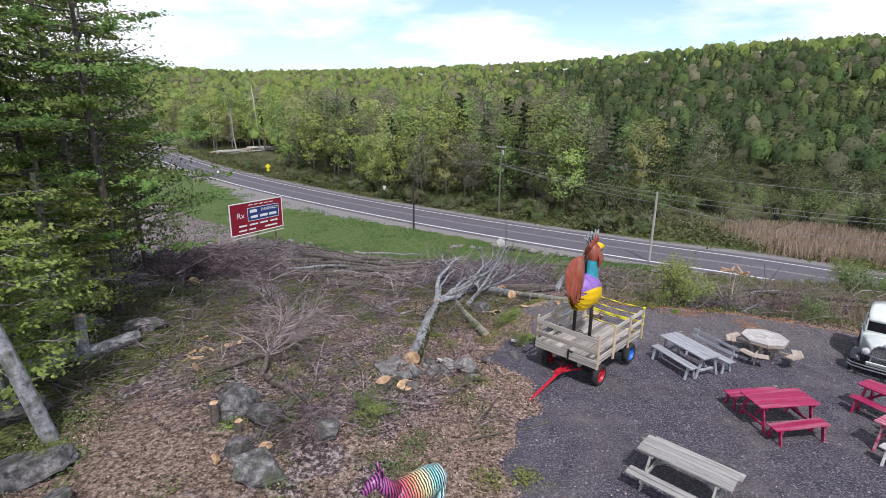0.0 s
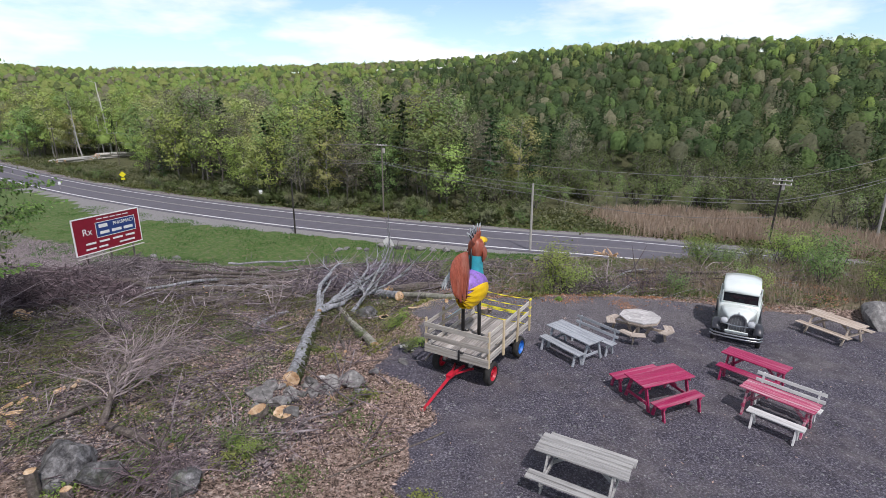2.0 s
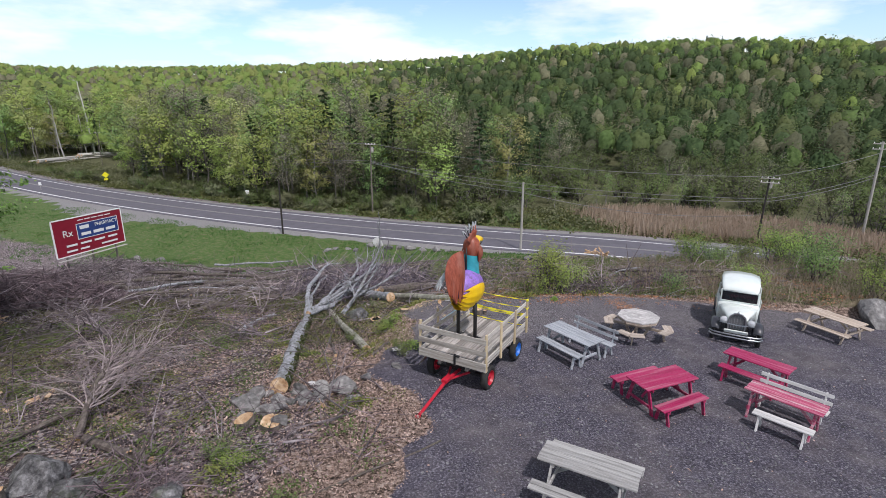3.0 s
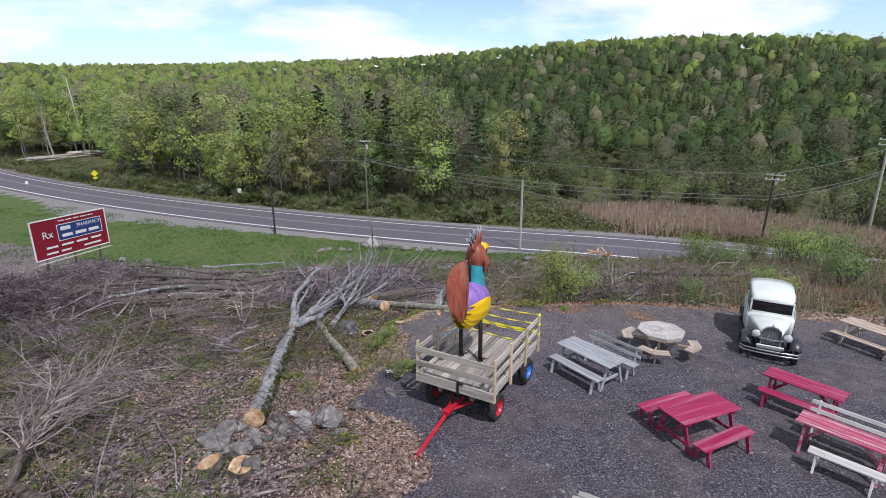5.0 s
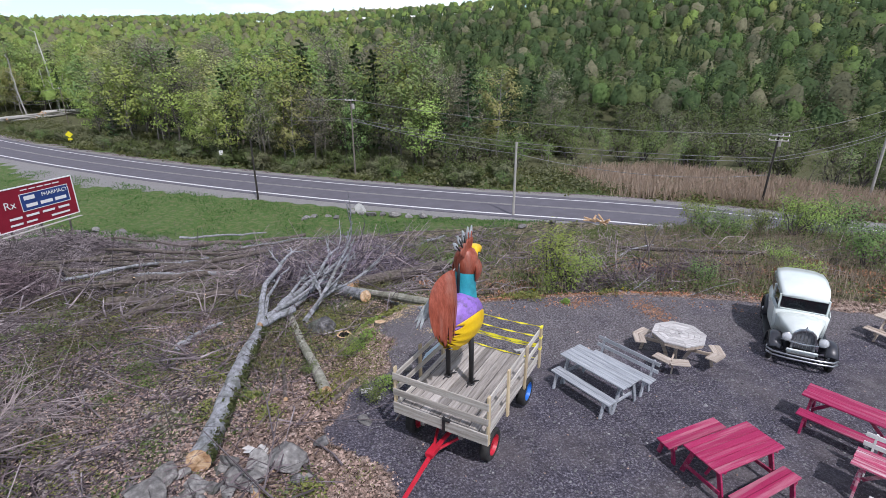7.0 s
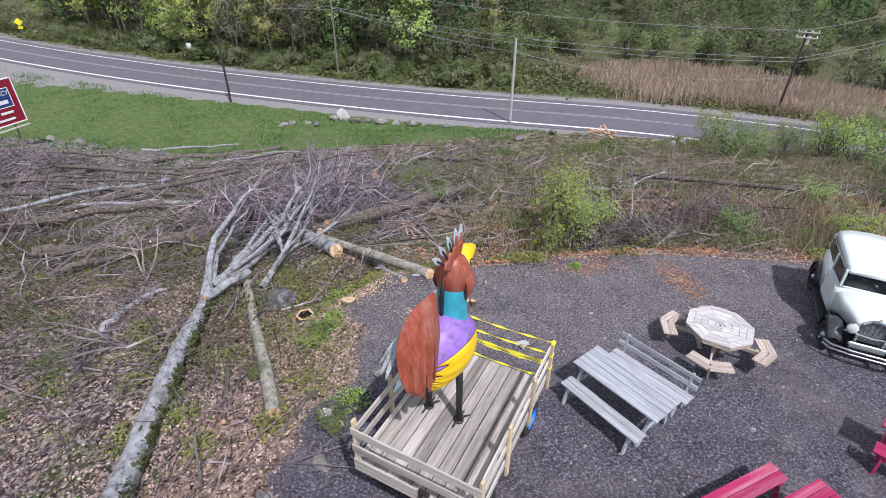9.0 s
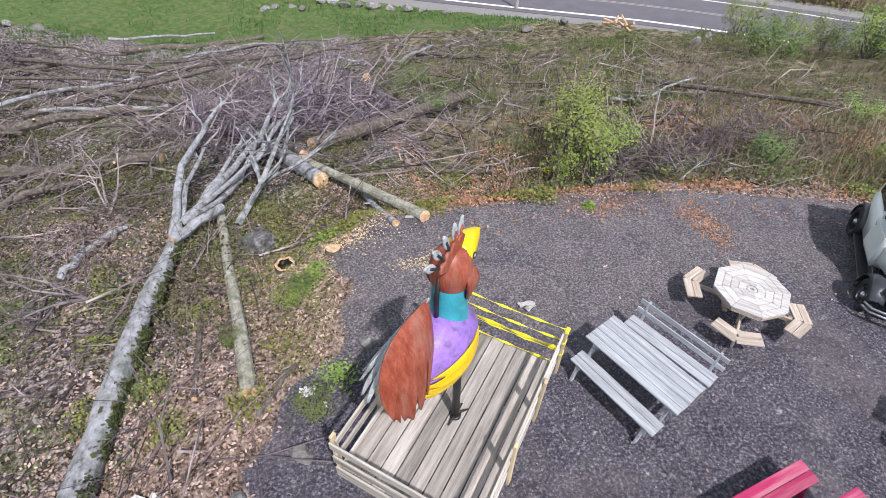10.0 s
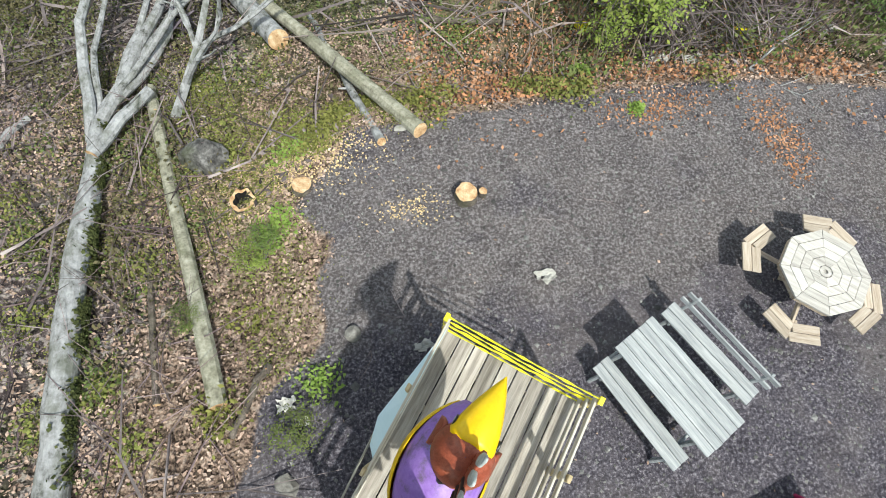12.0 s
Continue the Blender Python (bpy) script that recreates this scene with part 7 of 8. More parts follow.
# dark and deep kinds also carry cloud shade, lime and yellow ones sun
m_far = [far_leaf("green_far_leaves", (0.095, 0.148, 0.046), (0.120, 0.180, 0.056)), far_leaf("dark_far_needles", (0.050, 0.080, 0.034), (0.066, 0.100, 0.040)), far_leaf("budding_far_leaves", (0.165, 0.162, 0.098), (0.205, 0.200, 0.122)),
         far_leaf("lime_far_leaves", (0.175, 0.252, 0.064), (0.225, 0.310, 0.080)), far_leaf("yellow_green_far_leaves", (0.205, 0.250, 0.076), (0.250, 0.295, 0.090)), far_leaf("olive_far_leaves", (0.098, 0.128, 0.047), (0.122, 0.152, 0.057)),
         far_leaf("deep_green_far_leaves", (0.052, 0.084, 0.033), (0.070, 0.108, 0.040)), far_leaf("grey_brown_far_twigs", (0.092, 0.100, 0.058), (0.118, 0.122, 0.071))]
pos = []
for step, ra, rb in ((4.9, 118, 260), (6.6, 260, 440), (9.0, 440, 930)):
    g = np.arange(-760, 760, step)
    X, Y = np.meshgrid(g, np.arange(40, 900, step))
    X, Y = X + r10.uniform(-.48, .48, X.shape) * step, Y + r10.uniform(-.48, .48, X.shape) * step
    R_, A_ = np.hypot(X - 2, Y - 2), np.degrees(np.arctan2(X - 2, Y - 2))
    v = road_v(X, Y)
    rc = np.interp(A_, [-60, -30, 0, 15, 30, 60], [900, 880, 760, 620, 520, 500]) + 22
    inner = np.interp(A_, [-60, -26, -16, 18, 26, 60], [30, 34, 50, 70, 78, 85])
    ok = (R_ >= ra) & (R_ < rb) & (A_ > -46) & (A_ < 62) & (v > inner) & (R_ < rc)
    pos.append(np.column_stack([X[ok], Y[ok], np.full(ok.sum(), step)]))
pos = np.concatenate(pos)
zg = H(pos[:, 0], pos[:, 1])
Rr, Aa = np.hypot(pos[:, 0] - 2, pos[:, 1] - 2), np.degrees(np.arctan2(pos[:, 0] - 2, pos[:, 1] - 2))
up_hill = np.clip((Rr - 150) / (np.interp(Aa, [-60, -30, 0, 15, 30, 60], [880, 860, 740, 600, 500, 480]) - 150), 0, 1)
far = MB()
far_n = []
# shares of the eight leaf kinds, with light put into the colour: sunny left hills; right hill's cloud-shaded foot and
# middle, sunlit crest
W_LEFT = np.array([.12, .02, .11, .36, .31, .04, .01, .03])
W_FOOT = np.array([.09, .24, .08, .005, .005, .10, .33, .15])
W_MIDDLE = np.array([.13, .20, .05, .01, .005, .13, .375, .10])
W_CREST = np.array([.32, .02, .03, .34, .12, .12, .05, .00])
patch = np.clip(0.5 + 0.34 * np.sin(pos[:, 0] * .061 + 1) * np.sin(pos[:, 1] * .047 + pos[:, 0] * .023) + 0.24 * np.sin(pos[:, 0] * .13 + pos[:, 1] * .11), 0, 1)


def lumps(u, i):
    """Uneven bulges of a crown at three scales, another set for each tree."""
    a, b, c = u[:, 0], u[:, 1], u[:, 2]
    return (1 + 0.20 * np.sin(3.4 * a + i) * np.sin(3.1 * b + 2.3 * i) + 0.13 * np.sin(6.3 * c + 4 * a + 1.7 * i) * np.sin(5.7 * b - 3 * c + i)
            + 0.10 * np.sin(11 * a + 3 * i) * np.sin(10 * b + i) + 0.08 * np.sin(13 * c + 9 * b + 5 * i))


def blob(sub, low):
    """A round template, open below."""
    bm = bmesh.new()
    bmesh.ops.create_icosphere(bm, subdivisions=sub, radius=1.0)
    bmesh.ops.delete(bm, geom=[v for v in bm.verts if v.co.z < low], context='VERTS')
    bm.verts.index_update()
    out = np.array([v.co[:] for v in bm.verts]), [[v.index for v in f.verts] for f in bm.faces]
    bm.free()
    return out


BLOB_FAR, BLOB_LOW = blob(2, -0.6), blob(2, -0.2)
for i, (x, y, st) in enumerate(pos):
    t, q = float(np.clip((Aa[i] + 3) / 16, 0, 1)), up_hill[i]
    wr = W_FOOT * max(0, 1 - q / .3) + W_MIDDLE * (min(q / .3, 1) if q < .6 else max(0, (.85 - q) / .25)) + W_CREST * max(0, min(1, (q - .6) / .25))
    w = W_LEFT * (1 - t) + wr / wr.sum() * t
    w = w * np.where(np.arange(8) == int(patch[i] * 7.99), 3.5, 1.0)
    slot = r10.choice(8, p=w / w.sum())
    h = r10.choice([r10.uniform(7, 10), r10.uniform(9, 12.5), r10.uniform(11, 14.5)]) * (0.85 if st > 8 else 1) * (0.75 if Rr[i] < 150 and Aa[i] > 18 else 1)
    dark = slot == 1
    rad = (0.18 if dark else r10.uniform(0.20, 0.36)) * h
    n, size, core_, cs = (150, 0.58, BLOB_FAR, 0.64) if st < 6 else (66, 0.86, BLOB_FAR, 0.72) if st < 8 else (24, 1.3, BLOB_LOW, 0.98)
    n = n if not dark else 3 * n // 2
    u = r10.normal(size=(n, 3))
    u[:, 2] = np.abs(u[:, 2]) * 1.1 - 0.4
    u /= np.linalg.norm(u, axis=1)[:, None]
    if dark:
        zz = r10.uniform(0.05, 1, n) ** 0.8
        pts = np.array([x, y, zg[i]]) + np.column_stack([u[:, 0] * (1 - zz) * 1.3, u[:, 1] * (1 - zz) * 1.3, zz]) * np.array([rad, rad, h * 1.15])
    else:
        c, sc = np.array([x, y, zg[i] + h * 0.60]), np.array([rad * r10.uniform(.8, 1.2), rad * r10.uniform(.8, 1.2), h * r10.uniform(0.34, 0.46)])
        pts = c + u * (lumps(u, i) * r10.uniform(0.72, 1.26, n))[:, None] * sc
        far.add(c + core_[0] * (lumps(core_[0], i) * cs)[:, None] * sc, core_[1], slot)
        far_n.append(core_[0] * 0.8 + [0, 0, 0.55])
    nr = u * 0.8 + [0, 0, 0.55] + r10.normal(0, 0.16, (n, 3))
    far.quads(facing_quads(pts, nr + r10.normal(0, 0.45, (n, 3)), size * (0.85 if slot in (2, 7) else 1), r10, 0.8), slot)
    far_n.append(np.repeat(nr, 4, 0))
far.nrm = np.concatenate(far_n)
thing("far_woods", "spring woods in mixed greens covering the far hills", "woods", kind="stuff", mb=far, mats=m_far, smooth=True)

# shrubs of the wet ground and the verges


def shrub(h, r, leaves, size, spread=0.5):
    st, lf = MB(), MB()
    pts = []
    for i in range(11):
        a = i * 2.4
        d = np.array([math.cos(a) * spread, math.sin(a) * spread, 1.0]) * r.uniform(0.7, 1.05)
        e = d * h
        w = wobble([0, 0, -0.1], e, 5, 0.05 * h, r)
        st.tube(w, np.linspace(0.014 * h, 0.003 * h, 5), 4, 0, False)
        for _ in range(4):
            q = w[r.integers(2, 5)]
            e2 = q + r.normal(0, 0.16, 3) * h
            st.tube([q, e2], [0.005 * h, 0.002 * h], 3, 0, False)
            pts += [q, e2]
        pts.append(e)
    pts = np.array(pts)
    p = pts[r.integers(0, len(pts), leaves)] + r.normal(0, 0.09 * h, (leaves, 3))
    p[:, 2] = np.maximum(p[:, 2], 0.04)
    lf.nrm = (p - [0, 0, 0.3 * h]) / h + [0, 0, 0.35] + r.normal(0, 0.15, (leaves, 3))
    lf.quads(facing_quads(p, lf.nrm + r.normal(0, 0.35, (leaves, 3)), size, r, 0.65))
    return st, lf


S = {"green": [proto("shrub", shrub(2.2, r10, 1500, 0.11), m_twig, m_leaf_mid) for _ in range(2)],
     "bright": [proto("shrub", shrub(2.2, r10, 1500, 0.11), m_twig, m_leaf_bright) for _ in range(2)],
     "plume": [proto("shrub", shrub(2.4, r10, 1100, 0.10, 0.2), m_twig, m_leaf_bright) for _ in range(2)],
     "haze": [proto("shrub", shrub(4.0, r10, 700, 0.22, 0.42), m_twig, m_leaf_haze) for _ in range(3)],
     "bush": [proto("shrub", shrub(2.4, r10, 1100, 0.27, 0.6), m_twig, m) for m in (m_leaf_haze, m_far[5], m_weed)],
     "olive": [proto("shrub", shrub(4.0, r10, 800, 0.26, 0.42), m_twig, m_far[5]) for _ in range(2)]}
for k, x, y, s in [("plume", 10.55, 22.8, 1.0), ("plume", 11.15, 22.5, 0.72), ("plume", 10.2, 22.4, 0.5), ("plume", 11.9, 25.4, 1.0), ("plume", 11.35, 24.1, .95), ("green", 16.6, 22.0, .5), ("bright", 19.3, 20.4, .55), ("green", 24.5, 22, .9), ("green", 27.0, 24, .6), ("green", 29, 27, .6), ("green", 28.7, 36.4, 1.1), ("green", 29.9, 35.4, .8), ("bright", 32.7, 33.0, 1.15), ("green", 34.2, 33.6, 1.2), ("green", 36.3, 32.6, 1.3), ("bright", 31, 30, .85), ("green", 33, 36, .8), ("bright", 33.6, 43.5, 1.15), ("green", 36.2, 42.6, .8), ("bright", 41, 45, 1.25), ("green", 43, 43, 1.0), ("green", 25.5, 19.5, .9), ("bright", 23.8, 18.6, .6), ("green", 30, 22, 1.0), ("green", 38, 37, .8), ("green", 6.9, 33, .6), ("green", 8.4, 36, .7), ("bright", 12.3, 23.6, .6), ("green", 8.3, 31.2, .5), ("bright", 22, 24, .5), ("green", -1.2, 12.1, .28), ("bright", -0.9, 11.8, .26), ("green", 3.25, 16.1, .28), ("bright", 2.75, 18.9, .25), ("green", 3.0, 19.2, .22), ("bright", -7.6, 9.3, .25), ("green", 1.7, 18.1, .2)]:
    plant(S[k][r10.integers(2)], x, y, s, r10.uniform(0, 360), "leafy green shrub on the clearing's edge", "green shrubs", cat="shrub")
n = 0
while n < 230:
    x, y = r10.uniform(14, 175), r10.uniform(50, 165)
    v, az, rr = float(road_v(x, y)), math.degrees(math.atan2(x - 2, y - 2)), math.hypot(x - 2, y - 2)
    if az < 12 or az > 60 or v < 24 or rr > 155:
        continue
    lim = 32 + 4 * math.sin(x * .11) - .5 * max(x - 55, 0)
    if x > 30 and v < lim + 1:
        continue
    k = r10.choice(["haze", "olive", "olive", "olive", "green"])
    s = r10.uniform(0.8, 1.5) * (1.5 if k == "green" else 1) * (0.8 + rr / 350)
    plant(S[k][r10.integers(len(S[k]))], x, y, s, r10.uniform(0, 360), "budding olive-brown shrub on wet ground", "wetland shrubs", cat="shrub", kind_name="wetland_shrub")
    n += 1
n = 0
while n < 210:
    x, y = r10.uniform(-95, 30), r10.uniform(70, 200)
    v = float(road_v(x, y))
    if v < 15 + 1.6 * math.sin(x * .21) or v > 29 or r10.random() > 1.25 - (v - 15) / 16 or (v > 17 and -29 < math.degrees(math.atan2(x - 2, y - 2)) < -20.5):
        continue
    k = r10.choice(["bush", "bush", "bush", "olive", "green"])
    plant(S[k][r10.integers(len(S[k]))], x, y, r10.uniform(0.55, 1.15) * (0.6 if k == "olive" else 1), r10.uniform(0, 360), "budding olive-brown bush on the far verge", "bushes along the far verge", cat="shrub", kind_name="verge_bush")
    n += 1
for i in range(24):
    x = r10.uniform(26, 100)
    y = float(road_y(x)) + (33 + 4 * math.sin(x * .11) + r10.uniform(0, 12)) * 1.15
    plant(P["pale"][i % 3], x, y, r10.uniform(0.32, 0.5), r10.uniform(0, 360), "thin leaning pale birch among wetland shrubs", "wetland birches", (r10.normal(0, 7), r10.normal(5, 7)))

# trees beside the clearing


def spray_tree(h, r, leaves=5200, size=0.15, reach=4.4, low=0.22):
    """A tree with long level boughs that carry flat sprays of leaves."""
    tr, cr = MB(), MB()
    path = wobble([0, 0, -0.3], [r.normal(0, .3), r.normal(0, .3), h], 9, 0.05, r)
    tr.tube(path, np.linspace(0.19, 0.06, 9), 9)
    nb = 34
    pts = []
    for i in range(nb):
        f = low + (0.97 - low) * i / nb
        k = min(int(f * 8), 7)
        p = path[k] + (path[k + 1] - path[k]) * (f * 8 - k)
        a = i * 2.4 + r.normal(0, 0.3)
        ln = reach * r.uniform(0.5, 1.05) * (1.0 if f < 0.75 else 1.8 * (1.3 - f))
        d = np.array([math.cos(a), math.sin(a), r.uniform(-0.02, 0.35)])
        b = wobble(p, p + d * ln, 6, 0.05 * ln, r) + np.array([[0, 0, -0.10 * ln * (j / 5) ** 2] for j in range(6)])
        tr.tube(b, np.linspace(0.035, 0.006, 6), 4, 0, False)
        for j in range(9):
            t = r.uniform(0.25, 1.0)
            q = b[0] + (b[-1] - b[0]) * t
            e = q + (d + np.array([-d[1], d[0], 0]) * r.choice([-1, 1]) * r.uniform(.5, 1.2) + [0, 0, r.normal(0, .12)]) * ln * 0.26
            tr.tube([q, e], [0.009, 0.003], 3, 0, False)
            m = leaves // (nb * 9)
            s = r.uniform(0.1, 1.1, m)[:, None]
            pts.append(q + (e - q) * s + r.normal(0, 1, (m, 3)) * [0.13, 0.13, 0.045])
    pts = np.concatenate(pts)
    cr.quads(facing_quads(pts, np.array([0, 0, 0.75]) + pts * [0.16, 0.16, 0] + r.normal(0, 0.45, (len(pts), 3)), size, r, 0.6))
    return tr, cr


near_fir = [proto("maple_tree", leafy_tree(15, r10, 9000, 0.17, (0.06, 1), 0.21, 1.0, 2.2), m_bark_tree, m_hemlock) for _ in range(2)]
near_beech = [proto("beech_tree", spray_tree(15, r10, 5200, 0.15, 3.0, 0.8), m_bark_grey, m_leaf_mid), proto("beech_tree", spray_tree(14, r10, 9000), m_bark_tree, m_leaf_spray)]
sapling = [proto("young_beech", spray_tree(5, r10, 4200, 0.13, 2.0, 0.15), m_bark_mid, m_leaf_bright), proto("young_beech", spray_tree(5, r10, 4200, 0.13, 1.8, 0.15), m_bark_mid, m_leaf_bright)]
NL = "trees beside the clearing"
for pr, x, y, s, lab in [
        (near_beech[0], -8.35, 10.15, 1.0, "grey-barked beech standing beside boulders"), (near_beech[1], -15.9, 19.5, 0.92, "slim beech with level sprays of fresh leaves"),
        (near_beech[1], -17.5, 17.0, 1.05, "slim beech with level sprays of fresh leaves"), (near_fir[0], -17.0, 24.5, 1.0, "tall slim maple in small young leaves"), (near_beech[1], -21.0, 22.0, 1.1, "slim beech with level sprays of fresh leaves"), (near_fir[0], -22.5, 28.5, 1.1, "tall slim maple in small young leaves"), (near_fir[1], -23.0, 31, 0.9, "tall slim maple in small young leaves"),
        (near_beech[1], -14.0, 14.0, 0.95, "slim beech with level sprays of fresh leaves"), (near_fir[1], -26.0, 33.0, 1.1, "tall slim maple in small young leaves"), (near_fir[0], -28, 26, 1.1, "tall slim maple in small young leaves"), (near_beech[0], -19.5, 25.8, 1.1, "grey-barked beech with fresh leaves"), (near_beech[1], -24, 37, 1.0, "grey-barked beech with fresh leaves"), (near_fir[1], -30, 36, 1.1, "tall slim maple in small young leaves"), (near_beech[1], -16, 15.5, 1.0, "grey-barked beech with fresh leaves"), (near_fir[0], -33, 44, 1.1, "tall slim maple in small young leaves"),
        (sapling[1], -11.6, 14.6, 0.75, "young beech with bright spring leaves"), (sapling[0], -14.8, 18.2, 1.25, "young beech with bright spring leaves"), (sapling[0], -12.9, 15.8, 1.15, "young beech with bright spring leaves"), (sapling[1], -11.6, 12.4, 1.15, "young beech with bright spring leaves"), (sapling[0], -10.6, 11.2, 1.0, "young beech with bright spring leaves"), (near_beech[1], -18.5, 13.2, 1.1, "slim beech with level sprays of fresh leaves")]:
    plant(pr, x, y, s, r10.uniform(0, 360) if x < -9 else 0, lab, NL, (0, -13 if x > -9 else 0))
tall_beech = [proto("beech_tree", spray_tree(13, r10, 10000, 0.15, rc_), m_bark_tree, m_leaf_spray) for rc_ in (4.6, 3.6)]
for k, x, y in [(0, -13.2, 19.4), (1, -14.1, 19.7), (0, -15.8, 16.4)]:
    plant(tall_beech[k], x, y, 1.0, 40 * k + 10 * x, "slim dark-stemmed beech with level sprays of leaves", NL)
# unseen trees, added left of the camera's view to shade the ground
for x, y in [(-10.8, 4.2), (-13.2, 7.2), (-9.0, 0.8), (-15.5, 4.0)]:
    plant(near_beech[1], x, y, 1.0, 25 * x, "slim unseen beech added to shade the mossy ground", NL)

# ---------------- sign board, poles, wires, road signs
sa, sb = np.array([-25.7, 54.83]), np.array([-22.2, 61.35])
mid = (sa + sb) / 2
ang = math.degrees(math.atan2(*(sb - sa)[::-1]))
SW, SH, SZ = float(np.linalg.norm(sb - sa)), 3.62, -6.55
board = thing("billboard", "maroon roadside billboard with white and navy lettering", "billboard", pose(mid[0], mid[1], SZ, 0, 0, ang))
part("panel", MB().box((0, 0, SH / 2), (SW, 0.12, SH), bevel=0.02), m_sign_red, board, "maroon vinyl face")
fr = MB()
for x in (-SW / 2, SW / 2):
    fr.box((x, -0.03, SH / 2), (0.10, 0.13, SH + 0.1), bevel=0.01)
for z in (0, SH):
    fr.box((0, -0.03, z), (SW + 0.1, 0.13, 0.10), bevel=0.01)
part("border", fr, m_sign_white, board, "white border strip")
part("navy_field", MB().box((0, 0, 0), (SW * 0.60, 0.02, SH * 0.42), bevel=0.004), m_sign_navy, board, "navy field with a white frame", m=pose(SW * 0.12, -0.075, SH * 0.60))
ff = MB()
for z in (-0.21, 0.21):
    ff.box((0, 0, z * SH), (SW * 0.61, 0.02, 0.06), bevel=0.004)
for x in (-0.303, 0.303):
    ff.box((x * SW, 0, 0), (0.06, 0.02, SH * 0.43), bevel=0.004)
part("navy_frame", ff, m_sign_white, board, m=pose(SW * 0.12, -0.088, SH * 0.60))


def lettering(text, size, x, z, mat, squeeze=1.0):
    cu = bpy.data.curves.new("lettering", 'FONT')
    cu.body, cu.size, cu.align_x, cu.align_y, cu.extrude = text, size, 'CENTER', 'CENTER', 0.006
    tmp = bpy.data.objects.new("tmp", cu)
    scene.collection.objects.link(tmp)
    me_ = bpy.data.meshes.new_from_object(tmp.evaluated_get(bpy.context.evaluated_depsgraph_get()))
    bpy.data.objects.remove(tmp)
    me_.materials.clear()
    me_.materials.append(mat)
    ob = part("lettering", me_, None, board, "white lettering", m=pose(x, -0.105, z, 90) @ Matrix.Diagonal((squeeze, 1, 1, 1)))
    return ob


rb = np.random.default_rng(3)


def bar_row(x0, x1, z, h, words):
    e = np.linspace(x0, x1, words + 1)
    for i in range(words):
        part("print_bar", MB().box((0, 0, 0), ((e[i + 1] - e[i]) * rb.uniform(.72, .86), 0.012, h), bevel=0.003), m_sign_white, board, m=pose((e[i] + e[i + 1]) / 2 - 0.04, -0.10, z))


lettering("Rx", 0.95, -SW * 0.315, SH * 0.60, m_sign_white)
lettering("PHARMACY", 0.52, SW * 0.245, SH * 0.70, m_sign_white, 0.92)
bar_row(-SW * .16, SW * .02, SH * .70, .36, 1)
bar_row(-SW * .15, SW * .40, SH * .51, .30, 3)
bar_row(-SW * .38, SW * .42, SH * .27, .20, 4)
bar_row(-SW * .38, -SW * .02, SH * .12, .18, 2)
bar_row(SW * .10, SW * .42, SH * .12, .18, 1)
bar_row(-SW * .16, SW * .34, SH * .91, .10, 5)
for x in (-SW * .36, 0, SW * .36):
    p = mid + (sb - sa) / SW * x
    d = SZ - hz(*p)
    part("post", MB().box((0, 0, 0), (0.14, 0.14, d + 2.2 + 0.3), bevel=0.01), m_pole, board, m=pose(x, 0.14, (2.2 - d - 0.3) / 2))
part("walkboard", MB().box((0, 0, 0), (SW, 0.3, 0.06), bevel=0.01), m_pole_pale, board, "pale plank under the panel", m=pose(0, -0.2, -0.34))


def pole(x, y, top, mat, label, arms=(), lean=(0, 0), r=0.14, gear=False):
    z0 = hz(x, y)
    t = thing("utility_pole", label, "utility pole", pose(x, y, z0, *lean, 0), "utility poles")
    h = top - z0
    part("pole", MB().tube([(0, 0, -0.2), (0, 0, h * 0.5), (0, 0, h)], [r, r * 0.9, r * 0.75], 10), mat, t)
    for z, w, a in arms:
        part("crossarm", MB().box((0, 0, 0), (w, 0.10, 0.12), bevel=0.01), m_pole_pale, t, m=pose(0, -0.12, h - z, 0, 0, a))
        for k in (-0.45, -0.15, 0.15, 0.45):
            part("insulator", MB().lathe([(0.001, 0), (0.05, 0), (0.06, 0.06), (0.035, 0.12), (0.05, 0.16), (0.001, 0.2)], sides=8), m_sign_white, t, m=pose(k * w * math.cos(radians(a)), -0.12 + k * w * math.sin(radians(a)), h - z + 0.06))
    if gear:
        part("transformer", MB().lathe([(0.001, 0), (0.2, 0.02), (0.22, 0.1), (0.22, 0.75), (0.16, 0.85), (0.001, 0.88)], sides=14), m_pole_pale, t, "grey transformer can", True, pose(0.32, 0, h - 1.5))
    return Vector((x, y, top))


p1 = pole(-7.4, 76.2, -2.1, m_pole_dark, "short dark pole at the grass edge", r=0.13)
p3 = pole(6.2, 90.3, 1.6, m_pole, "brown utility pole with a crossarm at the wood's edge", [(0.15, 1.8, -25)], gear=True)
p2 = pole(23.3, 61.6, -1.4, m_pole_pale, "pale weathered stub pole beside the road", r=0.16)
p4 = pole(55.6, 59.0, -1.2, m_pole_dark, "dark utility pole with crossarms among the reeds", [(0.2, 2.2, -30), (0.75, 2.2, -30)], (0, 2.5), gear=True)
p5 = pole(72.5, 58.9, 3.1, m_pole_pale, "tall pale utility pole with crossarms", [(0.3, 2.4, -30), (1.0, 2.4, -30)], r=0.18)
p6 = pole(-93.7, 186.8, 1.4, m_pole, "distant grey utility pole beside stacked timber", [(0.3, 2.4, -20)], r=0.16)
p7 = pole(-74.5, 184.5, 0.0, m_pole, "distant brown utility pole at the wood's edge", [(0.3, 2.0, -20)])


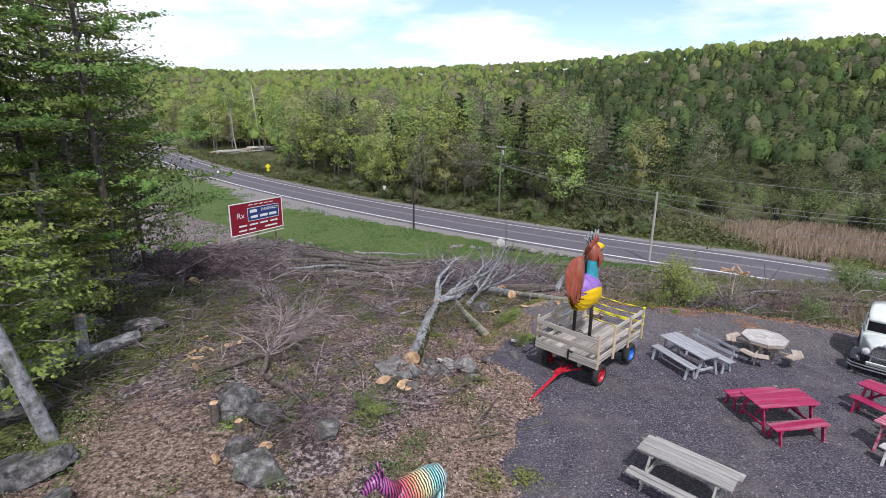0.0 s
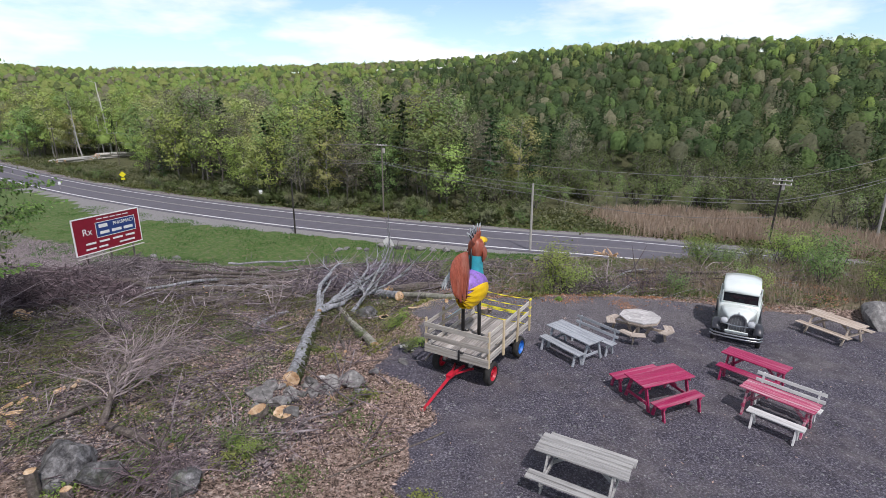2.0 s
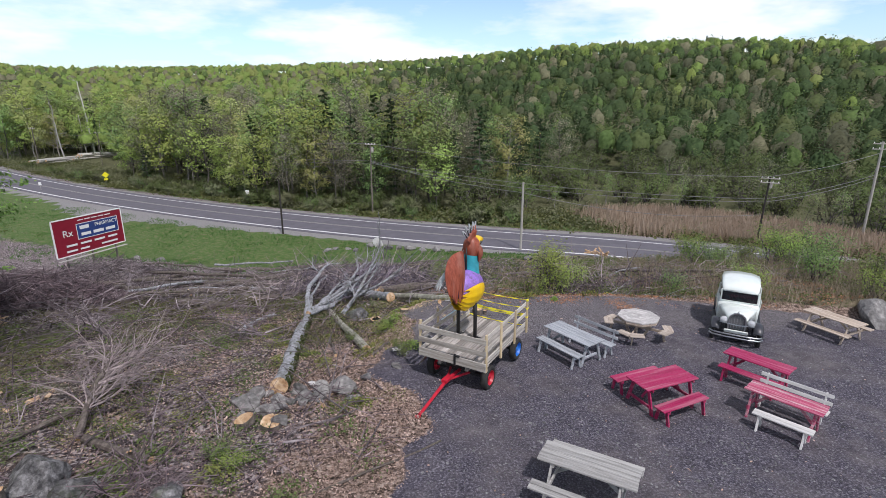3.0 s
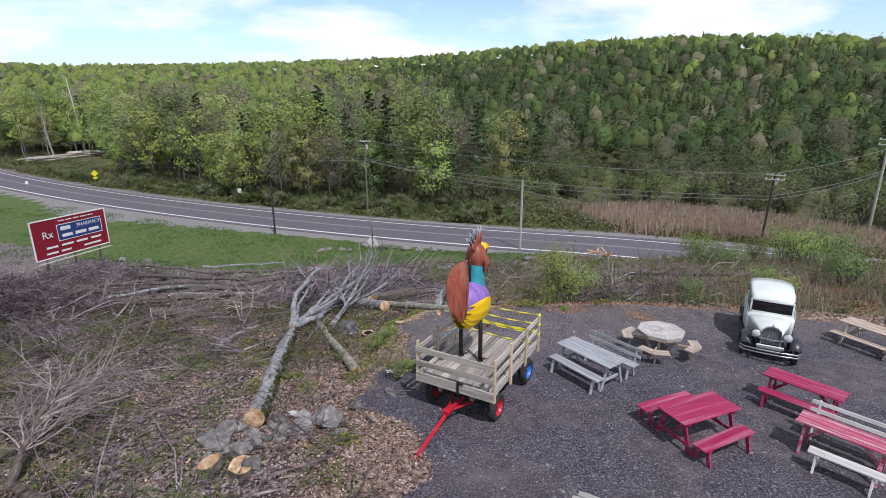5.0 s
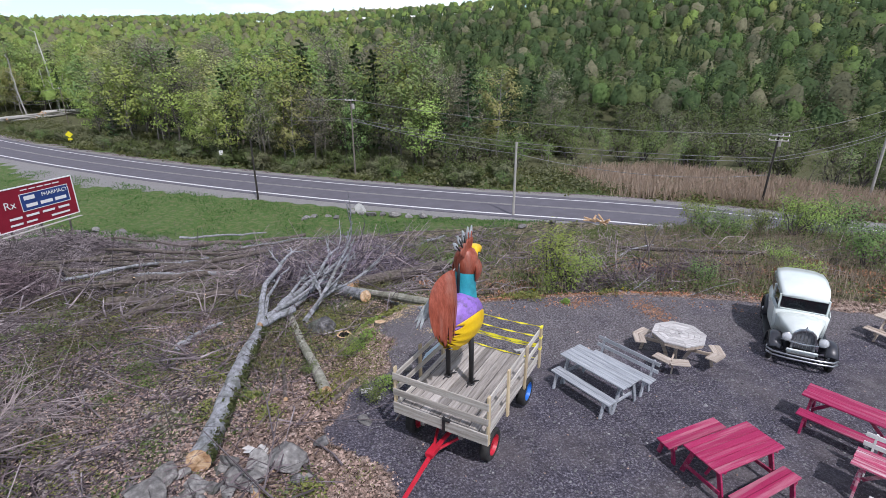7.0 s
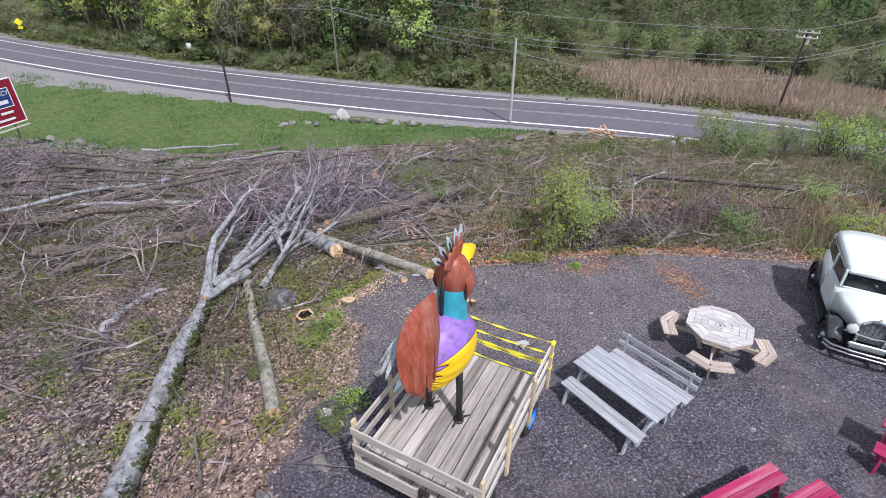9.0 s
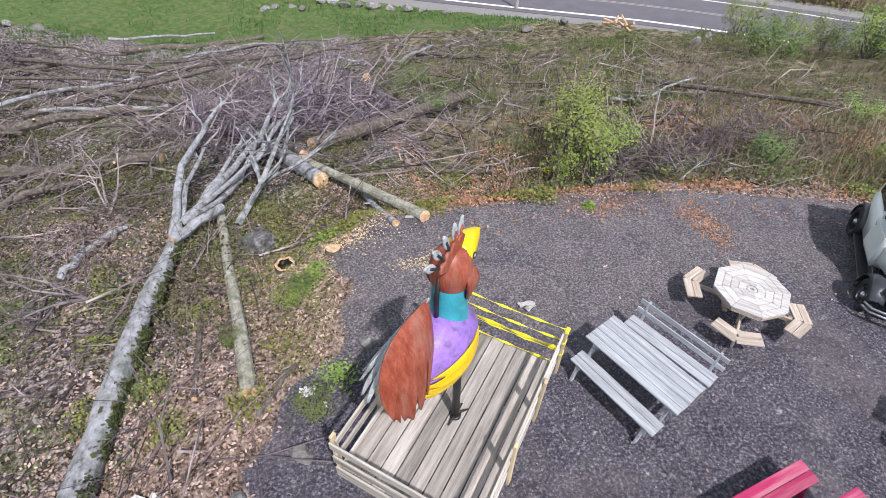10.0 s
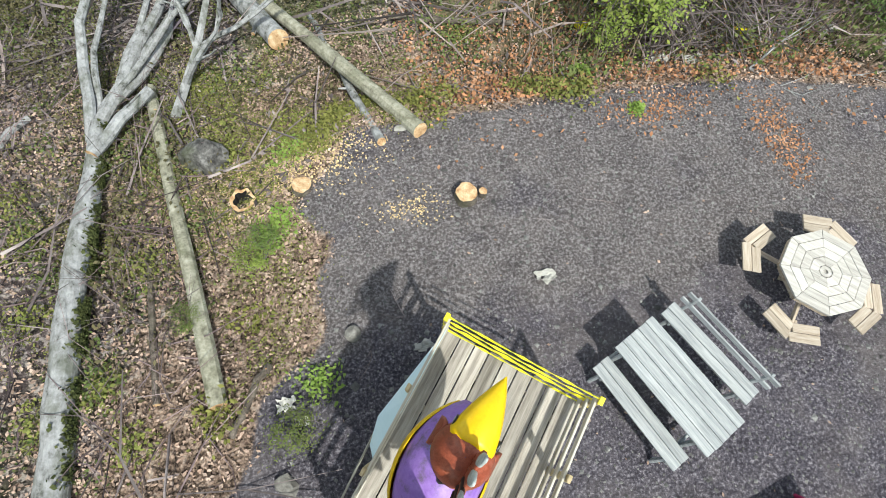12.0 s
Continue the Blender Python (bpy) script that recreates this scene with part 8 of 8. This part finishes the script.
def wire(a, b, sag, name="power_line", r=0.034):
    a, b = Vector(a), Vector(b)
    pts = [(*(a.lerp(b, t) - Vector((0, 0, sag * 4 * t * (1 - t)))),) for t in np.linspace(0, 1, 17)]
    thing(name, "thin grey overhead cable between poles", "cable", mb=MB().tube(pts, r, 5), mats=m_wire, group="overhead cables")


Z = lambda v, d: (v.x, v.y, v.z - d)
for d, s in ((0.0, 1.2), (2.9, 1.2), (3.3, 1.5)):
    wire(Z(p6, d), Z(p7, d), s * 1.5)
    wire(Z(p7, d), Z(p3, d), s)
    wire(Z(p3, d), Z(p4, d), s)
    wire(Z(p4, d), Z(p5, d + 1.5), s * .3)
wire(Z(p2, 1.3), Z(p3, 3.0), 0.5)
wire(Z(p2, 1.3), Z(p4, 5.0), 1.2)
wire(Z(p5, 0.2), (140, 48, 2), 2.0)
wire(Z(p5, 3.2), (140, 48, -1), 2.0)


def road_sign(x, y, mat, diamond, label, h=2.2, w=0.75):
    t = thing("road_sign", label, "road sign", pose(x, y, hz(x, y), 0, 0, 25))
    part("post", MB().tube([(0, 0.04, -0.2), (0, 0.04, h + 0.4)], 0.035, 8), m_pole_pale, t)
    part("plate", MB().box((0, 0, 0), (w, 0.02, w if diamond else w * 1.3), ry=45 if diamond else 0, bevel=0.005), mat, t, m=pose(0, 0, h))
    if diamond:
        part("plate", MB().box((0, 0, 0), (w * .8, 0.02, w * .45), bevel=0.005), mat, t, m=pose(0, 0, h - w * .95))


road_sign(-55.5, 139.5, m_sign_yellow, True, "yellow diamond road sign on a post", 2.4, 1.1)
road_sign(-17.2, 106.6, m_sign_white, False, "small white road sign on a post", 2.2, 0.7)
road_sign(-64, 128, m_sign_white, False, "small white road sign on a post", 1.4, 0.5)

# striped animal-shaped garden statue at the lot's edge: one plain mesh
z = MB()
zp = [((-0.62, 0, 0.80), .10), ((-0.5, 0, 0.86), .24), ((-0.2, 0, 0.86), .29), ((0.15, 0, 0.84), .27), ((0.42, 0, 0.88), .25), ((0.55, 0, 0.98), .18)]
z.tube([q for q, _ in zp], [w for _, w in zp], 16)
z.tube([(0.45, 0, 0.95), (0.68, 0, 1.2), (0.82, 0, 1.42)], [.19, .14, .11], 12)
z.tube([(0.76, 0, 1.45), (0.95, 0, 1.36), (1.12, 0, 1.25)], [.11, .10, .065], 12)
for x in (-0.45, 0.38):
    for s in (-.14, .14):
        z.tube([(x, s, 0.8), (x, s, 0.4), (x, s, 0.0)], [.10, .06, .065], 9)
for s in (-.07, .07):
    z.tube([(0.78, s, 1.5), (0.75, s * 1.5, 1.68)], [.04, .015], 7)
m_zebra, nt, bsdf = node_mat("striped_paint")
tc = nt.nodes.new("ShaderNodeTexCoord")
wv = nt.nodes.new("ShaderNodeTexWave")
wv.inputs["Scale"].default_value, wv.inputs["Distortion"].default_value, wv.inputs["Detail Scale"].default_value = 6.0, 3.4, 1.6
nt.links.new(tc.outputs["Object"], wv.inputs["Vector"])
sx = nt.nodes.new("ShaderNodeSeparateXYZ")
nt.links.new(tc.outputs["Object"], sx.inputs["Vector"])
hue = ramp(nt, math_n(nt, 'ADD', math_n(nt, 'MULTIPLY', sx.outputs["X"], 0.55), 0.42), [(0.06, (0.80, 0.84, 0.82)), (0.16, (0.55, 0.80, 0.80)), (0.26, (0.20, 0.66, 0.68)), (0.38, (0.85, 0.80, 0.45)), (0.50, (0.80, 0.30, 0.16)), (0.62, (0.62, 0.08, 0.16)), (0.85, (0.42, 0.10, 0.36))])
nt.links.new(mix_col(nt, ramp(nt, wv.outputs["Fac"], [(0.45, (0, 0, 0)), (0.52, (1, 1, 1))]), (0.015, 0.015, 0.02), hue), bsdf.inputs["Base Color"])
bsdf.inputs["Roughness"].default_value = 0.35
thing("zebra_statue", "rainbow-striped zebra statue at the gravel edge", "statue", at(0.62, 8.15, 220), mb=z, mats=m_zebra, smooth=True)
# litter on the ground
for x, y, s in [(5.6, 20.75, .09), (3.1, 16.5, .1), (3.3, 16.2, .07), (7.35, 17.6, .12), (5.2, 16.9, .1), (13.6, 22.3, .16), (11.9, 21.6, .14), (11.2, 21.8, .15), (15.3, 21.9, .18), (0.72, 15.3, .17)]:
    mb = MB()
    gu, gv = np.meshgrid(np.linspace(-1, 1, 6), np.linspace(-1, 1, 5))
    g = np.column_stack([gu.ravel() * s * 1.4, gv.ravel() * s * 0.8, np.zeros(30)]) + r9.normal(0, 1, (30, 3)) * [s * .16, s * .16, s * .22]
    g[:, 2] = np.abs(g[:, 2])
    mb.add(g, [(6 * i + j, 6 * i + j + 1, 6 * i + j + 7, 6 * i + j + 6) for i in range(4) for j in range(5) if r9.random() > .12])
    thing("crumpled_scrap", "crumpled pale scrap lying on the ground", "litter", pose(x, y, hz(x, y) + s * .3), mb=mb, mats=m_white_wood if x < 5 else m_grey_wood, group="scraps on the ground")
# yellow split wood by the road
mb = MB()
for i in range(7):
    a = r9.uniform(0, 3.14)
    c = np.array([27.0 + r9.normal(0, .5), 48.0 + r9.normal(0, .4), hz(27, 48) + .3 + .2 * i * .5])
    d = np.array([math.cos(a), math.sin(a), r9.normal(0, .3)]) * .6
    mb.tube([c - d, c + d], [.12, .08], 6)
thing("split_wood", "heap of fresh yellow split wood in the weeds", "wood pile", mb=mb, mats=m_cut)

# pale dead trees beside the far clearing
for x, y, tall, rr, dx in [(-86.6, 209, 25.5, .36, -1.6), (-91.2, 197.8, 18, .27, -1.2), (-89.8, 210.5, 14, .2, -.6), (-83.5, 208, 12, .18, .5)]:
    mb = MB()
    stem_ = wobble([0, 0, -.3], [dx, 0, tall], 9, .12, r9)
    mb.tube(stem_, np.linspace(rr, rr * .4, 9), 8)
    for k in range(9):
        bough(mb, stem_[3 + k % 6], (*r9.normal(0, 1, 2), 0.35), r9.uniform(1.0, 2.6), rr * .22, r9, 1, 0, 0.03, .4, 5)
    thing("dead_tree", "tall bare dead tree with pale weathered trunk", "tree", pose(x, y, hz(x, y)), mb=mb, mats=m_bark_pale, group="dead trees by the clearing")
# timber stacked in the clearing far along the road
for x, y, rows_ in [(-90.2, 191.5, 3), (-84.2, 202.5, 3)]:
    stack = thing("timber_stack", "long pale logs stacked untidily in a distant clearing", "log pile", pose(x, y, hz(x, y), 0, 0, 61), "timber stacks")
    for i in range(6 * rows_):
        k, lay = i % 6, i // 6
        part("log", MB().tube(wobble([-6, 0, 0], [6, 0, 0], 5, .08, r9), np.linspace(.34, .22, 5), 8, 0, True, 1), [m_bark_pale, m_cut], stack, m=pose(r9.normal(0, 1.4), (k - 2.5) * .68 + .33 * (lay % 2), .3 + .54 * lay, 0, r9.normal(0, 1.5), r9.normal(0, 7)))
for x, y, a in [(9.93, 23.2, 60), (13.24, 22.3, 80)]:
    thing("plastic_cup", "yellow plastic cup thrown into dead leaves", "cup", pose(x, y, hz(x, y) + .10, a, 0, 30), "cups in the leaves", mb=MB().lathe([(0.001, 0), (0.07, 0), (0.10, 0.24), (0.11, 0.245), (0.092, 0.235), (0.064, 0.012), (0.001, 0.012)], sides=16), mats=m_sign_yellow)
